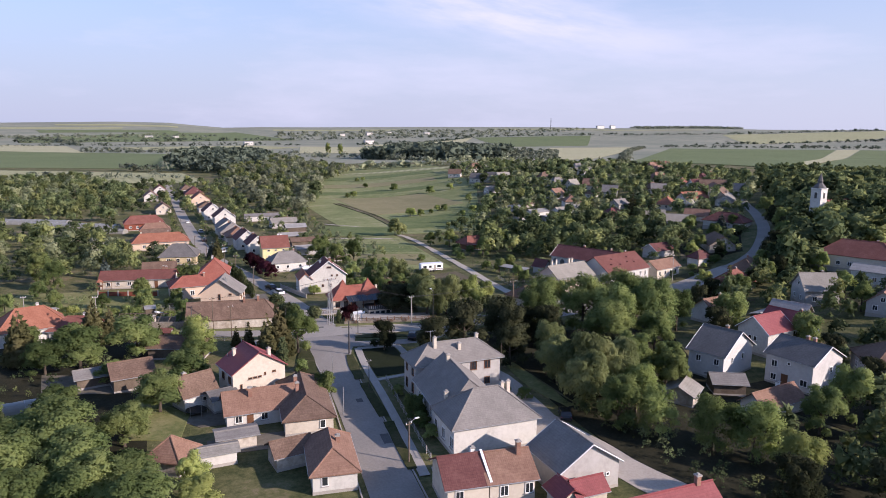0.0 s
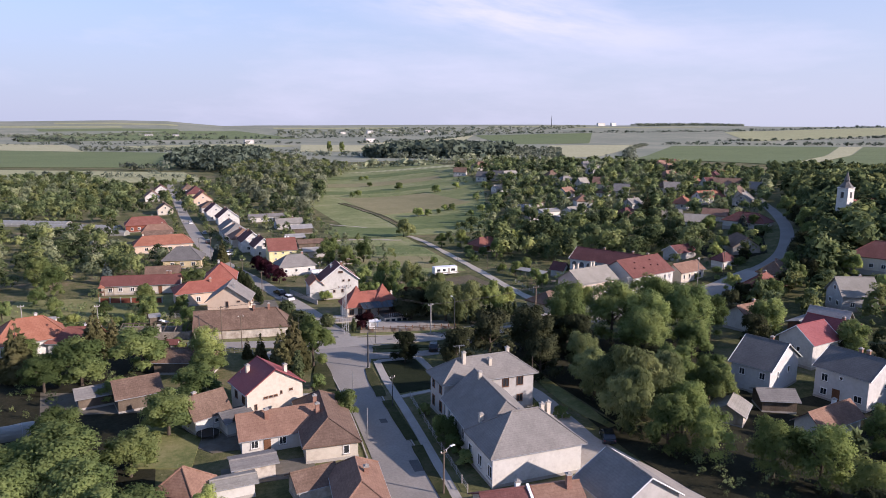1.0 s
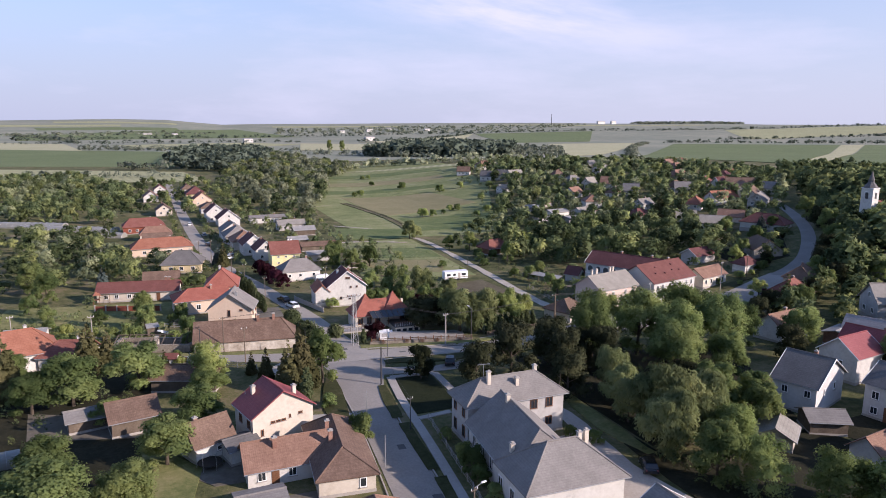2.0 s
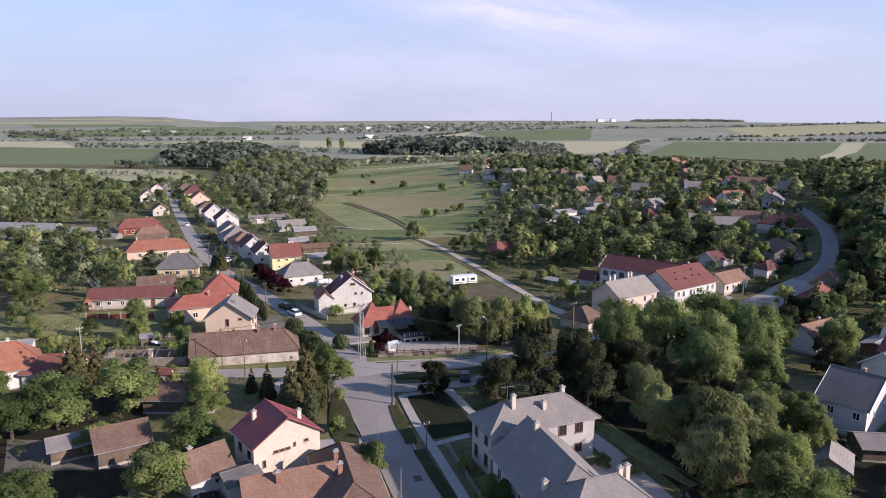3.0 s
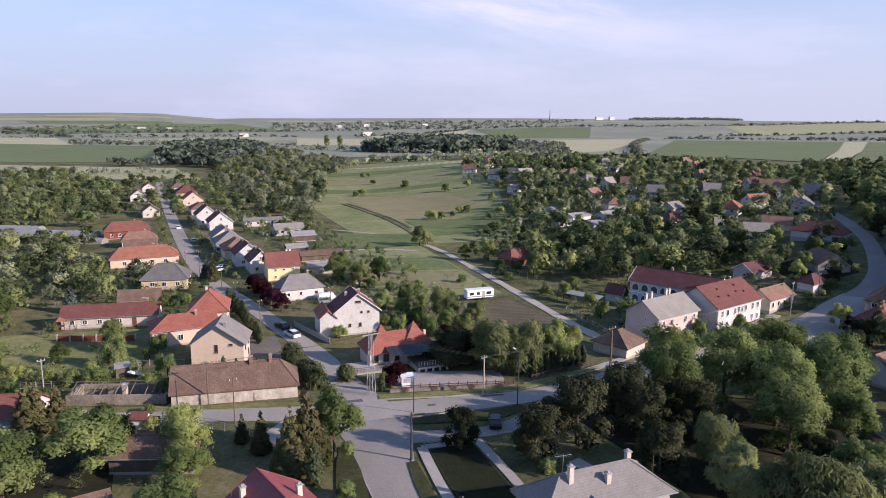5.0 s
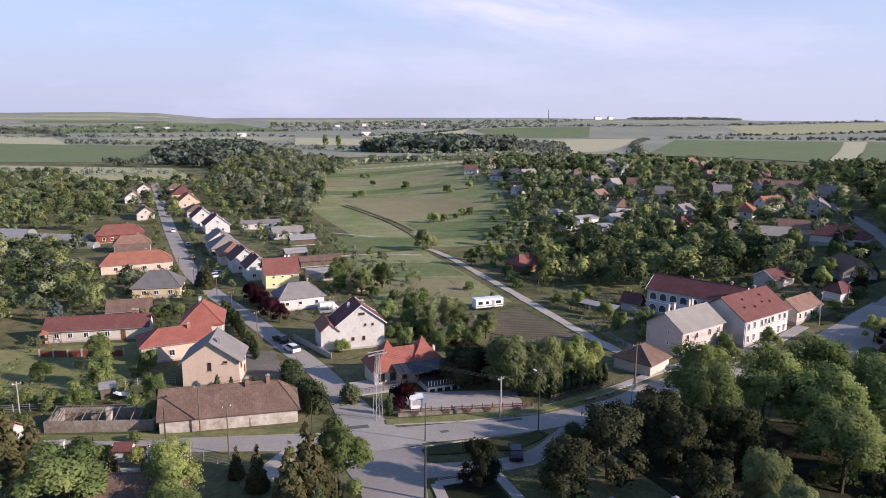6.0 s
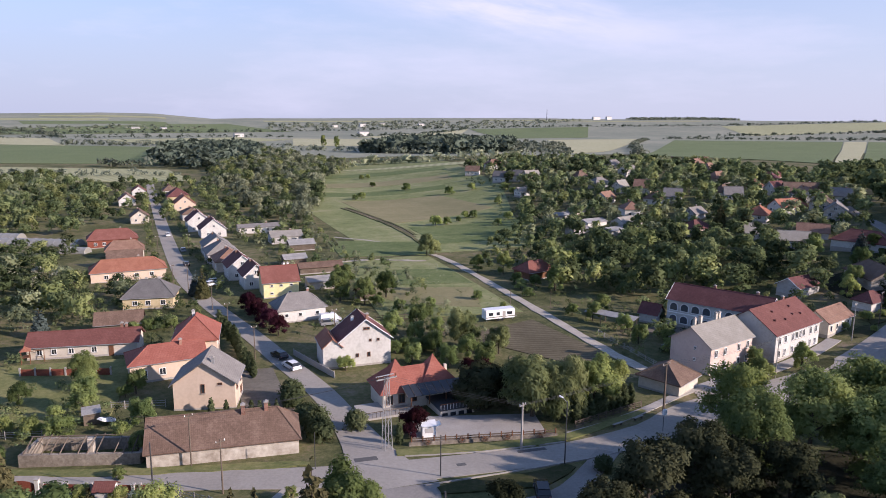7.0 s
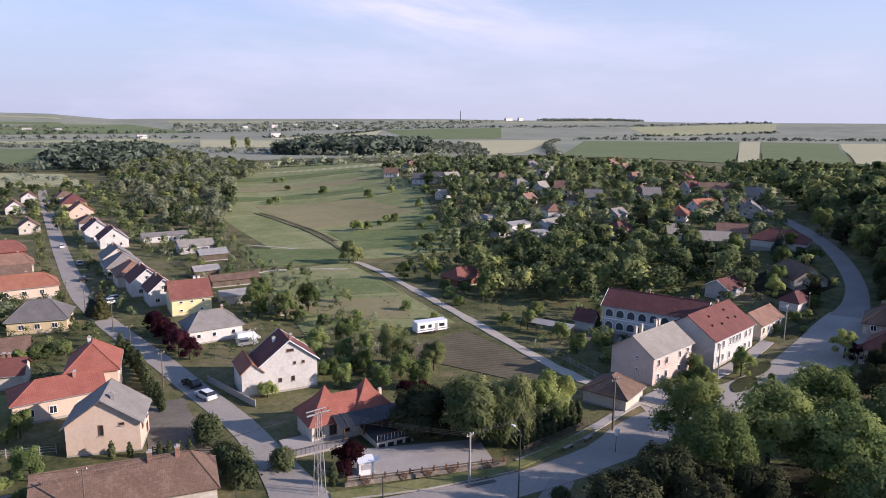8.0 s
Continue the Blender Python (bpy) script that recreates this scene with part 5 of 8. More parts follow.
    (80.9, 92.2, -24, 5.2, 4.6, 2.2, 0.9, "wood", "slate", "open lean-to with a grey roof", (0, 0)),
    (117.1, 121.6, 20, 7.6, 4.7, 2.6, 0.6, "brick", "sheet", "flat brick garage with a pale roof", (0, 0)),
    (114.7, 113.0, -70, 9.5, 5.7, 3.4, 2.0, "white render", "tile carmine", "carmine-roofed wing of the white house", (0, 0)),
    # more roofs of the right village
    (143.5, 159.0, 30, 9.0, 6.6, 2.8, 2.6, "old plaster", "tile brown", "low house with an old brown roof", (2.8, 2.8)),
    (362.3, 509.2, 20, 22.0, 9.0, 3.4, 2.5, "cream render", "tile red", "long red-brown roofed house at the village edge", (4, 4)),
    (344.0, 521.0, 60, 12.0, 8.0, 3.4, 2.5, "cream render", "tile maroon", "house with a dark red gable roof", (0, 0)),
    (152.9, 317.0, 15, 11.0, 6.0, 2.4, 1.0, "white render", "sheet", "low white garage row with a pale roof", (0, 0)),
    (142.0, 309.5, 15, 9.0, 5.0, 2.1, 0.7, "grey render", "slate", "low grey shed in a back garden", (0, 0)),
    (216.0, 255.4, 40, 12.0, 7.0, 3.0, 2.8, "old plaster", "slate", "old house with a grey roof beside the road", (0, 0)),
    (226.0, 271.4, 40, 13.0, 7.0, 3.0, 3.0, "cream render", "tile brown", "low house with a dull brown roof", (0, 0)),
    (186.0, 294.5, 20, 8.0, 6.0, 2.8, 2.1, "grey render", "slate", "grey gabled house in a garden", (0, 0)),
    (163.0, 304.6, 10, 8.0, 5.6, 2.4, 1.5, "white render", "tile brown", "small white house with a brown roof", (0, 0)),
    (185.4, 360.0, 30, 9.0, 7.0, 3.1, 2.8, "white render", "tile clay", "white house with a clay-tile gable", (0, 0)),
    (262.0, 372.0, 10, 12.0, 8.0, 3.3, 3.1, "old plaster", "tile clay", "house with a faded clay roof", (3, 3)),
    (279.0, 352.0, 40, 13.0, 8.0, 3.3, 3.1, "cream render", "tile maroon", "house with a maroon hipped roof", (3, 3)),
    (245.0, 432.0, 15, 10.0, 7.0, 3.4, 2.8, "white render", "slate", "white house with a pale grey roof", (0, 0)),
    (265.0, 480.0, 10, 11.0, 8.0, 3.4, 3.0, "grey render", "slate", "grey house with a slate roof", (3, 3)),
    (303.0, 430.0, 25, 13.0, 8.0, 3.4, 3.3, "cream render", "tile clay", "house with a brown clay roof", (4, 4)),
    (170.0, 420.0, 10, 9.0, 6.0, 2.8, 2.1, "white render", "slate pale", "small white house at the meadow edge", (0, 0)),
    (164.0, 350.0, 10, 8.0, 5.0, 2.2, 1.3, "old plaster", "tile brown", "old shed with a brown roof", (0, 0)),
    (152.0, 344.0, 10, 10.0, 5.0, 2.2, 1.0, "grey render", "sheet", "grey garden shed with a sheet roof", (0, 0)),
    # yards to the west
    (-20.5, 121.0, 15, 6, 4, 2.0, 0.7, "wood", "slate", "old shed with a grey roof", (0, 0)),
    (-15.0, 119.0, 15, 6, 6, 2.5, 1.6, "wood", "tile brown", "dark timber barn", (0, 0)),
    (-8.0, 132.5, -16, 10, 5, 2.4, 1.4, "wood", "tile brown", "long dark barn between the trees", (0, 0)),
    (0.8, 91.2, 6, 4.8, 3.0, 2.0, 0.3, "old plaster", "slate", "low yard shed with a flat grey roof", (0, 0)),
    (-1.6, 87.0, 6, 4.4, 2.4, 1.9, 0.3, "white render", "slate pale", "white garage with a corrugated roof", (0, 0)),
    (-40.0, 172.0, 0, 7, 5, 2.4, 0.8, "white render", "sheet", "white garden shed with a sheet roof", (0, 0)),
    (-18.0, 224.0, 0, 9, 5, 2.4, 1.8, "wood", "tile brown", "timber shed with a brown roof", (0, 0)),
    (7.2, 84.6, 12, 4.6, 3.8, 2.1, 1.1, "old plaster", "tile brown", "low brown-tiled lean-to behind the street house", (0, 0)),
    (35.6, 64.4, 92, 3.0, 3.0, 2.3, 0.9, "cream render", "tile carmine", "small carmine-roofed porch shed", (0, 0)),
    (-1.0, 105.2, 20, 3.6, 4.0, 2.2, 0.6, "white render", "slate dark", "small lean-to with dark diamond slates", (0, 0)),
):
    big = hL > 6.4 and he > 2.7 and "shed" not in hlab and "barn" not in hlab and "outbuilding" not in hlab
    wins = []
    if big:
        n = max(2, int(hL / 3.2))
        us = [(-0.5 + (k + 0.5) / n) * hL * 0.86 for k in range(n)]
        wins = row_of("S", 1.7, 1.1, 1.2, *us) + row_of("N", 1.7, 1.1, 1.2, *us[::2]) + row_of("W", 1.7, 1.1, 1.2, -hW * 0.22, hW * 0.22)
        if not hh[0]:
            wins += [("W", 0, he + hr * 0.3, 1.0, 1.1), ("E", 0, he + hr * 0.3, 1.0, 1.1)]
    house(hx, hy, hrz, hL, hW, he, hr, hwall, hroof, hlab + (" in a garden" if len(hlab.split()) < 5 else ""), hh, windows=wins, chimneys=((hL * 0.18, hW * 0.07, 0.9, "brick"),) if big and "hall" not in hlab else (), gutters=hx < 150 and hy < 270,
          name="house" if big else "shed", category="house" if big else "shed", verge="white paint" if (hroof == "tile maroon" and not hh[0]) else None)


# ---- arcaded building ----
def arch_window(parent, side, u, z, w, h, L, W):
    turn, dist = {"S": (0, W / 2), "W": (-90, L / 2)}[side]
    f = new("arch_window")
    f.parent = parent
    f.matrix_basis = pose(0, 0, 0, 0, 0, turn) @ pose(u, -dist, z)
    for nm, grow_, y0, y1, mat in (("window_frame", 0.14, -0.06, 0.02, M["white paint"]), ("pane", 0.0, -0.075, 0.0, M["arcade glass"])):
        bm = bmesh.new()
        ring = [(-w / 2 - grow_, -h / 2 - grow_), (w / 2 + grow_, -h / 2 - grow_)] + [((w / 2 + grow_) * math.cos(a), h / 2 - w / 2 + (w / 2 + grow_) * math.sin(a)) for a in np.linspace(0, math.pi, 9)]
        a = [bm.verts.new((px_, y0, pz_)) for px_, pz_ in ring]
        b = [bm.verts.new((px_, y1, pz_)) for px_, pz_ in ring]
        bm.faces.new(a)
        bm.faces.new(b[::-1])
        for k in range(len(ring)):
            bm.faces.new((a[k], b[k], b[(k + 1) % len(ring)], a[(k + 1) % len(ring)]))
        bmesh.ops.recalc_face_normals(bm, faces=bm.faces)
        part(nm, bm, mat, f)


ARC = house(107.4, 185.4, -58, 21, 9.0, 5.8, 2.7, "white render", "tile maroon", "long white two-storey building with rows of arched windows", chimneys=((-2, 0.6, 1.0), (7, 0.6, 1.0)), over=0.4, verge="white paint", name="school", category="school")
for k in range(7):
    arch_window(ARC, "S", -9.0 + k * 2.4, 4.25, 1.6, 1.6, 21, 9.0)
    arch_window(ARC, "S", -9.0 + k * 2.4, 1.5, 1.6, 1.6, 21, 9.0)
part("string_course", box(0, -4.56, 2.9, 21.1, 0.14, 0.18), M["white paint"], ARC)
house(96.6, 195.6, -57, 4, 4, 2.4, 1.8, "white render", "tile maroon", "small white outbuilding beside the arcaded building", name="shed", category="shed")

# ---- church ----
CH = root("church", pose(194.6, 185.0, gz(194.6, 185.0), 0, 0, 12), "white village church tower with a slender grey spire", "church")
ctop = 22.2 - gz(194.6, 185.0)
part("tower", box(0, 0, ctop / 2 - 0.5, 3.6, 3.6, ctop + 1), M["white render"], CH)
part("cornice", box(0, 0, ctop + 0.1, 4.0, 4.0, 0.22, 0, 0.05), M["white paint"], CH)
bm = bmesh.new()
for r0_, r1_, z0_, z1_ in ((2.3, 1.5, 0.2, 1.2), (1.5, 0.8, 1.2, 2.0), (0.8, 0.9, 2.0, 2.6), (0.9, 0.05, 2.6, 5.4)):
    bmesh.ops.create_cone(bm, cap_ends=True, segments=8, radius1=r0_, radius2=r1_, depth=z1_ - z0_, matrix=Matrix.Translation((0, 0, ctop + (z0_ + z1_) / 2)) @ Matrix.Rotation(radians(22.5), 4, "Z"))
part("spire", bm, M["slate dark"], CH)
for turn in (0, 90, -90, 180):
    f = new("belfry_window")
    f.parent = CH
    f.matrix_basis = pose(0, 0, 0, 0, 0, turn) @ pose(0, -1.8, ctop - 2.2)
    part("louvre", box(0, -0.03, 0, 0.9, 0.12, 2.0), M["dark metal"], f)
    part("frame", box(0, -0.02, 1.1, 1.2, 0.14, 0.2), M["white paint"], f)
part("nave", gable_walls(16, 8, 7, 11), M["white render"], CH).matrix_basis = pose(10, 0, 0)
for sgn in (-1, 1):
    part("nave_roof", slab(((2, sgn * 4.5, 6.7), (18.5, sgn * 4.5, 6.7), (18.5, 0, 11.3), (2, 0, 11.3)), 0.2), M["tile red"], CH)

# ---- trees ----


def leaf_quads(rng, centres, radii, count, size, droop=0.0, rough=0.55, flat=1.0):
    """Loose leaf clumps spread over a set of lobes: their corners, and the way each one faces."""
    centres, radii = np.array(centres, float), np.array(radii, float)
    pick = rng.choice(len(centres), count, p=radii**2 / (radii**2).sum())
    d = rng.normal(size=(count, 3))
    d /= np.linalg.norm(d, axis=1)[:, None]
    d[:, 2] = np.where(d[:, 2] < -0.45, -d[:, 2], d[:, 2])
    inner = rng.random(count) < 0.17
    rad = np.where(inner, 0.35 + 0.35 * rng.random(count), 0.78 + 0.36 * rng.random(count) ** 1.4)
    p = centres[pick] + d * (radii[pick] * rad)[:, None] * (1, 1, flat)
    nrm = d + rng.normal(0, 0.5, (count, 3))
    nrm[:, 2] += 0.35
    nrm /= np.linalg.norm(nrm, axis=1)[:, None]
    ref = rng.normal(size=(count, 3))
    if droop:
        ref = ref * (1 - droop) + np.array((0, 0, -1.0)) * droop
    u = ref - nrm * (ref * nrm).sum(1)[:, None]
    u /= np.linalg.norm(u, axis=1)[:, None] + 1e-9
    v = np.cross(nrm, u)
    s = size * (0.5 + 0.8 * rng.random(count)) * np.where(inner, 2.3, 0.92)
    lu, lv = s * (1.1 + droop * 1.1), s * (0.95 - droop * 0.4)
    u, v = u * lu[:, None], v * lv[:, None]
    mid = centres.mean(0)
    whole = p - mid
    whole /= np.linalg.norm(whole, axis=1)[:, None] + 1e-9
    face = d * 0.5 + whole * 0.3 + nrm * rough
    face /= np.linalg.norm(face, axis=1)[:, None] + 1e-9
    return np.stack([p - u * 0.5 - v * 0.4, p + u * 0.6 - v * 0.1, p - u * 0.1 + v * 0.6], 1), face


def lobes_round(rng, H, R, n, low=0.28):
    """Lobe centres and sizes of a broad, ragged crown."""
    c, r = [(0, 0, H * 0.56), (rng.normal(0, R * 0.1), rng.normal(0, R * 0.1), H * 0.72)], [R * 0.62, R * 0.5]
    lean = rng.uniform(0, 6.283)
    for k in range(n):
        a = k * 2.399 + rng.normal(0, 0.5)
        z = H * (low + (0.9 - low) * rng.random() ** 0.8)
        wide = math.sqrt(max(0.06, 1 - ((z / H - 0.48) / 0.5) ** 2)) * (1 + 0.15 * math.cos(a - lean))
        reach = R * (0.5 + 0.3 * rng.random()) * wide
        c.append((math.cos(a) * reach, math.sin(a) * reach, z))
        r.append(R * (0.17 + 0.2 * rng.random()))
    return c, r


def trunk_bm(rng, H, R, limbs=6, thick=0.16):
    bm = rod((0, 0, -0.4), (0.1, 0.05, H * 0.42), thick * 1.25, thick * 0.75, 7)
    add_rod(bm, (0.1, 0.05, H * 0.42), (0.0, 0.1, H * 0.72), thick * 0.75, thick * 0.3, 6)
    for k in range(limbs):
        a = k * 2.4 + rng.random()
        z = H * (0.26 + 0.3 * k / limbs)
        add_rod(bm, (0.05, 0.03, z), (math.cos(a) * R * 0.6, math.sin(a) * R * 0.6, z + H * (0.16 + 0.14 * rng.random())), thick * 0.45, thick * 0.12, 5)
    return bm


def plant(name, label, category, crown, mat, trunk=None):
    """The first of a kind of tree; it stands at the origin until it is placed."""
    t = root(name, Matrix(), label, category)
    if trunk is not None:
        part("trunk", trunk, M["bark"], t)
    part("crown", leaf_mesh("crown", crown[0], mat, crown[1]), None, t)
    return t


TREES = {}


def broad(key, seed, H, R, n, count, size, mat, label, name="tree", category="tree", droop=0.0, low=0.28, flat=1.0, limbs=6):
    rng = np.random.default_rng(seed)
    c, r = lobes_round(rng, H, R, n, low)
    TREES[key] = plant(name, label, category, leaf_quads(rng, c, r, count, size, droop, 0.55, flat), M[mat], trunk_bm(rng, H, R, limbs, 0.02 * H + 0.03))


def conifer(key, seed, H, R, count, size, mat, label, name="conifer", category="conifer", column=False):
    rng = np.random.default_rng(seed)
    c, r = [], []
    tiers = 11
    for k in range(tiers):
        f = k / (tiers - 1)
        z = H * (0.12 + 0.85 * f)
        reach = R * ((1 - f) ** 0.8 if not column else math.sin(math.pi * (0.25 + 0.72 * f)) ** 0.7)
        m = max(1, int(6 * (1 - f)) + 1) if not column else 2
        for j in range(m):
            a = j * 6.283 / m + k
            c.append((math.cos(a) * reach * 0.6, math.sin(a) * reach * 0.6, z - reach * 0.12))
            r.append(max(0.22, reach * (0.42 if not column else 0.62)))
    TREES[key] = plant(name, label, category, leaf_quads(rng, c, r, count, size, 0.35 if not column else 0.2, 0.4, 0.6 if not column else 1.3), M[mat], rod((0, 0, -0.4), (0, 0, H * 0.9), 0.02 * H + 0.04, 0.03))


broad("oak", 1, 10, 4.4, 31, 7858, 0.32, "leaf", "broad deciduous tree with a full green crown", low=0.13)
broad("oak2", 2, 11, 4.0, 27, 7858, 0.32, "leaf", "tall deciduous tree with an uneven green crown", low=0.13)
broad("maple", 3, 9, 3.8, 25, 7444, 0.30, "leaf", "rounded deciduous tree in full leaf", low=0.13)
broad("ash", 4, 12.5, 3.6, 29, 8271, 0.30, "leaf light", "tall tree with light green leaves", low=0.13)
broad("chestnut", 21, 13.0, 5.6, 40, 11000, 0.31, "leaf", "tall old park tree with a heavy green crown", low=0.12)
broad("linden", 22, 11.0, 5.0, 34, 9000, 0.29, "leaf light", "broad linden with fresh light green leaves", low=0.12)
broad("lime", 5, 7, 3.0, 21, 5790, 0.26, "leaf light", "young tree with fresh light green leaves", low=0.13)
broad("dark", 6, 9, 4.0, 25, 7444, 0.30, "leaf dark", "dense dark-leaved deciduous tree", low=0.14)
broad("willow", 7, 9.5, 4.6, 31, 8271, 0.32, "leaf willow", "weeping willow with hanging grey-green branches", droop=0.75, low=0.14)
broad("apple", 8, 4.6, 2.3, 16, 3513, 0.23, "leaf", "small green garden fruit tree", name="fruit_tree", low=0.2, limbs=5)
broad("plum", 9, 5.0, 2.6, 16, 4134, 0.23, "leaf purple", "dark purple-leaved plum tree", name="plum_tree", low=0.2)
broad("blossom", 10, 4.4, 2.4, 16, 3513, 0.23, "leaf blossom", "fruit tree in pale blossom", name="fruit_tree", low=0.25)
broad("bush", 11, 2.0, 1.5, 14, 1860, 0.19, "leaf", "rounded green garden shrub", name="shrub", category="shrub", low=0.2, limbs=3)
broad("bush2", 12, 2.2, 1.5, 14, 1860, 0.19, "leaf light", "rounded light green garden shrub", name="shrub", category="shrub", low=0.2, limbs=3)
broad("purple bush", 13, 2.6, 1.8, 14, 2272, 0.19, "leaf purple", "rounded dark purple-leaved shrub", name="shrub", category="shrub", low=0.15, limbs=3)
conifer("pine", 14, 11, 3.2, 6840, 0.43, "needle", "tall brownish-green spreading conifer")
conifer("spruce", 15, 8, 2.1, 4560, 0.34, "needle", "dark narrow garden spruce tree")
conifer("blue", 16, 8, 2.4, 4560, 0.36, "needle blue", "blue spruce with silvery needles")
conifer("thuja", 17, 4.2, 0.75, 1500, 0.26, "leaf hedge", "slim columnar dark green thuja", name="thuja", category="thuja", column=True)
conifer("ball", 18, 2.2, 1.3, 1500, 0.23, "leaf hedge", "clipped round dark green conifer shrub", name="shrub", category="shrub", column=True)
USED = set()


def grow(key, x, y, s=1.0, tall=1.0, turn=None):
    """Stands a tree of that kind on the land."""
    rz = turn if turn is not None else (x * 37.7 + y * 17.3) % 360
    m = pose(x, y, gz(x, y), 0, 0, rz) @ Matrix.Diagonal((s, s, s * tall, 1))
    if key not in USED:
        USED.add(key)
        TREES[key].matrix_basis = m
        return TREES[key]
    t = TREES[key]
    made = copy_thing(t, Matrix())
    made.matrix_basis = m
    return made


for key, *rows in (
    # park east of the big building
    ("chestnut", (74, 129.4, 1.0), (83.2, 130.1, 1.05), (85.3, 120.2, 1.05), (70.4, 112.6, 0.95, 0.85), (95.8, 126.1, 0.72), (91.5, 135.1, 0.85), (62.5, 127, 0.9), (77, 121.5, 0.95)),
    ("linden", (70.4, 139.4, 1.05), (58.8, 85.7, 0.72), (61.7, 91.4, 0.66), (62.1, 72.4, 0.74), (65.7, 68.7, 0.8), (57, 77.7, 0.66), (66.7, 62.6, 0.66), (-4.7, 131.5, 0.7)),
    ("maple", (80.5, 112.4, 1.0), (72.7, 97.5, 0.85), (66.8, 98.6, 1.0), (82.4, 74, 0.85), (90.4, 76.4, 1.0), (70.5, 93.1, 0.85), (52.6, 80.6, 0.9), (78, 58, 0.9)),
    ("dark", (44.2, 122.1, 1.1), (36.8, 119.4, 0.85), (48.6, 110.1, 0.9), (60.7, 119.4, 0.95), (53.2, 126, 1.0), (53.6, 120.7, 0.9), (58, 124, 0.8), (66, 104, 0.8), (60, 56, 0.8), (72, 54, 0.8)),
    ("willow", (56.4, 109.9, 0.8), (54.4, 104.4, 0.7), (52.6, 99.4, 0.7), (55.6, 94.5, 1.2, 0.9), (59.5, 92.6, 1.0), (51.8, 88.6, 0.95)),
    # west gardens
    ("oak", (-17, 84, 1.0, 0.75), (-24.5, 86, 1.0, 0.75), (-9, 73.5, 0.85, 0.8), (-27, 92, 0.9, 0.75), (-20.3, 91.6, 1.25, 0.68), (-15.2, 78.4, 1.0, 0.68), (-11, 80, 0.9, 0.68), (-21.5, 79.2, 0.9, 0.68), (-13.4, 95, 0.85, 0.68), (-28, 84, 0.9, 0.68), (-36, 92, 1.0, 0.68), (-33, 104, 0.9, 0.68)),
    ("maple", (-9.7, 105.7, 1.05, 0.68), (-15.5, 133.8, 1.3, 0.68), (-24.2, 129.4, 1.3, 0.68), (-29.4, 127.8, 1.0, 0.68), (-22.7, 106, 0.9, 0.68), (-25.3, 97.6, 0.85, 0.68), (-6.3, 116.3, 1.0, 0.68), (-38, 118, 1.0, 0.68), (-36, 143, 0.9, 0.68)),
    ("lime", (-4.6, 80.4, 0.7), (-5.2, 126.2, 1.1, 0.66), (-18, 120.5, 0.85, 0.68), (-3.9, 75.8, 0.9, 0.68), (13.0, 128.0, 1.15, 1.1)),
    ("pine", (-24.6, 145.6, 0.9), (-21.6, 146.4, 0.7), (-34.4, 134.6, 1.0), (9.4, 126.6, 1.0), (7.3, 125.4, 0.8)),
    ("willow", (46.2, 154.0, 1.4, 0.7), (50.5, 152.4, 1.0)),
    ("lime", (85.4, 152.6, 0.6), (56.5, 153.6, 1.25), (62, 157, 1.0), (103, 158.6, 0.75)),
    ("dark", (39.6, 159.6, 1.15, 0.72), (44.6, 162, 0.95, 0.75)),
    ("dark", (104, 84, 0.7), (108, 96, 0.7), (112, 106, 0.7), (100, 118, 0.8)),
    ("apple", (25.9, 91.6, 0.9),),
    ("apple", (14.3, 103.8, 1.0),),
):
    for row in rows:
        grow(key, *row)

# ---- restaurant at the crossing ----
def pyramid(cx, cy, half, z0, z1):
    bm = bmesh.new()
    base = [bm.verts.new((cx + sx * half, cy + sy * half, z0)) for sx, sy in ((-1, -1), (1, -1), (1, 1), (-1, 1))]
    mid = [bm.verts.new((cx + sx * half * 0.28, cy + sy * half * 0.28, z0 + (z1 - z0) * 0.62)) for sx, sy in ((-1, -1), (1, -1), (1, 1), (-1, 1))]
    top = bm.verts.new((cx, cy, z1))
    bm.faces.new(base[::-1])
    for k in range(4):
        bm.faces.new((base[k], base[(k + 1) % 4], mid[(k + 1) % 4], mid[k]))
        bm.faces.new((mid[k], mid[(k + 1) % 4], top))
    bmesh.ops.recalc_face_normals(bm, faces=bm.faces)
    return bm


RS = root("restaurant", pose(31.5, 166.3, gz(31.5, 166.3), 0, 0, 4), "cream restaurant with two red pyramid roofs and a covered terrace", "restaurant")
HOUSES.append((31.5, 165, 8))
part("wall", box(0, 1.0, 1.2, 12.6, 6.4, 4.6), M["cream render"], RS)
for px_ in (-3.2, 3.2):
    part("roof_slope", pyramid(px_, 1.0, 3.7, 3.0, 7.4), M["tile bright"], RS)
for sgn in (-1, 1):
    part("roof_slope", slab(((-3.2, 1.0 + sgn * 3.7, 3.05), (3.2, 1.0 + sgn * 3.7, 3.05), (3.2, 1.0, 5.9), (-3.2, 1.0, 5.9)), 0.16), M["tile bright"], RS)
part("chimney", box(5.2, 0.4, 4.8, 0.45, 0.45, 1.5), M["cream render"], RS)
for wx in (-5.2, -3.2, -1.2, 4.4, 5.6):
    window(RS, "S", wx, 1.9, 1.1, 1.5, 12.6, 4.4, M["brown paint"])
part("terrace", box(-6.0, -2.4, 0.0, 8.4, 5.6, 1.5), M["concrete"], RS, "raised concrete terrace")
part("terrace", box(3.8, -5.2, 0.35, 5.6, 5.6, 2.3), M["cream render"], RS, "cream terrace block with arches below")
part("terrace_floor", box(3.8, -5.2, 1.56, 6.0, 6.0, 0.14), M["dark metal"], RS)
for k in range(4):
    part("opening", box(1.7 + k * 1.35, -8.02, 0.45, 0.9, 0.12, 1.2, 0, 0.03), M["glass"], RS)
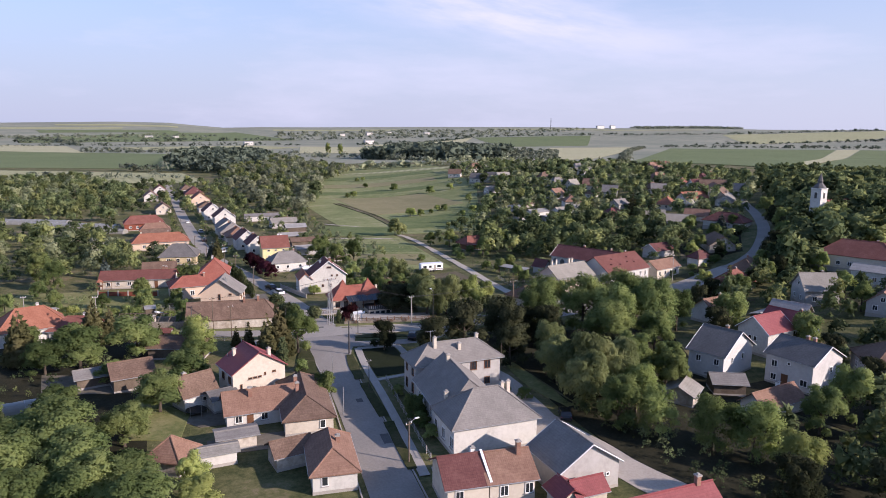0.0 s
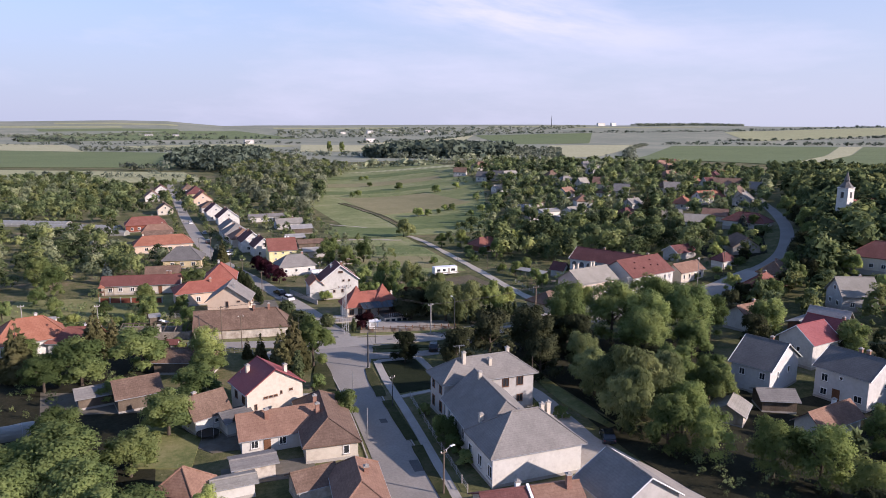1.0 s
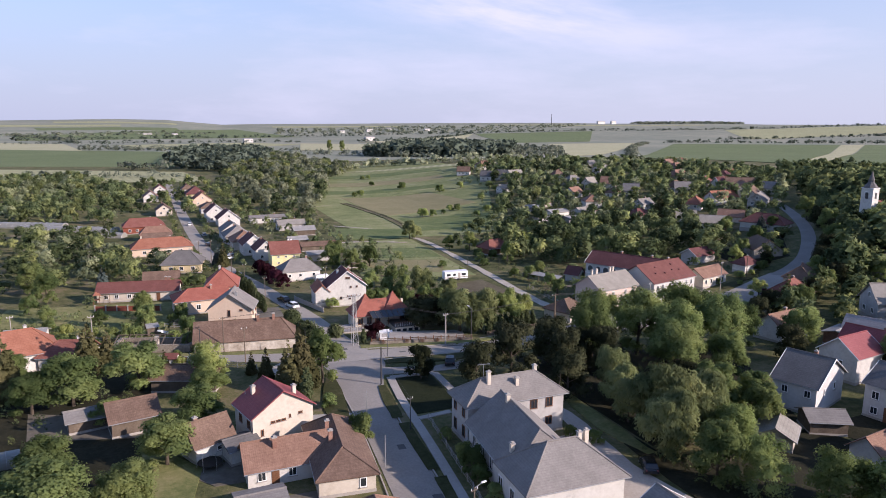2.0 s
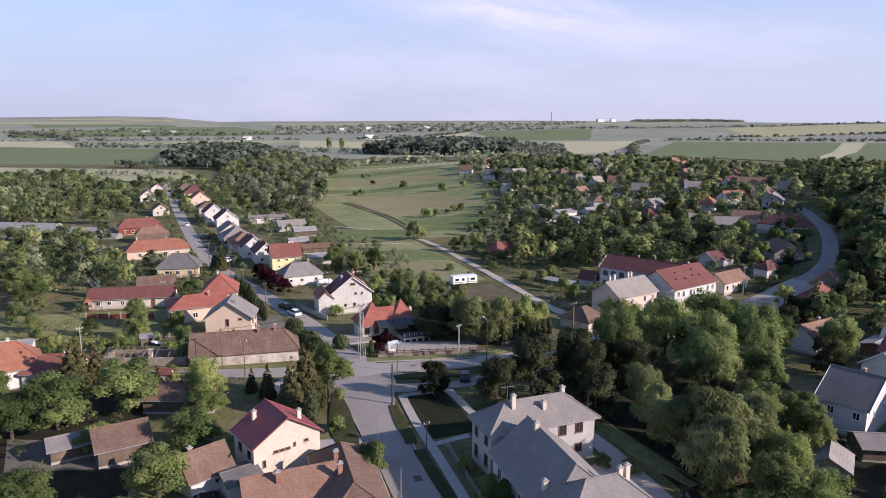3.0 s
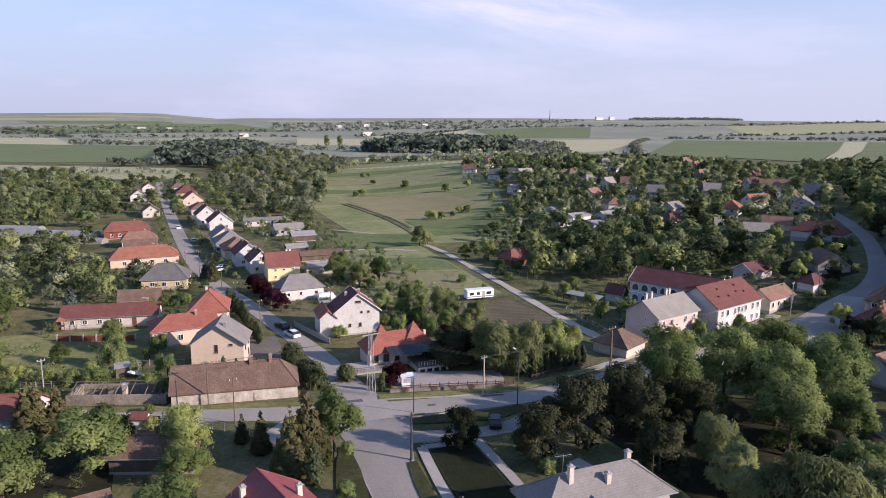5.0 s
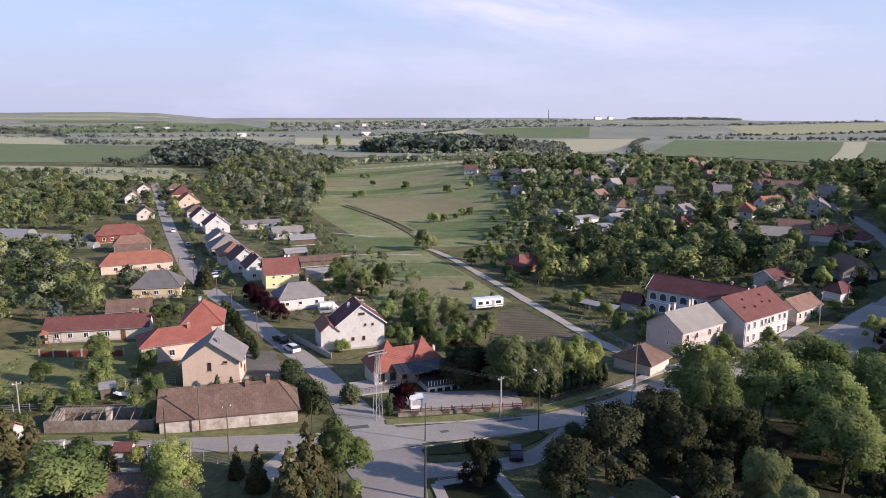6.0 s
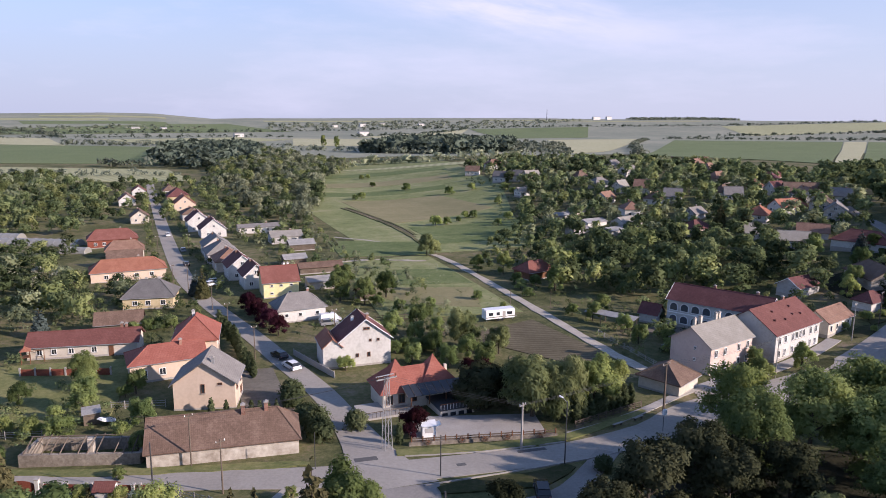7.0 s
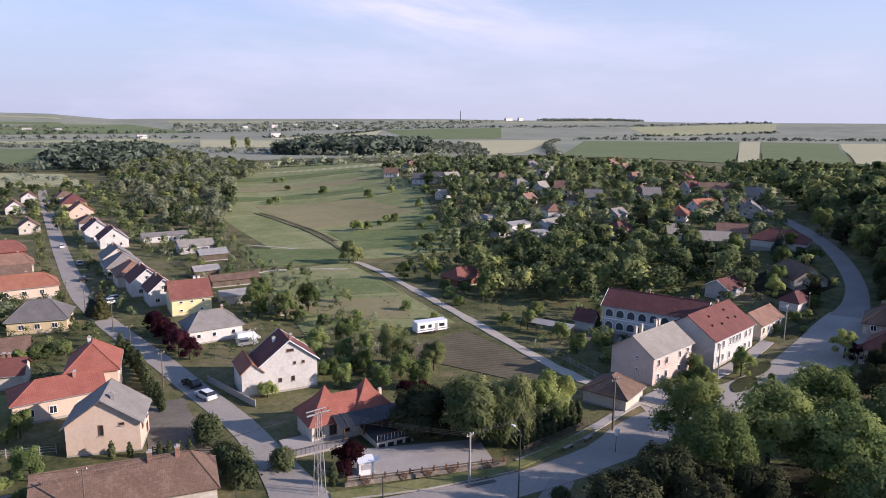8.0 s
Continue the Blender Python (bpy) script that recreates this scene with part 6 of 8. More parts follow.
for k in range(12):
    part("baluster", rod((1.0 + k * 0.52, -8.1, 1.6), (1.0 + k * 0.52, -8.1, 2.5), 0.03), M["white paint"], RS)
part("handrail", box(3.86, -8.1, 2.52, 6.0, 0.1, 0.08), M["brown paint"], RS)
part("handrail", box(6.8, -5.2, 2.52, 0.1, 5.8, 0.08), M["brown paint"], RS)
for k in range(14):
    part("baluster", rod((-10.0 + k * 0.6, -5.1, 0.7), (-10.0 + k * 0.6, -5.1, 1.6), 0.035), M["wood"], RS)
part("handrail", box(-6.0, -5.1, 1.62, 8.4, 0.1, 0.08), M["wood"], RS)
for px_, py_ in ((-2.4, -4.4), (0.6, -4.4), (3.4, -4.4), (6.2, -4.4)):
    part("pergola_post", box(px_, py_, 2.2, 0.16, 0.16, 2.0), M["brown paint"], RS)
part("canopy", slab(((-3.2, -5.0, 3.1), (6.8, -5.0, 3.1), (6.8, -2.0, 3.9), (-3.2, -2.0, 3.9)), 0.05), M["glass"], RS, "dark glazed terrace canopy")
for k in range(9):
    a_, b_ = -3.2 + k * 1.25, -3.2 + k * 1.25
    part("rafter", rod((a_, -5.05, 3.13), (b_, -1.95, 3.95), 0.05, None, 4), M["wood"], RS)
for k in range(4):
    part("step", box(-3.0 + k * 0.2, -5.5 - k * 0.3, 0.45 - k * 0.17, 1.6, 0.32, 0.17), M["concrete"], RS)

# low wall with timber fence in front of the car park
FE = root("fence", pose(25.6, 149.3, gz(25.6, 149.3), 0, 0, -9.8), "low stone wall topped with a rustic timber fence", "fence")
part("plinth_wall", box(10.3, 0, 0.1, 20.8, 0.3, 0.9), M["rubble"], FE)
for k in range(14):
    part("post", box(0.2 + k * 1.56, 0, 0.9, 0.16, 0.16, 0.9, 0, 0.02), M["brown paint"], FE)
for k in range(13):
    for zz in (0.72, 1.02):
        part("rail", box(0.98 + k * 1.56, -0.02 if k % 3 else 0.03, zz + 0.02 * ((k * 7) % 3 - 1), 1.5, 0.06, 0.16), M["wood"], FE)
for k in (1, 4, 6, 8, 11):
    bm = bmesh.new()
    bmesh.ops.create_cone(bm, cap_ends=False, segments=14, radius1=0.48, radius2=0.48, depth=0.1, matrix=Matrix.Translation((0.98 + k * 1.56, -0.24, 0.62)) @ Matrix.Rotation(radians(90), 4, "X"))
    for a in range(4):
        add_rod(bm, (0.98 + k * 1.56 + 0.46 * math.cos(a * 0.785), -0.24, 0.62 + 0.46 * math.sin(a * 0.785)), (0.98 + k * 1.56 - 0.46 * math.cos(a * 0.785), -0.24, 0.62 - 0.46 * math.sin(a * 0.785)), 0.03)
    part("cart_wheel", bm, M["brown paint"], FE)

# white sales booth
BO = root("kiosk", pose(29.0, 151.8, gz(29.0, 151.8) + 0.1, 0, 0, -8) @ Matrix.Diagonal((0.8, 0.8, 0.85, 1)), "small white sales booth with an open flap", "kiosk")
part("body", box(0, 0, 1.0, 2.4, 1.8, 2.0, 0, 0.04), M["white paint"], BO)
part("roof", slab(((-1.35, -1.1, 2.12), (1.35, -1.1, 2.12), (1.35, 1.1, 2.34), (-1.35, 1.1, 2.34)), 0.08), M["white paint"], BO)
part("flap", slab(((1.2, -0.9, 1.9), (2.1, -0.9, 2.25), (2.1, 0.9, 2.25), (1.2, 0.9, 1.9)), 0.05), M["white paint"], BO)
part("hatch", box(0, -0.91, 1.3, 1.5, 0.05, 0.8), M["grey render"], BO)

# ---- caravan ----
CV = root("caravan", pose(63.4, 207.2, gz(63.4, 207.2) + 0.12, 0, 0, 2), "white static caravan standing at the edge of the plot", "caravan")
bm = bmesh.new()
add_box(bm, 0, 0, 1.55, 7.4, 2.4, 2.1, 0, 0.12)
part("body", bm, M["white paint"], CV)
part("roof", box(0, 0, 2.66, 7.3, 2.3, 0.12, 0, 0.03), M["car white"], CV)
part("stripe", box(0, -1.21, 1.0, 7.2, 0.03, 0.16), M["yard"], CV)
for wx, ww in ((-2.4, 1.1), (-0.6, 0.8), (2.3, 1.3)):
    part("window", box(wx, -1.21, 1.75, ww, 0.05, 0.7, 0, 0.01), M["glass"], CV)
part("door", box(0.9, -1.21, 1.45, 0.7, 0.05, 1.7), M["concrete"], CV)
for wx in (-0.5, 0.5):
    part("wheel", rod((wx, -1.22, 0.32), (wx, -0.98, 0.32), 0.32, None, 14), M["rubber"], CV)
    part("wheel", rod((wx, 1.22, 0.32), (wx, 0.98, 0.32), 0.32, None, 14), M["rubber"], CV)
for wx in (-3.3, 3.3):
    part("jack", rod((wx, -0.9, 0), (wx, -0.9, 0.55), 0.05), M["metal"], CV)
part("drawbar", rod((3.6, 0, 0.5), (4.7, 0, 0.4), 0.06), M["metal"], CV)


# ---- cars ----
def car(x, y, rz, paint, label, L=4.2, W=1.72, H=1.46, van=False):
    c = root("van" if van else "car", pose(x, y, gz(x, y) + 0.07, 0, 0, rz), label, "van" if van else "car")
    prof = [(-L / 2, 0.35), (-L / 2, 0.75), (-L / 2 + 0.12, 0.92), (-L / 2 + 0.25, 0.98), (L * 0.24, 0.96), (L / 2 - 0.12, 0.78), (L / 2, 0.6), (L / 2, 0.32)]
    roofp = [(-L / 2 + 0.2, 0.97), (-L / 2 + 0.55, H - 0.06), (-L / 2 + 0.8, H), (L * 0.02, H), (L * 0.08, H - 0.04), (L * 0.25, 0.95)]
    if van:
        roofp = [(-L / 2 + 0.03, 0.97), (-L / 2 + 0.08, H - 0.08), (-L / 2 + 0.2, H), (L * 0.2, H), (L * 0.25, H - 0.06), (L * 0.37, 0.95)]

    def loft(pp, w0, w1, z0):
        bm = bmesh.new()
        zs = [p[1] for p in pp]
        lo, hi = min(zs), max(zs)
        a = [bm.verts.new((px_, -(w0 + (w1 - w0) * (pz - lo) / (hi - lo)) / 2, pz)) for px_, pz in pp]
        b = [bm.verts.new((px_, (w0 + (w1 - w0) * (pz - lo) / (hi - lo)) / 2, pz)) for px_, pz in pp]
        bm.faces.new(a)
        bm.faces.new(b[::-1])
        for k in range(len(pp)):
            bm.faces.new((a[k], b[k], b[(k + 1) % len(pp)], a[(k + 1) % len(pp)]))
        bmesh.ops.recalc_face_normals(bm, faces=bm.faces)
        return bm
    part("body", loft(prof, W, W * 0.96, 0), paint, c)
    part("cabin", loft(roofp, W * 0.94, W * 0.78, 0.9), M["glass"] if not van else paint, c)
    part("roof_panel", box(-L * 0.14 if not van else -L * 0.1, 0, H + 0.005, L * 0.42 if not van else L * 0.5, W * 0.76, 0.03, 0, 0.01), paint, c)
    if van:
        part("windscreen", slab(((L * 0.262, -W * 0.38, H - 0.1), (L * 0.262, W * 0.38, H - 0.1), (L * 0.375, W * 0.44, 1.0), (L * 0.375, -W * 0.44, 1.0)), 0.02), M["glass"], c)
    for wx in (-L * 0.31, L * 0.32):
        for s in (-1, 1):
            w = part("wheel", rod((wx, s * (W / 2 - 0.2), 0.3), (wx, s * (W / 2 + 0.01), 0.3), 0.3, None, 14), M["rubber"], c)
            part("rim", rod((wx, s * (W / 2), 0.3), (wx, s * (W / 2 + 0.02), 0.3), 0.18, None, 10), M["metal"], w)
    for s in (-1, 1):
        part("headlight", box(L / 2 - 0.05, s * W * 0.36, 0.66, 0.1, 0.3, 0.12), M["white paint"], c)
        part("tail_light", box(-L / 2 + 0.02, s * W * 0.4, 0.78, 0.06, 0.16, 0.16), M["tile carmine"], c)
        part("mirror", box(L * 0.16, s * (W / 2 + 0.06), 0.98, 0.1, 0.14, 0.1), paint, c)
    return c


car(12.8, 195.2, 112, M["car black"], "black hatchback parked beside the street")
car(14.3, 188.6, 112, M["car white"], "white saloon parked beside the street", 4.4)
car(1.2, 264.6, 20, M["car white"], "white car parked across the verge")
car(2.2, 268.2, 15, M["car silver"], "silver car parked beside the street")
car(26.3, 217.6, 10, M["car white"], "white delivery van beside the bungalow", 4.9, 1.9, 1.95, True)
car(25.6, 214.4, 5, M["car silver"], "silver car beside the bungalow")
car(47.4, 86.8, 68, M["car black"], "dark car parked in the lane")
car(36.2, 131.0, 70, M["car black"], "dark car under the trees in the lane")
car(117.5, 149.6, 60, M["car white"], "white car parked at the edge of the square")
car(-6.4, 300.0, 98, M["car black"], "dark car parked in the far street")
car(-8.2, 330.0, 98, M["car silver"], "silver car parked in the far street")
car(-15.4, 372.0, 98, M["car white"], "white car parked in the far street")
car(22.4, 236.0, 20, M["car silver"], "silver car in a house drive")
car(149, 300, 40, M["car white"], "white car beside the low shed")


# ---- poles, pylon, wires ----
def pole(x, y, h, mat="wood", label="weathered wooden utility pole", arm=0.0, lean=(0, 0), r=0.12, name="utility_pole", lamp=False, rz=20):
    p = root(name, pose(x, y, gz(x, y), lean[0], lean[1], rz), label, "pole")
    part("shaft", rod((0, 0, -0.5), (0, 0, h), r, r * 0.65, 8), M[mat], p)
    if arm:
        part("crossarm", box(0, 0, h - 0.35, arm, 0.1, 0.12), M[mat], p)
        for k in (-1, 0, 1):
            part("insulator", rod((k * arm * 0.44, 0, h - 0.3), (k * arm * 0.44, 0, h - 0.06), 0.05, 0.03), M["white paint"], p)
    if lamp:
        b_ = part("bracket", rod((0, 0, h - 0.15), (1.0, 0, h + 0.15), 0.035), M["metal"], p)
        part("lamp_head", box(1.25, 0, h + 0.16, 0.65, 0.26, 0.14, 0, 0.03), M["white paint"], p)
    return p


PY = root("pylon", pose(22.4, 149.2, gz(22.4, 149.2), 0, 0, 15), "grey steel lattice pylon carrying power lines", "pylon")
PH, PW, PT = 10.2, 0.55, 0.22
for sx, sy in ((-1, -1), (1, -1), (1, 1), (-1, 1)):
    part("leg", rod((sx * PW, sy * PW, -0.3), (sx * PT, sy * PT, PH), 0.05, None, 4), M["metal"], PY)
for k in range(11):
    f0, f1 = k / 11, (k + 1) / 11
    w0, w1 = PW + (PT - PW) * f0, PW + (PT - PW) * f1
    for a in range(4):
        c0, s0 = ((-1, -1), (1, -1), (1, 1), (-1, 1))[a], ((-1, -1), (1, -1), (1, 1), (-1, 1))[(a + 1) % 4]
        if k % 2:
            c0, s0 = s0, c0
        part("brace", rod((c0[0] * w0, c0[1] * w0, PH * f0), (s0[0] * w1, s0[1] * w1, PH * f1), 0.025, None, 4), M["metal"], PY)
part("crossarm", box(0, 0, PH - 0.15, 3.0, 0.16, 0.16), M["metal"], PY)
part("crossarm", box(0, 0.5, PH + 0.1, 2.6, 0.12, 0.12), M["metal"], PY)
for k in (-1.35, -0.5, 0.5, 1.35):
    part("insulator", rod((k, 0, PH - 0.05), (k, 0, PH + 0.3), 0.06), M["brown paint"], PY)

pole(39.4, 143.4, 6.6, "concrete", "pale concrete utility pole beside the car park", 1.2, r=0.17)
pole(42.4, 137.0, 8.6, "dark metal", "tall dark street lamp with a curved head", 0, r=0.09, name="street_lamp", lamp=True, rz=100)
pole(26.6, 139.2, 5.4, "dark metal", "dark street lamp pole on the grass island", 0, r=0.09, name="street_lamp")
pole(22.0, 124.2, 6.4, "dark metal", "dark steel lamp pole with a thick foot", 0, r=0.16, name="street_lamp")
pole(22.0, 106.3, 5.0, "dark metal", "street lamp with two bracket heads", 0.9, r=0.08, name="street_lamp")
pole(21.6, 80.0, 5.6, "wood", "wooden street lamp pole with two heads", 0.9, r=0.12, name="street_lamp", lamp=True)
pole(0.2, 111.6, 6.4, "concrete", "slim pale pole beside the cream house", 0, r=0.08)
for px_, py_, ph_, ma_ in ((-2.3, 152.0, 7.2, "wood"), (1.3, 143.2, 6.8, "wood"), (-6.3, 145.3, 6.6, "dark metal"), (12.4, 146.2, 5.0, "dark metal"), (-26.2, 161.0, 7.4, "concrete"), (-41, 166, 7.4, "concrete"), (8.3, 195.5, 6.8, "wood"), (4.0, 214, 7, "wood"), (1.0, 236.0, 7.2, "wood"), (-8.8, 262, 7.2, "wood"), (-5, 262, 7.2, "wood"), (-16, 320, 7.5, "wood"), (-6, 322, 7.5, "wood"), (-21, 372, 7.5, "wood"), (-26, 430, 7.5, "wood"), (-32, 500, 7.5, "wood"), (24.4, 200.5, 7.5, "wood"), (96, 157.6, 7.5, "concrete"), (124.3, 166.8, 8, "concrete"), (135.8, 170.4, 7.5, "wood"), (17.0, 112.0, 4.2, "metal"), (16.2, 97.0, 4.4, "metal"), (46, 108, 5, "wood"), (79.8, 213.0, 5, "wood"), (71.3, 218, 4.6, "wood")):
    pole(px_, py_, ph_, ma_, {"wood": "weathered wooden utility pole", "concrete": "pale concrete utility pole", "dark metal": "slim dark steel pole", "metal": "slim grey steel pole"}[ma_], 1.1 if ma_ in ("wood", "concrete") and ph_ > 6 else 0, r=0.11 if ph_ > 6 else 0.06)
TP = pole(66.4, 149.6, 8.2, "wood", "wooden transformer pole with a crossarm", 2.0, r=0.16)
part("stay", rod((0.9, 0.4, -0.3), (0.1, 0.0, 7.6), 0.12, 0.1, 6), M["wood"], TP)
BX = pole(61.5, 143.0, 3.6, "dark metal", "slim post carrying a white metal box", 0, r=0.05)
part("box", box(0, -0.1, 3.0, 0.6, 0.4, 0.8, 0, 0.03), M["white paint"], BX)


def cable(a, b, sag, label="thin sagging overhead power cable", thick=0.014):
    cu = bpy.data.curves.new("cable", "CURVE")
    cu.dimensions = "3D"
    cu.bevel_depth, cu.bevel_resolution = thick, 0
    sp = cu.splines.new("POLY")
    n = 13
    sp.points.add(n - 1)
    A, B = Vector(a), Vector(b)
    for k in range(n):
        u = k / (n - 1)
        p = A.lerp(B, u)
        sp.points[k].co = (p.x, p.y, p.z - sag * 4 * u * (1 - u), 1)
    cu.materials.append(M["dark metal"])
    ob = new("cable", cu)
    return tagged(ob, label, "cable", "overhead cables")


zt = lambda x, y, h: (x, y, gz(x, y) + h)
for off in (-0.8, 0.0, 0.8):
    cable(zt(22.4 + off * 0.9, 149.2 + off * 0.3, 10.3), zt(39.4 + off * 0.5, 143.4 + off * 0.4, 6.4), 0.3, thick=0.014)
    cable(zt(39.4 + off * 0.5, 143.4 + off * 0.4, 6.4), zt(66.4 + off * 0.6, 149.6 + off, 8.0), 0.5, "twisted overhead cable sagging along the street", 0.013)
    cable(zt(66.4 + off * 0.6, 149.6 + off, 8.0), zt(96 + off * 0.4, 157.6 + off * 0.5, 7.2), 0.5, "twisted overhead cable sagging along the street", 0.013)
    cable(zt(22.4 + off * 0.9, 149.2 + off * 0.3, 10.3), zt(-2.3, 152.0 + off * 0.4, 7.0), 0.5)
for pa, pb in (((96, 157.6, 7.2), (124.3, 166.8, 7.7)), ((124.3, 166.8, 7.7), (135.8, 170.4, 7.2)), ((-2.3, 152.0, 7.0), (-26.2, 161.0, 7.2)), ((8.3, 195.5, 6.6), (4.0, 214, 6.8)), ((4.0, 214, 6.8), (1.0, 236, 7.0)), ((1.0, 236, 7.0), (-5, 262, 7.0)), ((22.0, 106.3, 4.8), (22.0, 124.2, 6.2))):
    cable(zt(*pa), zt(*pb), 0.4)

# mast on the skyline and bright buildings on the plain
MA = root("radio_mast", pose(1807, 3600, gz(1807, 3600)), "slender radio mast far on the plain", "mast")
part("shaft", rod((0, 0, 0), (0, 0, 78 - gz(1807, 3600)), 2.0, 1.3, 6), M["dark metal"], MA)
for fx, fy, fL, fh in ((480, 2270, 34, 12), (92, 2150, 26, 10), (700, 3300, 30, 12), (820, 3400, 24, 10), (2300, 3900, 60, 16), (2400, 3920, 40, 18), (-250, 3000, 30, 6), (-150, 3000, 22, 6), (1000, 3350, 30, 9), (560, 3250, 26, 9)):
    house(fx, fy, 15, fL, 14, fh, 2, "white render", "sheet", "pale flat-roofed building far on the plain", gutters=False, name="farm_building", category="building", plinth=False, windows=row_of("S", fh * 0.55, 3.0, 2.0, -fL * 0.3, 0, fL * 0.3))

# ---- yards: ruin, fences, tunnels, sheds ----
RU = root("ruined_house", pose(-15.0, 159.8, gz(-15, 159.8), 0, 0, -15), "roofless ruined house with bare rafters and rubble walls", "ruin")
part("wall", box(0, -2.6, 0.6, 15, 0.5, 2.4), M["rubble"], RU)
part("wall", box(0, 2.6, 0.5, 15, 0.5, 2.0), M["rubble"], RU)
part("wall", box(-7.3, 0, 0.6, 0.5, 4.7, 2.2), M["rubble"], RU)
part("wall", box(7.3, 0, 0.6, 0.5, 4.7, 2.2), M["rubble"], RU)
part("chimney_stub", box(0.2, 0.2, 1.4, 0.8, 1.0, 2.4, 8, 0.1), M["old plaster"], RU)
for k in range(13):
    if k in (5, 9):
        continue
    part("rafter", rod((-7 + k * 1.12, -2.7, 1.75), (-7 + k * 1.12 + 0.1 * math.sin(k * 2.1), 0.3 + 0.5 * math.sin(k), 2.9), 0.09, None, 4), M["wood"], RU)
part("purlin", rod((-7.2, 0.2, 2.85), (3.5, 0.2, 2.95), 0.09, None, 4), M["wood"], RU)


def fence_run(x0, y0, x1, y1, kind, label, h=1.2, gap=2.0):
    """A fence: posts, and rails or panels between them."""
    n = max(1, int(math.hypot(x1 - x0, y1 - y0) / gap))
    f = root("fence", Matrix.Translation((x0, y0, 0)), label, "fence")
    ang = math.degrees(math.atan2(y1 - y0, x1 - x0))
    for k in range(n + 1):
        qx, qy = x0 + (x1 - x0) * k / n, y0 + (y1 - y0) * k / n
        part("post", box(qx - x0, qy - y0, gz(qx, qy) + h / 2 - 0.1, 0.28 if kind == "panel" else 0.1, 0.28 if kind == "panel" else 0.1, h + 0.3, ang), M["concrete"] if kind != "wood" else M["wood"], f)
        if k < n:
            mx_, my_ = qx + (x1 - x0) / n / 2, qy + (y1 - y0) / n / 2
            ln = math.hypot(x1 - x0, y1 - y0) / n
            if kind == "panel":
                part("panel", box(mx_ - x0, my_ - y0, gz(mx_, my_) + h * 0.45, ln - 0.3, 0.08, h * 0.8, ang), M["red fence"], f)
            elif kind == "wall":
                part("panel", box(mx_ - x0, my_ - y0, gz(mx_, my_) + h * 0.42, ln - 0.1, 0.12, h * 0.9, ang), M["concrete"], f)
            else:
                for zz in (0.35, 0.75, 1.05):
                    part("rail", box(mx_ - x0, my_ - y0, gz(mx_, my_) + zz * h / 1.2, ln, 0.03, 0.06 if kind == "wire" else 0.12, ang), M["metal"] if kind == "wire" else M["wood"], f)
    return f


fence_run(-31.5, 198.6, -16.5, 194.6, "panel", "red-brown panel fence across the garden", 1.6, 2.5)
fence_run(-14.6, 178.2, -6.6, 176.4, "wire", "wire fence on concrete posts", 1.3, 1.9)
fence_run(-18.4, 149.6, -5.0, 144.9, "panel", "red-brown fence panels between pale pillars", 1.5, 2.4)
fence_run(-5.0, 144.9, 3.0, 137.8, "wire", "garden fence of wire on posts", 1.2, 2.0)
fence_run(50, 147.8, 64.5, 152.6, "wood", "pale wooden fence along the street", 1.1, 1.6)
fence_run(15.6, 196, 21.0, 181.5, "wall", "pale concrete garden wall along the street", 1.3, 2.2)
fence_run(36, 214, 46, 213, "wood", "old board fence behind the white house", 1.6, 1.5)
fence_run(12.2, 166.5, 5.2, 170.2, "wood", "dark garden fence beside the peach house", 1.2, 1.4)
fence_run(24.4, 79.5, 25.4, 108.6, "wire", "wire fence along the footpath", 1.1, 2.2)
fence_run(24.6, 127.2, 31.0, 127.4, "wire", "low wire fence around the lawn", 0.8, 2.0)
fence_run(85.5, 176.5, 97.5, 184.5, "wall", "pale concrete courtyard wall", 1.4, 2.5)
fence_run(104, 146, 128, 138, "wood", "garden fence of grey boards", 1.3, 2.0)
fence_run(-46, 174, -20, 168.5, "wire", "wire fence around the gardens", 1.2, 2.4)
fence_run(79, 165, 79.4, 190, "wire", "wire fence beside the farm track", 1.2, 2.5)


GT = root("garden_gate", pose(-20.6, 150.2, gz(-20.6, 150.2), 0, 0, -17), "brown arched double gate between white pillars", "gate")
for sx in (-1, 1):
    pl_ = part("pillar", box(sx * 1.75, 0, 0.95, 0.45, 0.45, 2.1, 0, 0.02), M["white render"], GT)
    part("cap", box(sx * 1.75, 0, 2.06, 0.6, 0.6, 0.12, 0, 0.02), M["concrete"], pl_)
for sx in (-1, 1):
    bm = bmesh.new()
    for k in range(8):
        u = 0.1 + k * 0.19
        add_box(bm, sx * u, 0, 0.1 + (1.75 - 0.45 * (u / 1.5) ** 2) / 2, 0.17, 0.05, 1.75 - 0.45 * (u / 1.5) ** 2)
    add_box(bm, sx * 0.76, 0.05, 0.5, 1.45, 0.05, 0.12)
    part("leaf", bm, M["red fence"], GT)
GF = root("garden_wall", pose(-18.9, 149.9, gz(-18.9, 149.9), 0, 0, -20), "garden fence of white pillars with brown board panels", "fence")
for k in range(6):
    pl_ = part("pillar", box(k * 2.78, 0, 0.68, 0.38, 0.38, 1.7, 0, 0.02), M["white render"], GF)
    part("cap", box(k * 2.78, 0, 1.57, 0.5, 0.5, 0.09, 0, 0.02), M["concrete"], pl_)
    if k < 5:
        part("plinth", box(k * 2.78 + 1.39, 0, 0.1, 2.4, 0.24, 0.7), M["white render"], GF)
        for j in range(4):
            part("board", box(k * 2.78 + 1.39, 0, 0.58 + j * 0.235, 2.38, 0.05, 0.2), M["brown paint" if k % 3 else "red fence"], GF)
SD = root("garden_shed", pose(-11.2, 145.6, gz(-11.2, 145.6), 0, 0, -16), "small red-brown garden shed with a pitched roof", "shed")
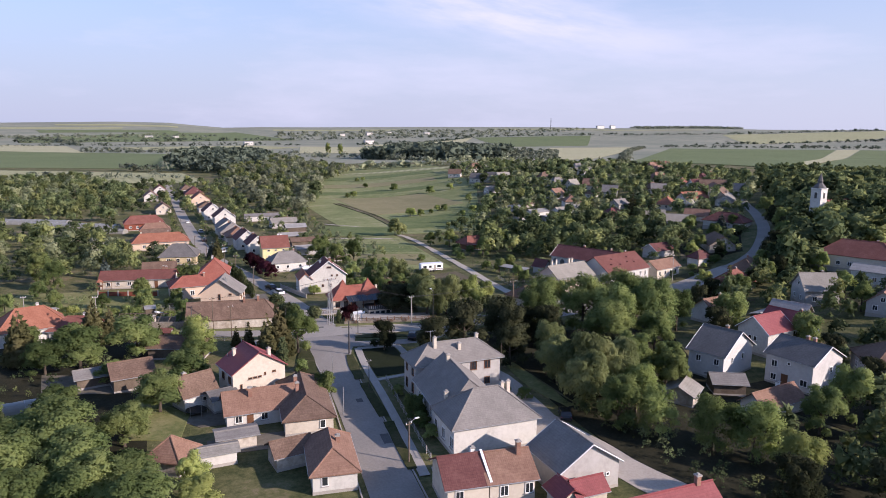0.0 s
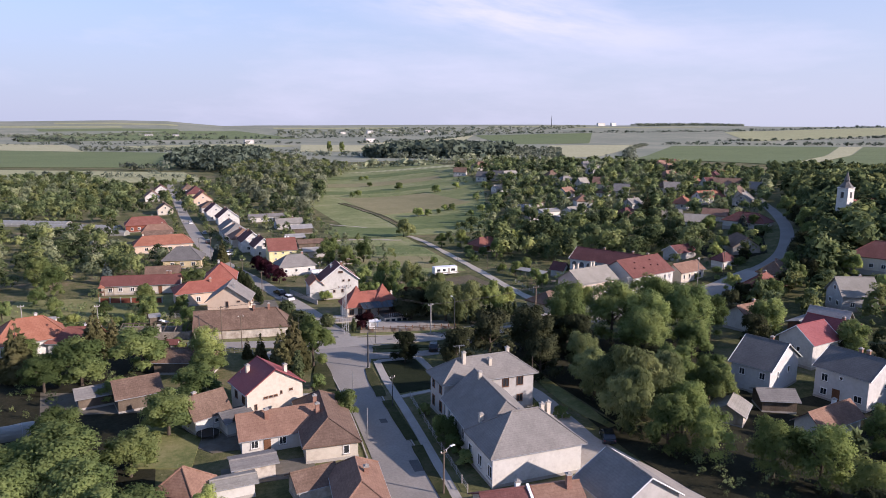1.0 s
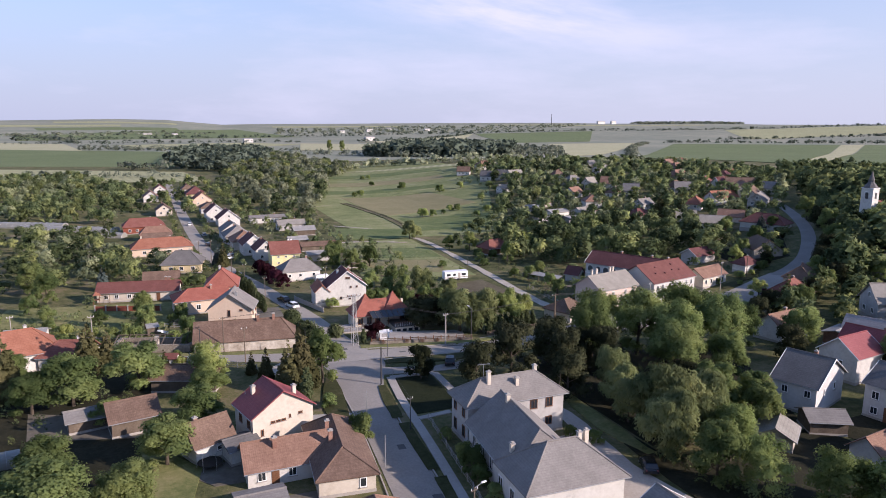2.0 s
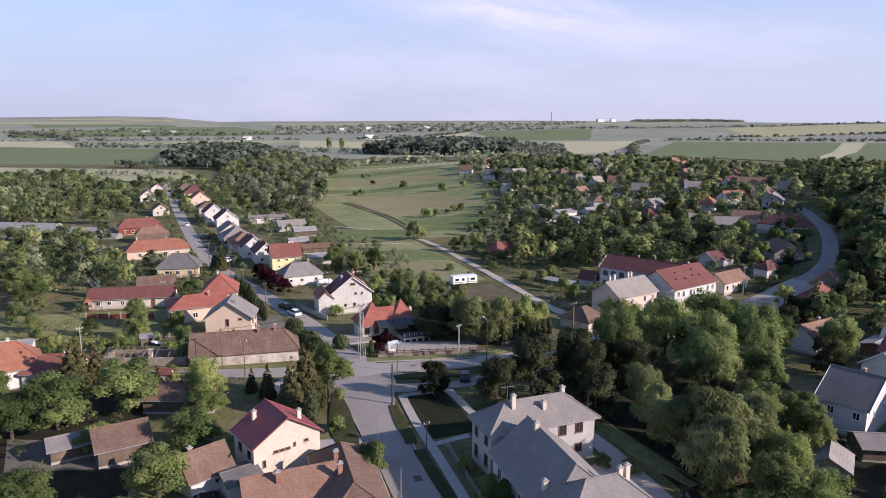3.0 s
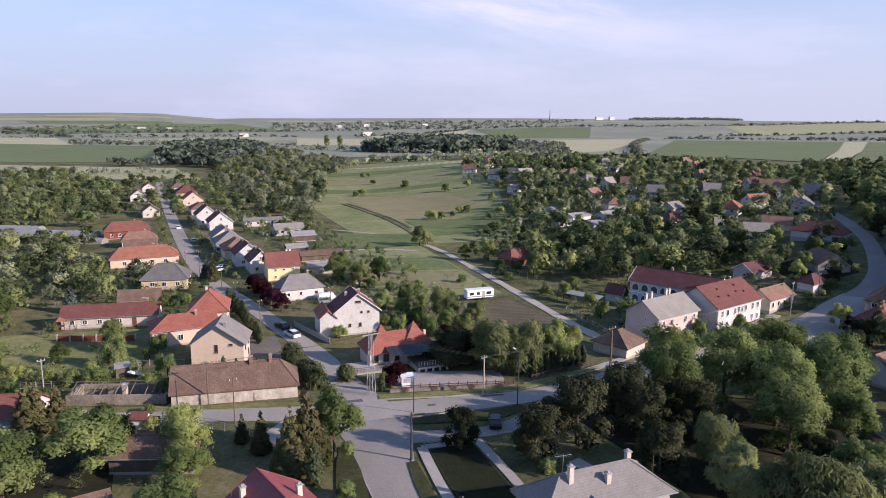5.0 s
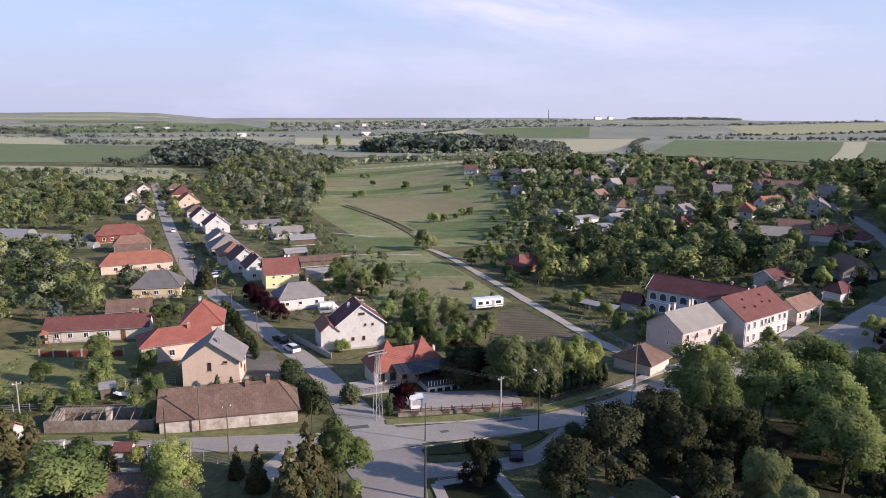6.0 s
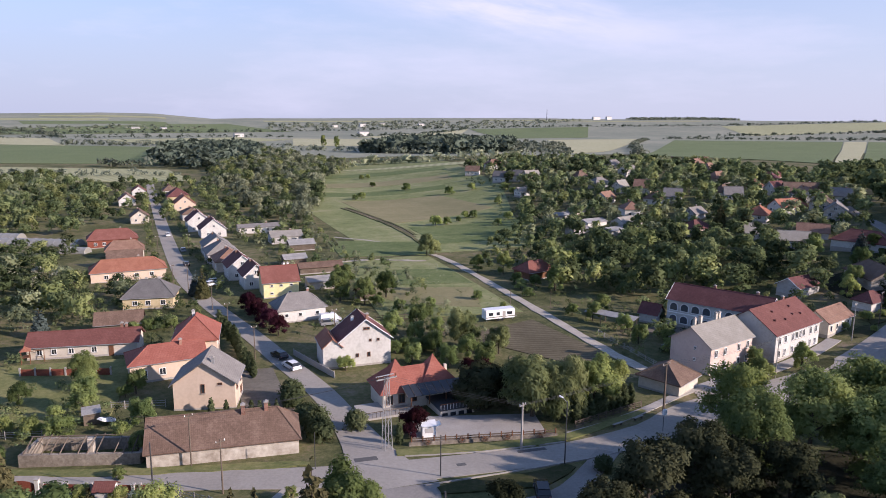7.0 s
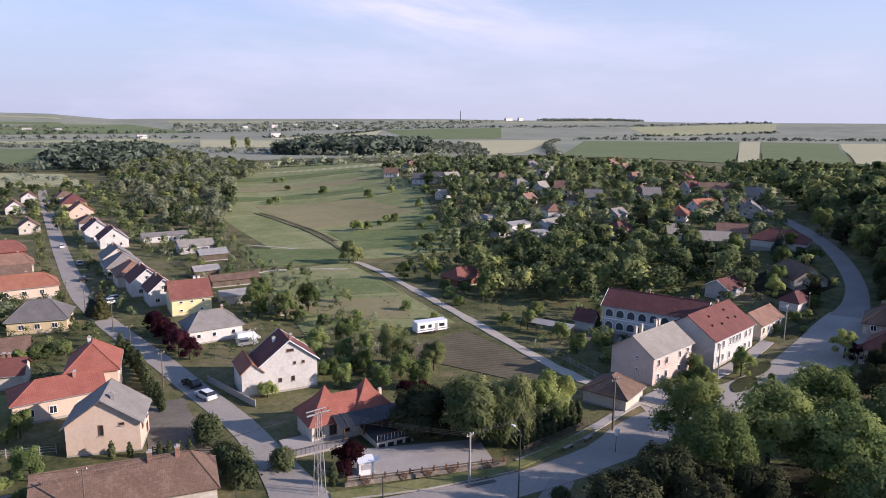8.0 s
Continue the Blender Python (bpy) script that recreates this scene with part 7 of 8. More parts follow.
part("wall", box(0, 0, 0.9, 1.9, 1.6, 2.0), M["white render"], SD)
for sgn in (-1, 1):
    part("roof_slope", slab(((-1.2, sgn * 1.1, 1.7), (1.2, sgn * 1.1, 1.7), (1.2, 0, 2.5), (-1.2, 0, 2.5)), 0.08), M["tile oxblood"], SD)
for bx_, by_, br_ in ((56.2, 146.4, 16), (60.8, 148.0, 18)):
    bn = root("bench", pose(bx_, by_, gz(bx_, by_) + 0.05, 0, 0, br_), "weathered wooden bench on the grass verge", "bench")
    part("seat", box(0, 0, 0.45, 1.9, 0.4, 0.06, 0, 0.01), M["concrete"], bn)
    for sx in (-0.75, 0.75):
        part("leg", box(sx, 0, 0.2, 0.12, 0.36, 0.44), M["wood"], bn)
CP = root("carport", pose(86.2, 196.0, gz(86.2, 196.0), 0, 0, -58), "open carport with a long pale sheet roof", "carport")
part("roof", slab(((-6, -1.4, 2.3), (6, -1.4, 2.3), (6, 1.4, 2.7), (-6, 1.4, 2.7)), 0.08), M["sheet"], CP)
for px_ in (-5.6, -1.9, 1.9, 5.6):
    for py_ in (-1.2, 1.2):
        part("post", box(px_, py_, 1.1, 0.12, 0.12, 2.5), M["wood"], CP)


def tunnel(x, y, rz, L, W, H, label):
    t = root("polytunnel", pose(x, y, gz(x, y), 0, 0, rz), label, "greenhouse")
    bm = bmesh.new()
    n = 12
    prev = None
    for k in range(int(L / 1.5) + 1):
        ring = [bm.verts.new((-L / 2 + k * 1.5, -W / 2 * math.cos(math.pi * j / n), H * math.sin(math.pi * j / n) * (1 - 0.04 * (k % 2)))) for j in range(n + 1)]
        if prev:
            for j in range(n):
                bm.faces.new((prev[j], prev[j + 1], ring[j + 1], ring[j]))
        else:
            bm.faces.new(ring)
        prev = ring
    bm.faces.new(prev[::-1])
    part("cover", bm, M["film"], t)
    for k in range(0, int(L / 1.5) + 1, 2):
        bm = bmesh.new()
        for j in range(n):
            a, b = math.pi * j / n, math.pi * (j + 1) / n
            add_rod(bm, (-L / 2 + k * 1.5, -W / 2 * 1.01 * math.cos(a), H * 1.01 * math.sin(a)), (-L / 2 + k * 1.5, -W / 2 * 1.01 * math.cos(b), H * 1.01 * math.sin(b)), 0.03, None, 4)
        part("hoop", bm, M["metal"], t)
    return t


tunnel(-29.0, 111.8, 14, 5.5, 3.2, 1.7, "small white polytunnel in the garden")
tunnel(-66.0, 364.0, -22, 46, 6.5, 2.6, "long pale polytunnel greenhouse")
tunnel(-88.0, 386.0, -22, 40, 6.5, 2.6, "long pale polytunnel greenhouse in the field")
tunnel(-44.5, 338.0, -22, 9, 5, 2.2, "short pale polytunnel greenhouse")

TR = root("trampoline", pose(-4.6, 103.6, gz(-4.6, 103.6)), "round garden trampoline with a safety ring", "trampoline")
bm = bmesh.new()
bmesh.ops.create_cone(bm, cap_ends=True, segments=20, radius1=1.5, radius2=1.5, depth=0.04, matrix=Matrix.Translation((0, 0, 0.75)))
part("mat", bm, M["rubber"], TR)
for k in range(6):
    a = k * 1.047
    part("pole", rod((1.55 * math.cos(a), 1.55 * math.sin(a), 0), (1.55 * math.cos(a), 1.55 * math.sin(a), 2.3), 0.03), M["metal"], TR)
bm = bmesh.new()
for k in range(18):
    a, b = k * 0.349, (k + 1) * 0.349
    add_rod(bm, (1.55 * math.cos(a), 1.55 * math.sin(a), 2.3), (1.55 * math.cos(b), 1.55 * math.sin(b), 2.3), 0.03, None, 4)
part("ring", bm, M["metal"], TR)

PL = root("play_tower", pose(-32.2, 206.2, gz(-32.2, 206.2), 0, 0, 10), "orange timber play tower in the garden", "play tower")
for sx, sy in ((-1, -1), (1, -1), (1, 1), (-1, 1)):
    part("post", box(sx * 0.7, sy * 0.7, 1.3, 0.12, 0.12, 2.6), M["brown paint"], PL)
part("platform", box(0, 0, 1.3, 1.6, 1.6, 0.1), M["brown paint"], PL)
part("roof", pyramid(0, 0, 0.95, 2.5, 3.4), M["tile orange"], PL)
part("swing_beam", rod((0.7, 0, 2.2), (3.0, 0, 2.2), 0.06), M["brown paint"], PL)
part("swing_leg", rod((3.0, -0.7, 0), (3.0, 0, 2.2), 0.05), M["brown paint"], PL)
part("swing_leg", rod((3.0, 0.7, 0), (3.0, 0, 2.2), 0.05), M["brown paint"], PL)

BT = root("boat", pose(-14.4, 172.0, gz(-14.4, 172) + 0.5, 10, 25, 60), "white overturned dinghy leaning on scrap", "boat")
bm = bmesh.new()
rings = []
for k, (bx_, bw_, bz_) in enumerate(((-1.8, 0.55, 0.3), (-1.0, 0.7, 0.45), (0.2, 0.7, 0.5), (1.2, 0.5, 0.45), (1.9, 0.08, 0.3))):
    rings.append([bm.verts.new((bx_, -bw_, 0)), bm.verts.new((bx_, -bw_ * 0.6, bz_)), bm.verts.new((bx_, bw_ * 0.6, bz_)), bm.verts.new((bx_, bw_, 0))])
for a, b in zip(rings, rings[1:]):
    for j in range(3):
        bm.faces.new((a[j], b[j], b[j + 1], a[j + 1]))
    bm.faces.new((a[3], b[3], b[0], a[0]))
bm.faces.new(rings[0]), bm.faces.new(rings[-1][::-1])
bmesh.ops.recalc_face_normals(bm, faces=bm.faces)
part("hull", bm, M["white paint"], BT)
SH = root("scrap_shed", pose(-16.6, 173.0, gz(-16.6, 173), 0, 0, 10), "small patched grey shed of old sheets", "shed")
part("wall", box(0, 0, 0.9, 2.2, 1.8, 2.0), M["wood"], SH)
part("roof", slab(((-1.3, -1.1, 1.9), (1.3, -1.1, 1.9), (1.3, 1.1, 2.3), (-1.3, 1.1, 2.3)), 0.08), M["sheet"], SH)

# ---- smaller plants, placed by hand ----
for key, *rows in (
    ("plum", (9.2, 232, 0.95), (10.2, 227, 0.9), (11.2, 221.5, 0.95), (12.6, 215.5, 0.95), (14.0, 209.5, 0.9), (126.4, 152.6, 0.7)),
    ("dark", (28.9, 124.8, 0.66)),
    ("maple", (152.8, 192.0, 0.68), (167.5, 203.0, 0.7)),
    ("lime", (146.2, 187.6, 0.8),),
    ("oak", (170.8, 221.0, 0.62), (175.5, 225.5, 0.55)),
    ("plum", (41.4, 165.2, 1.3)),
    ("purple bush", (27.6, 153.8, 1.3), (26.4, 152.4, 0.8)),
    ("ball", (20.0, 158.0, 1.25), (12.6, 173.4, 1.5), (12.3, 170.4, 1.4), (14.4, 159.2, 1.6), (14.6, 155.6, 1.4), (13.6, 163, 1.3), (46.2, 134.0, 0.9)),
    ("thuja", (98.0, 193.2, 0.7), (99.2, 191.2, 0.7), (100.4, 189.2, 0.7), (24.4, 150.4, 0.7), (2.3, 217, 1.1), (2.9, 214, 1.0), (3.5, 211.4, 1.1), (4.2, 208.6, 1.0), (6.4, 191.6, 0.9), (7.0, 188.8, 0.9), (7.4, 186, 0.8), (5.0, 206), (5.2, 203.6), (5.4, 201.2), (5.6, 198.8), (5.8, 196.4), (6.0, 194), (22.4, 196, 0.9), (23.2, 194.4, 0.9), (8.4, 167.4, 0.6), (7.2, 167.8, 0.6), (6.0, 168.2, 0.6), (9.6, 167, 0.6), (51, 149.5, 0.9), (52.5, 150, 0.95), (54, 150.5, 0.9), (55.5, 151, 0.95), (57, 151.5, 0.9), (58.5, 152, 0.95), (60, 152.5, 0.9), (61.5, 153, 0.95), (63, 153.5, 0.9), (-12.6, 133.8, 1.1), (9.6, 121.6, 1.2), (0.2, 171.2, 0.6), (2.4, 170.9, 0.5), (-11, 112, 0.8), (-30, 104, 0.9), (-31.5, 104.5, 0.8)),
    ("blue", (-33, 223, 0.9), (-2.8, 252.6, 0.9), (-4.4, 141, 0.5), (-8, 141.5, 0.45), (178, 212, 1.0)),
    ("spruce", (-12, 139.5, 0.6), (4.2, 132, 0.7), (2.0, 136, 0.5), (-1.2, 249.4, 1.0), (176, 268, 1.4), (182, 262, 1.2), (128, 148, 1.0), (156, 158, 1.2)),
    ("blossom", (-46, 290, 1.0), (-52, 282, 1.0), (-40, 282, 1.0), (-58, 296, 0.9), (3, 66, 1.0), (7, 64, 0.9), (-44, 272, 0.9)),
    ("apple", (-11.5, 184, 0.9), (-19.5, 188, 0.9), (-9.0, 168.5, 1.0), (-18.5, 178, 1.2), (-28.5, 184, 0.8), (-40, 190, 0.9), (-46, 200, 1.0), (-50, 186, 1.0), (33.5, 203, 0.8), (35.5, 199, 0.9), (37.5, 205, 1.0), (40, 196, 1.0), (42, 189, 1.0), (46, 200, 0.9), (44, 208, 1.1), (48, 178, 1.1), (47, 184, 1.0), (42, 180, 1.0), (36, 184, 0.9), (84, 182, 0.9), (86, 190, 0.9), (90, 180, 0.8), (84, 200, 1.0), (90, 206, 1.0), (97, 163.4, 0.8), (93.2, 158.6, 0.8), (-9, 158.4, 0.7)),
    ("bush2", (24.6, 188.4, 1.0), (23.6, 184.4, 1.2), (-13, 183, 0.9), (-24, 170, 1.3), (-20, 168, 1.4), (-28, 172, 1.2), (-34, 176, 1.3), (-12, 166, 1.0), (94.4, 157.6, 1.1), (87, 176, 1.2), (82, 206, 1.2), (104, 160.4, 0.7), (128, 172, 0.8), (132, 168.4, 0.6), (137, 175, 0.8), (141, 174, 0.7), (8.6, 139, 0.7), (-14, 146.8, 0.8), (-10, 144.8, 0.8), (92, 186, 1.0), (68.5, 216, 0.8), (38, 169, 1.0)),
    ("bush", (37, 116, 1.0), (44.6, 95, 0.9), (42.4, 97.6, 0.8), (26.4, 96.4, 1.0), (26.2, 90.0, 1.1), (26.4, 86, 0.9), (25.8, 102, 0.8), (-26, 160, 1.3), (-30, 163, 1.4), (-33, 168, 1.2), (-38, 182, 1.2), (-36, 162, 1.3), (-22, 176, 1.1), (90.5, 157.0, 1.2), (91.6, 160.4, 1.1), (88.4, 155.8, 1.0), (95, 162, 1.0), (66, 227, 1.1), (80, 226, 1.2), (82, 235, 1.4), (84, 242, 1.5), (88, 238, 1.4), (49, 215, 1.2), (52, 223, 1.2), (44, 222, 1.3), (40, 228, 1.3), (15, 141, 0.5), (7, 118, 1.1), (12.4, 117.6, 1.0), (-10.6, 151.4, 0.7), (106, 154.6, 0.6), (116, 148, 1.4), (112, 146, 1.3), (124, 147, 1.4)),
    ("lime", (90, 230, 1.0), (98, 238, 1.1), (104, 246, 1.1), (86, 256, 1.0), (80, 262, 0.8), (126, 155, 0.8), (160, 149, 0.9), (110, 125, 1.0), (146, 128, 1.0), (140, 118, 1.0)),
    ("maple", (-48, 128, 1.0), (110, 104, 0.9), (-20, 190, 0.7), (-44, 210, 0.9), (-50, 222, 1.0), (32, 236, 0.9), (37, 230, 0.8), (44, 236, 0.8), (34, 244, 0.9)),
    ("dark", (158, 167, 0.8), (166, 172.5, 0.9), (184, 186, 0.9), (196, 205, 0.9), (152, 181, 0.45), (176, 201, 0.5), (120, 145, 0.7), (137, 149, 0.6), (148, 152, 0.8), (113, 141, 0.7)),
    ("maple", (175, 178.5, 0.95), (190, 195, 1.0), (160, 186.5, 0.5), (184, 213, 0.6), (126, 141.5, 0.8), (143, 151, 0.7), (151, 161, 0.7), (203, 217, 1.0)),
    ("bush", (-15, 221, 1.2), (-12.6, 221.6, 1.3), (-10.2, 222.4, 1.2), (-7.8, 223, 1.3), (34.6, 191.2, 1.2), (36.8, 191.6, 1.3), (39, 191.4, 1.2), (41, 191.8, 1.3), (43, 191.4, 1.2), (146, 176.6, 1.2), (168, 193, 1.3), (149, 178.4, 1.0), (137, 174, 0.9), (155, 183, 1.2), (164, 189.4, 1.2), (180, 206.5, 1.3)),
    ("oak2", (183, 172, 0.9), (188, 177, 1.0), (191, 181, 0.9), (198, 178, 0.9), (194, 174, 0.9), (181, 178, 0.85)),
    ("oak", (106, 122, 0.9)),
):
    for row in rows:
        grow(key, *row)

# ---- woods, orchards and scrub ----


def inside(poly, x, y):
    """Which of the places lie in the polygon."""
    p = np.array(poly, float)
    out = np.zeros(len(x), bool)
    for (x0, y0), (x1, y1) in zip(p, np.roll(p, -1, 0)):
        cut = ((y0 > y) != (y1 > y)) & (x < (x1 - x0) * (y - y0) / (y1 - y0 + 1e-12) + x0)
        out ^= cut
    return out


def clear_of_houses(x, y, pad, front=9.0):
    """Drops places on a house, or just before it where it would be hidden from the valley."""
    ok = np.ones(len(x), bool)
    for hx, hy, hr in HOUSES:
        dx, dy = x - hx, y - hy
        n = math.hypot(hx, hy - 45)
        ux, uy = -hx / n, -(hy - 45) / n
        along, across = dx * ux + dy * uy, dx * -uy + dy * ux
        ok &= ~((np.hypot(dx, dy) < hr + pad) | ((along > 0) & (along < hr + pad + front) & (np.abs(across) < hr * 0.9 + pad * 0.3)))
    return ok


def spots(poly, gap, seed, pad=2.0, front=9.0):
    """Uneven places about gap apart in a polygon, clear of the houses."""
    rng = np.random.default_rng(seed)
    p = np.array(poly, float)
    lo, hi = p.min(0), p.max(0)
    xs, ys = np.meshgrid(np.arange(lo[0], hi[0], gap), np.arange(lo[1], hi[1], gap))
    x = xs.ravel() + rng.uniform(-0.48, 0.48, xs.size) * gap
    y = ys.ravel() + rng.uniform(-0.48, 0.48, xs.size) * gap
    keep = inside(poly, x, y) & clear_of_houses(x, y, pad, front)
    return x[keep], y[keep], rng


def tree_clumps(rng, count, H, R, size, conical=False):
    """One low tree of loose clumps as an array of quads."""
    if conical:
        c = [(0, 0, H * (0.25 + 0.7 * f)) for f in np.linspace(0, 1, 6)]
        r = [max(0.25, R * (1 - f) ** 0.8) for f in np.linspace(0, 1, 6)]
    else:
        c, r = lobes_round(rng, H, R, 13, 0.2)
    return leaf_quads(rng, c, r, count, size * 0.88, 0.0, 0.12)


def wood(name, label, places, mat, height=(6, 10), count=262, size=1.08, spread=0.42, conical=False, seed=1):
    """Many trees joined into one stretch of woodland."""
    x, y, rng = places
    count, size = int(count * 0.80), size * 1.10
    kinds = [tree_clumps(np.random.default_rng(seed * 31 + k), count, 8.0, 8.0 * spread, size, conical) for k in range(9)]
    z = ground(x, y)
    out, faces = [], []
    for k in range(len(x)):
        q, qn = kinds[rng.integers(9)]
        s = rng.uniform(*height) / 8.0
        a = rng.uniform(0, 6.283)
        ca, sa = math.cos(a), math.sin(a)
        w = s * rng.uniform(0.85, 1.2)
        t = np.empty_like(q)
        t[..., 0] = (q[..., 0] * ca - q[..., 1] * sa) * w + x[k]
        t[..., 1] = (q[..., 0] * sa + q[..., 1] * ca) * w + y[k]
        t[..., 2] = q[..., 2] * s + z[k] - 0.3
        out.append(t)
        faces.append(np.stack([qn[:, 0] * ca - qn[:, 1] * sa, qn[:, 0] * sa + qn[:, 1] * ca, qn[:, 2]], 1))
    return tagged(new(name, leaf_mesh(name, np.concatenate(out), mat, np.concatenate(faces))), label, "woodland", "", "stuff")


def woods(label, places, mats, shares, **kw):
    """A stretch of wood with several kinds of foliage: one object a kind."""
    x, y, rng = places
    pick = rng.choice(len(mats), len(x), p=shares)
    for k, mat in enumerate(mats):
        on = pick == k
        if on.any():
            wood("woodland", label + (", light foliage", ", mixed foliage", ", dark foliage", ", grey foliage")[k], (x[on], y[on], rng), M[mat], **kw)


def line_spots(points, gap, seed, width=2.0):
    rng = np.random.default_rng(seed)
    p = spline(points, gap)
    return p[:, 0] + rng.normal(0, width, len(p)), p[:, 1] + rng.normal(0, width, len(p)), rng


M["wood mid"] = leafy("mixed village trees", (0.086, 0.115, 0.050), (0.235, 0.290, 0.136), 0.44)
M["wood light"] = leafy("fresh light foliage", (0.125, 0.152, 0.052), (0.300, 0.342, 0.148), 0.44)
M["wood deep"] = leafy("deep green foliage", (0.034, 0.050, 0.024), (0.120, 0.152, 0.072), 0.3)
M["wood pale"] = leafy("silvery willow scrub", (0.190, 0.214, 0.132), (0.375, 0.405, 0.262), 0.47)
M["wood hazel"] = leafy("pale bluish green foliage", (0.145, 0.170, 0.095), (0.325, 0.360, 0.208), 0.45)
BELT = [(86, 226), (98.8, 206.8), (120.6, 210.1), (141.9, 187.8), (156.5, 203.1), (166.3, 225.9), (173.4, 233.1), (147.2, 274.4), (107.1, 280.2)]
VILLAGE = [(107.1, 282.2), (147.2, 275.4), (176.2, 235.9), (198.5, 224.5), (233.8, 259.3), (285.5, 308.9), (349.6, 400.3), (353.4, 512.5), (312.5, 588.9), (241.1, 595.9), (200, 606.5), (186, 522.7), (180, 429.5), (156, 388.3), (124, 333.4)]
SLOPE = [(177, 159.3), (258.1, 117.4), (356.7, 208.1), (444.8, 360.9), (415.1, 419.2), (349.7, 397.1), (286.3, 306.2), (235.5, 251.3), (204.1, 211.7), (187.3, 192.4)]
EAST = [(109.5, 144.4), (128.3, 144.6), (148.2, 155), (163.9, 161.4), (186.9, 149.9), (209.1, 96.6), (174.1, 52.3), (114.8, 47.8), (70, 60), (62, 72), (75, 82), (101, 81.6), (108, 100.9), (117.8, 106.9), (119.3, 128.4), (106, 144.6)]
MIX4, SHARE4 = ("wood light", "wood mid", "wood deep", "wood hazel"), (0.26, 0.36, 0.16, 0.22)
MIX, SHARE = ("wood light", "wood mid", "wood deep"), (0.3, 0.42, 0.28)
CHURCHYARD = [(150, 152), (159, 163), (182, 181.5), (204, 212), (236.9, 244.4), (252.3, 191.2), (246.5, 119.3), (194.4, 147.2), (180.2, 156.7)]
woods("belt of broad trees behind the street houses", spots(BELT, 7.6, 2, 0.3, 3.0), MIX, (0.3, 0.44, 0.26), height=(5.5, 10.5), count=560, size=0.72, spread=0.52, seed=2)
vx, vy, vr = spots(VILLAGE, 7.2, 3, -0.2, 4.0)
near = vy < 420
woods("garden trees between the village houses", (vx[near], vy[near], vr), MIX4, (0.14, 0.36, 0.34, 0.16), height=(3.5, 9.5), count=260, size=0.82, seed=3)
woods("garden trees of the far village streets", (vx[~near], vy[~near], vr), MIX4, (0.12, 0.34, 0.3, 0.24), height=(3.5, 9.5), count=120, size=1.15, seed=4)
woods("trees on the wooded slope", spots(SLOPE, 8.4, 5, 0.5), MIX, SHARE, height=(5, 12), count=215, size=1.08, seed=5)
woods("trees around the churchyard", spots(CHURCHYARD, 7.4, 19, 0.5), MIX, SHARE, height=(7, 12.5), count=340, size=0.92, seed=19)
woods("garden trees east of the park", spots(EAST, 7.4, 6, 0.6, 4.0), MIX, SHARE, height=(3.5, 8.5), count=400, size=0.74, seed=6)
CREEK = [(8, 860), (84, 1143), (120, 850), (140, 745), (112, 671), (82, 587), (66, 481), (54, 400), (44, 372), (26, 400), (14, 475), (2, 653)]
woods("willows and poplars along the creek", spots(CREEK, 9.4, 7, 2.0), ("wood light", "wood mid", "wood deep", "wood pale"), (0.2, 0.2, 0.05, 0.55), height=(3.5, 12), count=460, size=0.74, spread=0.5, seed=7)
LEFT = [(-190, 690), (-110, 690), (-66, 590), (-56, 500), (-46, 420), (-46, 385), (-75, 380), (-125, 430)]
woods("dense trees behind the gardens", spots(LEFT, 9.2, 8, 2.0), MIX4, SHARE4, height=(3.5, 10), count=430, size=0.74, spread=0.5, seed=8)
WEST = [(-62, 215), (-20, 232), (-20, 262), (-36, 268), (-44, 330), (-90, 352), (-150, 420), (-120, 300)]
woods("garden trees west of the street", spots(WEST, 7.6, 9, 1.5), MIX4, SHARE4, height=(3, 9), count=520, size=0.66, spread=0.52, seed=9)
woods("scrub and garden trees along the creek plots", spots([(34, 235), (56, 232), (60, 262), (50, 300), (46, 380), (24, 330), (30, 262)], 5.4, 10, 1.0), ("wood light", "wood mid", "wood hazel", "wood pale"), (0.25, 0.15, 0.25, 0.35), height=(0.9, 4.5), count=260, size=0.68, seed=10)
woods("street trees of the far street", spots([(-60, 440), (20, 395), (4, 640), (-70, 640)], 11, 11, 2.0), MIX, SHARE, height=(3.5, 7.5), count=262, size=0.90, seed=11)
woods("garden trees near the farm track", spots([(80, 262), (92, 258), (106, 276), (120, 336), (112, 330), (96, 290)], 7.5, 21, 1.0), MIX, SHARE, height=(2.5, 6), count=320, size=0.76, seed=21)
woods("low weeds and shrubs of the plots", spots([(79, 176), (90, 180), (97, 200), (98, 222), (90, 240), (81, 242)], 3.4, 22, 0.6), MIX, SHARE, height=(0.8, 2.4), count=210, size=0.45, seed=22)
woods("scrub behind the white gabled house", spots([(36, 178), (47, 176), (58, 190), (56, 206), (60, 228), (40, 232), (36, 205)], 4.0, 23, 0.6), ("wood light", "wood mid", "wood hazel", "wood pale"), (0.25, 0.15, 0.25, 0.35), height=(0.8, 3.4), count=220, size=0.54, seed=23)
woods("overgrown shrubs of the ruined plot", spots([(-44, 160), (-26, 163), (-12, 166), (-10, 172), (-22, 180), (-46, 178)], 2.8, 24, 0.6, 0.0), MIX, (0.4, 0.4, 0.2), height=(0.8, 3.4), count=170, size=0.5, seed=24)
woods("trees along the hill road", spots([(148, 176), (156, 178), (172, 192), (188, 214), (206, 244), (200, 250), (180, 220), (164, 196)], 7.0, 27, 0.8, 0.0), MIX, SHARE, height=(3, 7), count=300, size=0.8, seed=27)
woods("garden shrubs behind the street houses", spots([(76, 176), (90, 172), (98, 176), (96, 190), (84, 196), (78, 190)], 3.6, 28, 0.4), MIX, SHARE, height=(1, 3), count=200, size=0.5, seed=28)
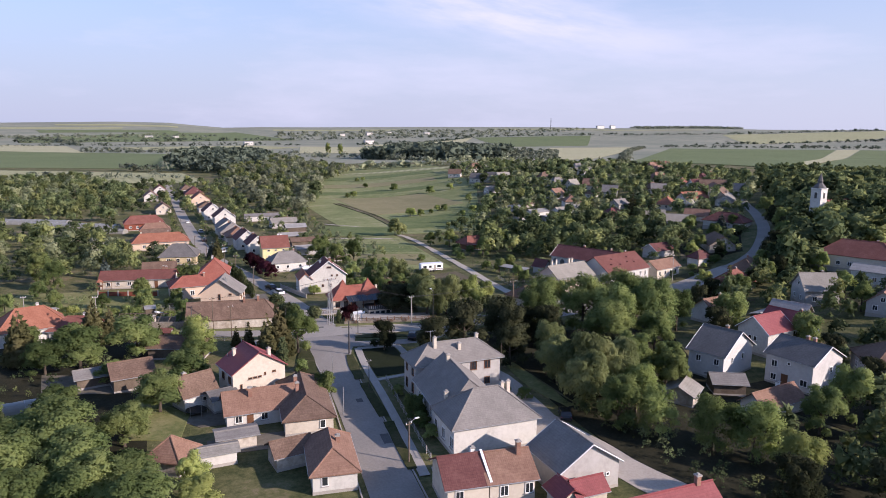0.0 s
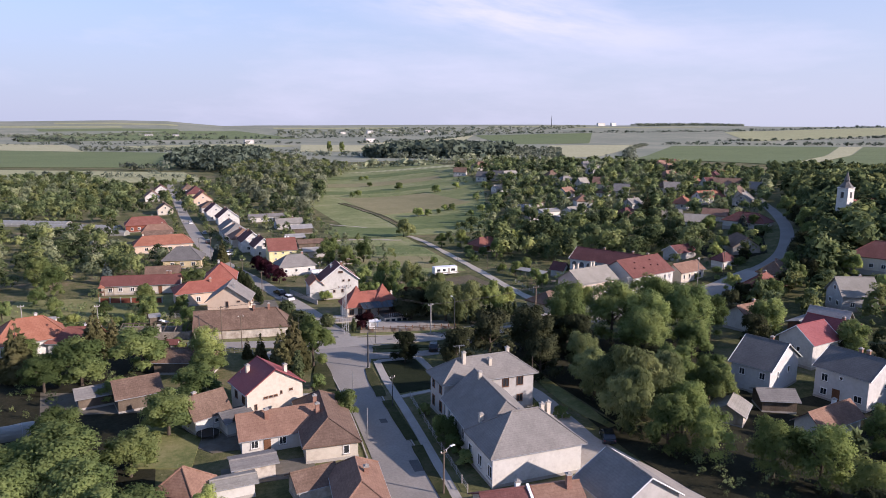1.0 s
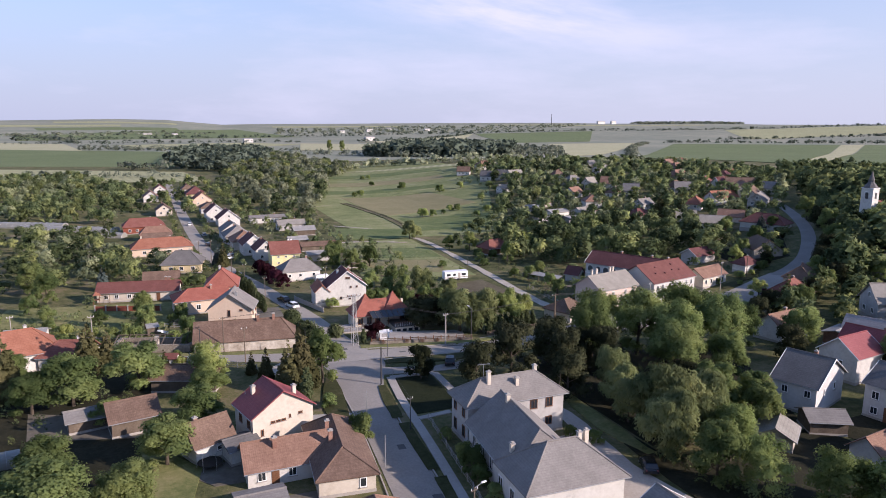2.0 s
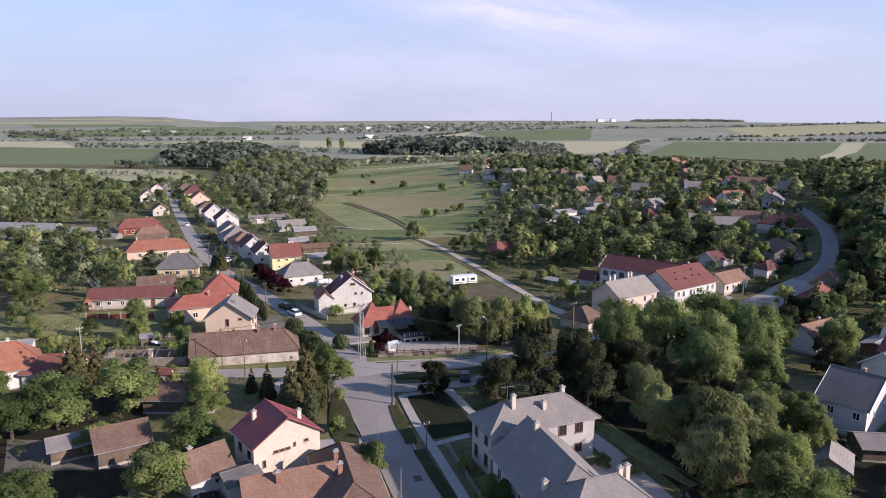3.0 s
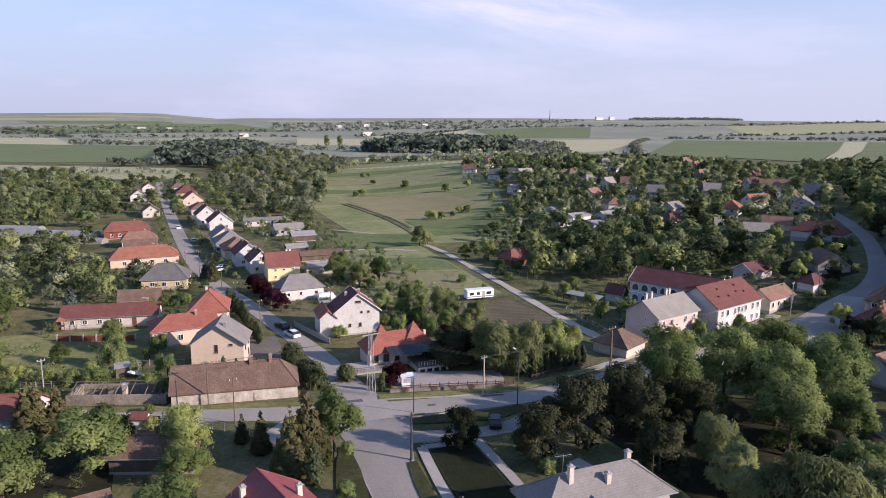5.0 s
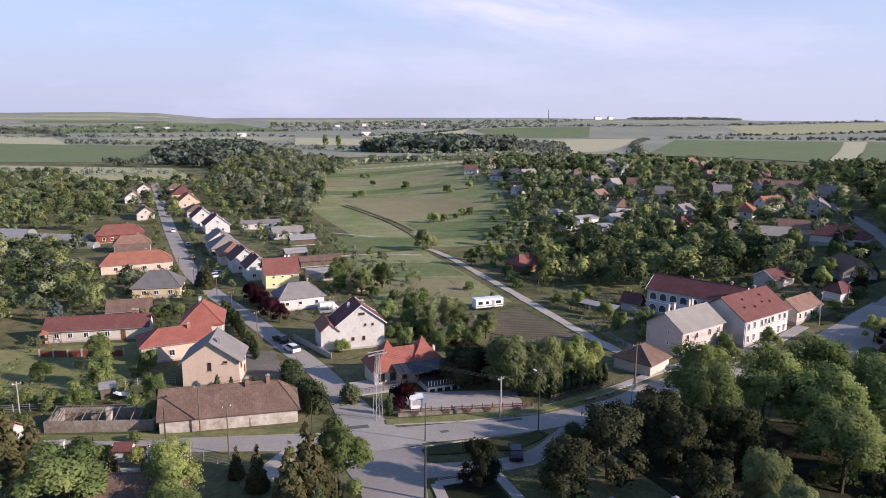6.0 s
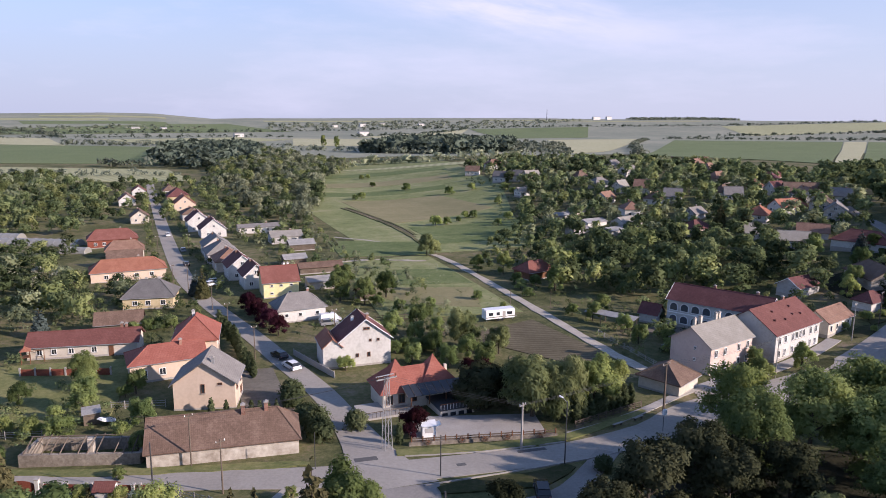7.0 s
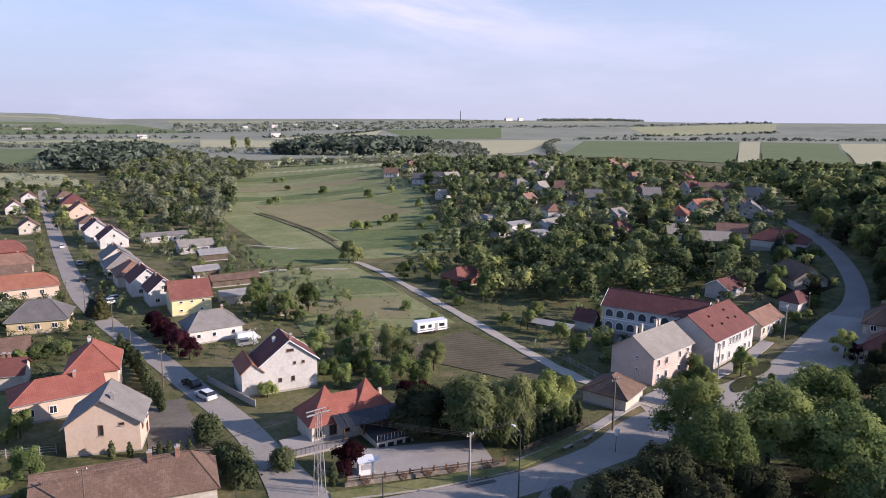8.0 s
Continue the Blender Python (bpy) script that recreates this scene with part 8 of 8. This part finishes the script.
woods("weeds and shrubs of the west plots", spots([(-60, 176), (-36, 172), (-14, 180), (-12, 190), (-32, 196), (-60, 205)], 4.6, 29, 0.6, 1.0), MIX, SHARE, height=(0.8, 3.2), count=200, size=0.5, seed=29)
woods("rough grass tussocks of the creek plots", spots([(34, 205), (50, 200), (62, 212), (72, 222), (72, 290), (56, 296), (46, 260), (38, 230)], 2.9, 30, 0.6), ("wood light", "wood mid", "wood pale"), (0.3, 0.2, 0.5), height=(0.5, 1.6), count=60, size=0.5, seed=30)
woods("trees at the edge of the square", spots([(124, 136), (138, 146), (152, 156), (160, 160), (156, 150), (140, 134), (126, 128)], 6.0, 31, 0.3, 1.0), MIX, SHARE, height=(3, 7.5), count=300, size=0.74, seed=31)
woods("undergrowth below the park trees", spots([(48, 108), (49.2, 92), (51.5, 82), (55, 70), (56, 54), (80, 50), (96, 62), (98, 82), (82, 92), (72, 108), (74, 122), (98, 126), (92, 140), (68, 144), (48, 132)], 5.0, 25, 1.0), MIX, (0.12, 0.33, 0.55), height=(0.9, 2.8), count=170, size=0.45, seed=25)
woods("shrubs of the west gardens", spots([(-44, 70), (-4, 66), (-12, 84), (-10, 100), (-12, 116), (-4, 122), (-2, 136), (-24, 146), (-44, 150)], 4.2, 26, 1.0), MIX, (0.2, 0.35, 0.45), height=(0.7, 2.8), count=200, size=0.48, seed=26)
woods("shrubs and hedges of the street gardens", spots([(-34, 200), (-8, 204), (-4, 206), (-4, 236), (-8, 256), (-14, 300), (-34, 300), (-40, 250)], 3.6, 37, 0.4, 1.0), MIX, (0.25, 0.4, 0.35), height=(1.0, 4.2), count=190, size=0.58, seed=37)
woods("shrubs between the street house yards", spots([(16, 205), (34, 206), (38, 232), (34, 300), (20, 330), (14, 300), (24, 236)], 4.0, 38, 0.4, 1.0), MIX4, SHARE4, height=(0.9, 3.4), count=150, size=0.58, seed=38)
woods("garden growth behind the white street houses", spots([(12, 335), (40, 330), (44, 384), (24, 410), (8, 470), (2, 600), (-10, 600), (4, 440)], 5.6, 39, 0.4, 1.5), MIX4, SHARE4, height=(1.5, 6), count=200, size=0.75, seed=39)
for side, seed_ in ((-6.6, 61), (6.4, 62)):
    lx, ly, lr = line_spots([(9.6 + side, 212), (-2.5 + side, 256), (-11 + side, 320), (-22 + side, 436), (-33.8 + side, 559)], 4.2, seed_, 0.8)
    ok = clear_of_houses(lx, ly, 0.2, 0.0)
    woods("small street trees and hedges along the village street", (lx[ok], ly[ok], lr), MIX, (0.3, 0.4, 0.3), height=(1.2, 4.4), count=200, size=0.6, seed=seed_)
woods("garden growth behind the long school", spots([(86, 176), (100, 182), (118, 184), (130, 180), (140, 186), (150, 194), (160, 206), (150, 214), (124, 214), (100, 208)], 4.4, 63, 0.2, 0.0), MIX, (0.15, 0.4, 0.45), height=(1.2, 4.6), count=190, size=0.6, seed=63)
woods("shrubs along the dusty lane", spots([(49.6, 92), (50.2, 82), (51.6, 74), (53.8, 66), (59, 53), (64, 55), (57, 70), (54, 84), (52.5, 93)], 2.5, 64, 0.4, 0.0), MIX, (0.15, 0.35, 0.5), height=(1.1, 3.4), count=230, size=0.42, seed=64)
woods("flower bed shrubs behind the garden fence", spots([(-18.5, 149), (-5.6, 144.4), (-4.4, 141.4), (-13, 144.4), (-18, 146.6)], 1.5, 65, 0.1, 0.0), ("wood light", "wood mid", "wood hazel"), (0.35, 0.35, 0.3), height=(0.5, 1.7), count=110, size=0.3, seed=65)
woods("weeds and low shrubs of the back yards", spots([(-10.5, 108), (-2.2, 103), (-2.4, 98), (-1.4, 90), (-1.4, 83), (4.6, 81.6), (4.0, 88), (-1, 91), (-7, 86), (-11, 95)], 2.1, 66, 0.3, 0.0), ("wood light", "wood mid", "wood hazel"), (0.3, 0.4, 0.3), height=(0.3, 1.2), count=90, size=0.26, seed=66)
HILL = [(150, 156), (158, 163), (168, 170), (180, 178), (190, 187), (202, 200), (212, 215), (228, 240), (242, 252), (240, 226), (214, 196), (200, 172), (184, 156), (166, 148)]
woods("thick trees above the hill road", spots(HILL, 5.0, 33, 0.0, 0.0), MIX, (0.12, 0.4, 0.48), height=(5, 12), count=330, size=0.74, seed=33)
woods("shrubs of the village gardens", spots([(107, 250), (147, 240), (176, 225), (198, 224), (233, 259), (270, 300), (200, 350), (142, 350), (112, 300)], 5.4, 35, 0.3, 1.0), MIX, (0.2, 0.4, 0.4), height=(0.9, 2.8), count=90, size=0.6, seed=35)
woods("front garden trees below the hill road", spots([(136, 176), (146, 182), (158, 196), (172, 214), (184, 236), (176, 234), (166, 222), (154, 204), (140, 188)], 5.4, 36, 0.6, 0.0), MIX, SHARE, height=(1.5, 4.4), count=260, size=0.6, seed=36)
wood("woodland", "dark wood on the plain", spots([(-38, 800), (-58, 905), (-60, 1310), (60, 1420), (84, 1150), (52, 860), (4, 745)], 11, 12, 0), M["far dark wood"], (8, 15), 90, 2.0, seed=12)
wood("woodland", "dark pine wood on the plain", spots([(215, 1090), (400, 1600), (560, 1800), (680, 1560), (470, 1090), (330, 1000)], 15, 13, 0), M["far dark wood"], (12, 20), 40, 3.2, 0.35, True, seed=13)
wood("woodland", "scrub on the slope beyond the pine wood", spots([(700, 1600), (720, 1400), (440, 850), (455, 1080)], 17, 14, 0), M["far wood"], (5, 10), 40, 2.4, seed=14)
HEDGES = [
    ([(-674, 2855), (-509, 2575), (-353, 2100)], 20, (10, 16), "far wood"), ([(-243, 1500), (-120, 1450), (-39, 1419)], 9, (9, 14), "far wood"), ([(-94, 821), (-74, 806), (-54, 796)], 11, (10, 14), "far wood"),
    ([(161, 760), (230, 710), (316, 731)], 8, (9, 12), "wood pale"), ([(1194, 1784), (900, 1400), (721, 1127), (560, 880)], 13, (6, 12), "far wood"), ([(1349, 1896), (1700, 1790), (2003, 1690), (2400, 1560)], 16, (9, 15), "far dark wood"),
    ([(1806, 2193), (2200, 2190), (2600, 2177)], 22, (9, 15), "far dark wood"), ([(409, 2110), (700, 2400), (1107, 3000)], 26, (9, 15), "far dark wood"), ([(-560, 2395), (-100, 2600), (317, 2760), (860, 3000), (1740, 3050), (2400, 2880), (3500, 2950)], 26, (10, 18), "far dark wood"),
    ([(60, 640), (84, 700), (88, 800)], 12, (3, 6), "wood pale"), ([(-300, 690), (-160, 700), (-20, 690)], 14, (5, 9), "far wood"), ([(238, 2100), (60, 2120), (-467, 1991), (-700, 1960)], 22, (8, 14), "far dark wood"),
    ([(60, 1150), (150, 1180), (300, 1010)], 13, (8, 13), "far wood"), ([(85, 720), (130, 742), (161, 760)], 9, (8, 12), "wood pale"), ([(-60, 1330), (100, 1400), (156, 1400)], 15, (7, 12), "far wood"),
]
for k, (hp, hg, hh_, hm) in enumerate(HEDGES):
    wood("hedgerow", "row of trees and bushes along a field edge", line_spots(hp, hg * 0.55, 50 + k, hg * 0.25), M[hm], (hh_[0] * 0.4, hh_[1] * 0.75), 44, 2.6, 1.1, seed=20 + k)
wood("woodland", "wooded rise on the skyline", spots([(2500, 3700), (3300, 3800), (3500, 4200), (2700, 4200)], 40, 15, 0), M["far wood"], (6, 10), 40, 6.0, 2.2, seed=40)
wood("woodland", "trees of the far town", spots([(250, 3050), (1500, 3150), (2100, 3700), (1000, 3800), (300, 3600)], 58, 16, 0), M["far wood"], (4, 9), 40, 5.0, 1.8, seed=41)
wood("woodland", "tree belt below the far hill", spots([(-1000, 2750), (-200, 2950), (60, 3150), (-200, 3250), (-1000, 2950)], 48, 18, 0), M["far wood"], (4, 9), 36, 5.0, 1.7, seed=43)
woods("young orchard trees at the meadow's edge", spots([(118, 300), (124, 334), (156, 388), (178, 428), (184, 520), (172, 520), (160, 430), (136, 388), (112, 322)], 8.0, 44, 0.4, 0.0), MIX, SHARE, height=(1.5, 4.2), count=200, size=0.6, seed=44)
# rough grass and low scrub, added in place of shadow lines across the meadow
for k, (lp, lg) in enumerate((([(77, 302), (96, 294), (114, 286)], 1.6), ([(60, 480), (100, 478), (140, 470)], 2.4), ([(85, 374), (110, 370), (140, 365)], 2.0), ([(56, 545), (110, 556), (170, 538)], 3.0), ([(45, 293), (60, 295), (72, 287)], 1.5), ([(64, 640), (120, 640), (180, 618)], 3.4), ([(40, 252), (56, 249), (74, 244)], 1.5))):
    wood("hedgerow", "added line of rough grass and scrub in the meadow", line_spots(lp, lg, 90 + k, 0.9), M["wood mid" if k % 2 else "wood pale"], (0.4, 1.5), 40, 0.6, 0.9, seed=70 + k)
strip("track", [(36, 289.5), (49.7, 292), (60, 289), (70, 284.6)], 1.3, 0.22, M["dirt"], "bare earth bank across the plots", "track", rough=0.35, step=2)
# meadow bushes and pollards
for k, (bx, by, bs) in enumerate(((86, 481, 1.6), (91, 486, 1.8), (127, 511, 2.4), (101, 368, 2.2), (107, 370, 1.8), (121, 383, 1.6), (125, 382, 1.8), (126, 353, 1.4), (142, 467, 2.4), (113, 550, 1.6), (118, 611, 1.6), (123, 610, 1.6), (115, 376, 1.2), (136, 365, 1.6), (148, 372, 1.8), (160, 395, 2.0), (150, 410, 1.8), (168, 430, 1.8), (172, 452, 2.0), (158, 470, 2.0), (140, 330, 1.8), (130, 318, 1.6), (118, 300, 1.6))):
    grow(("bush", "bush2")[k % 2], bx, by, bs)
grow("willow", 73.6, 295, 0.8)
grow("willow", 77.4, 297, 0.55)
grow("willow", 48, 190, 0.85)
grow("willow", 54, 185, 0.6)
grow("ash", 193, 1270, 1.5, 1.3), grow("ash", 203, 1200, 1.5, 1.3)
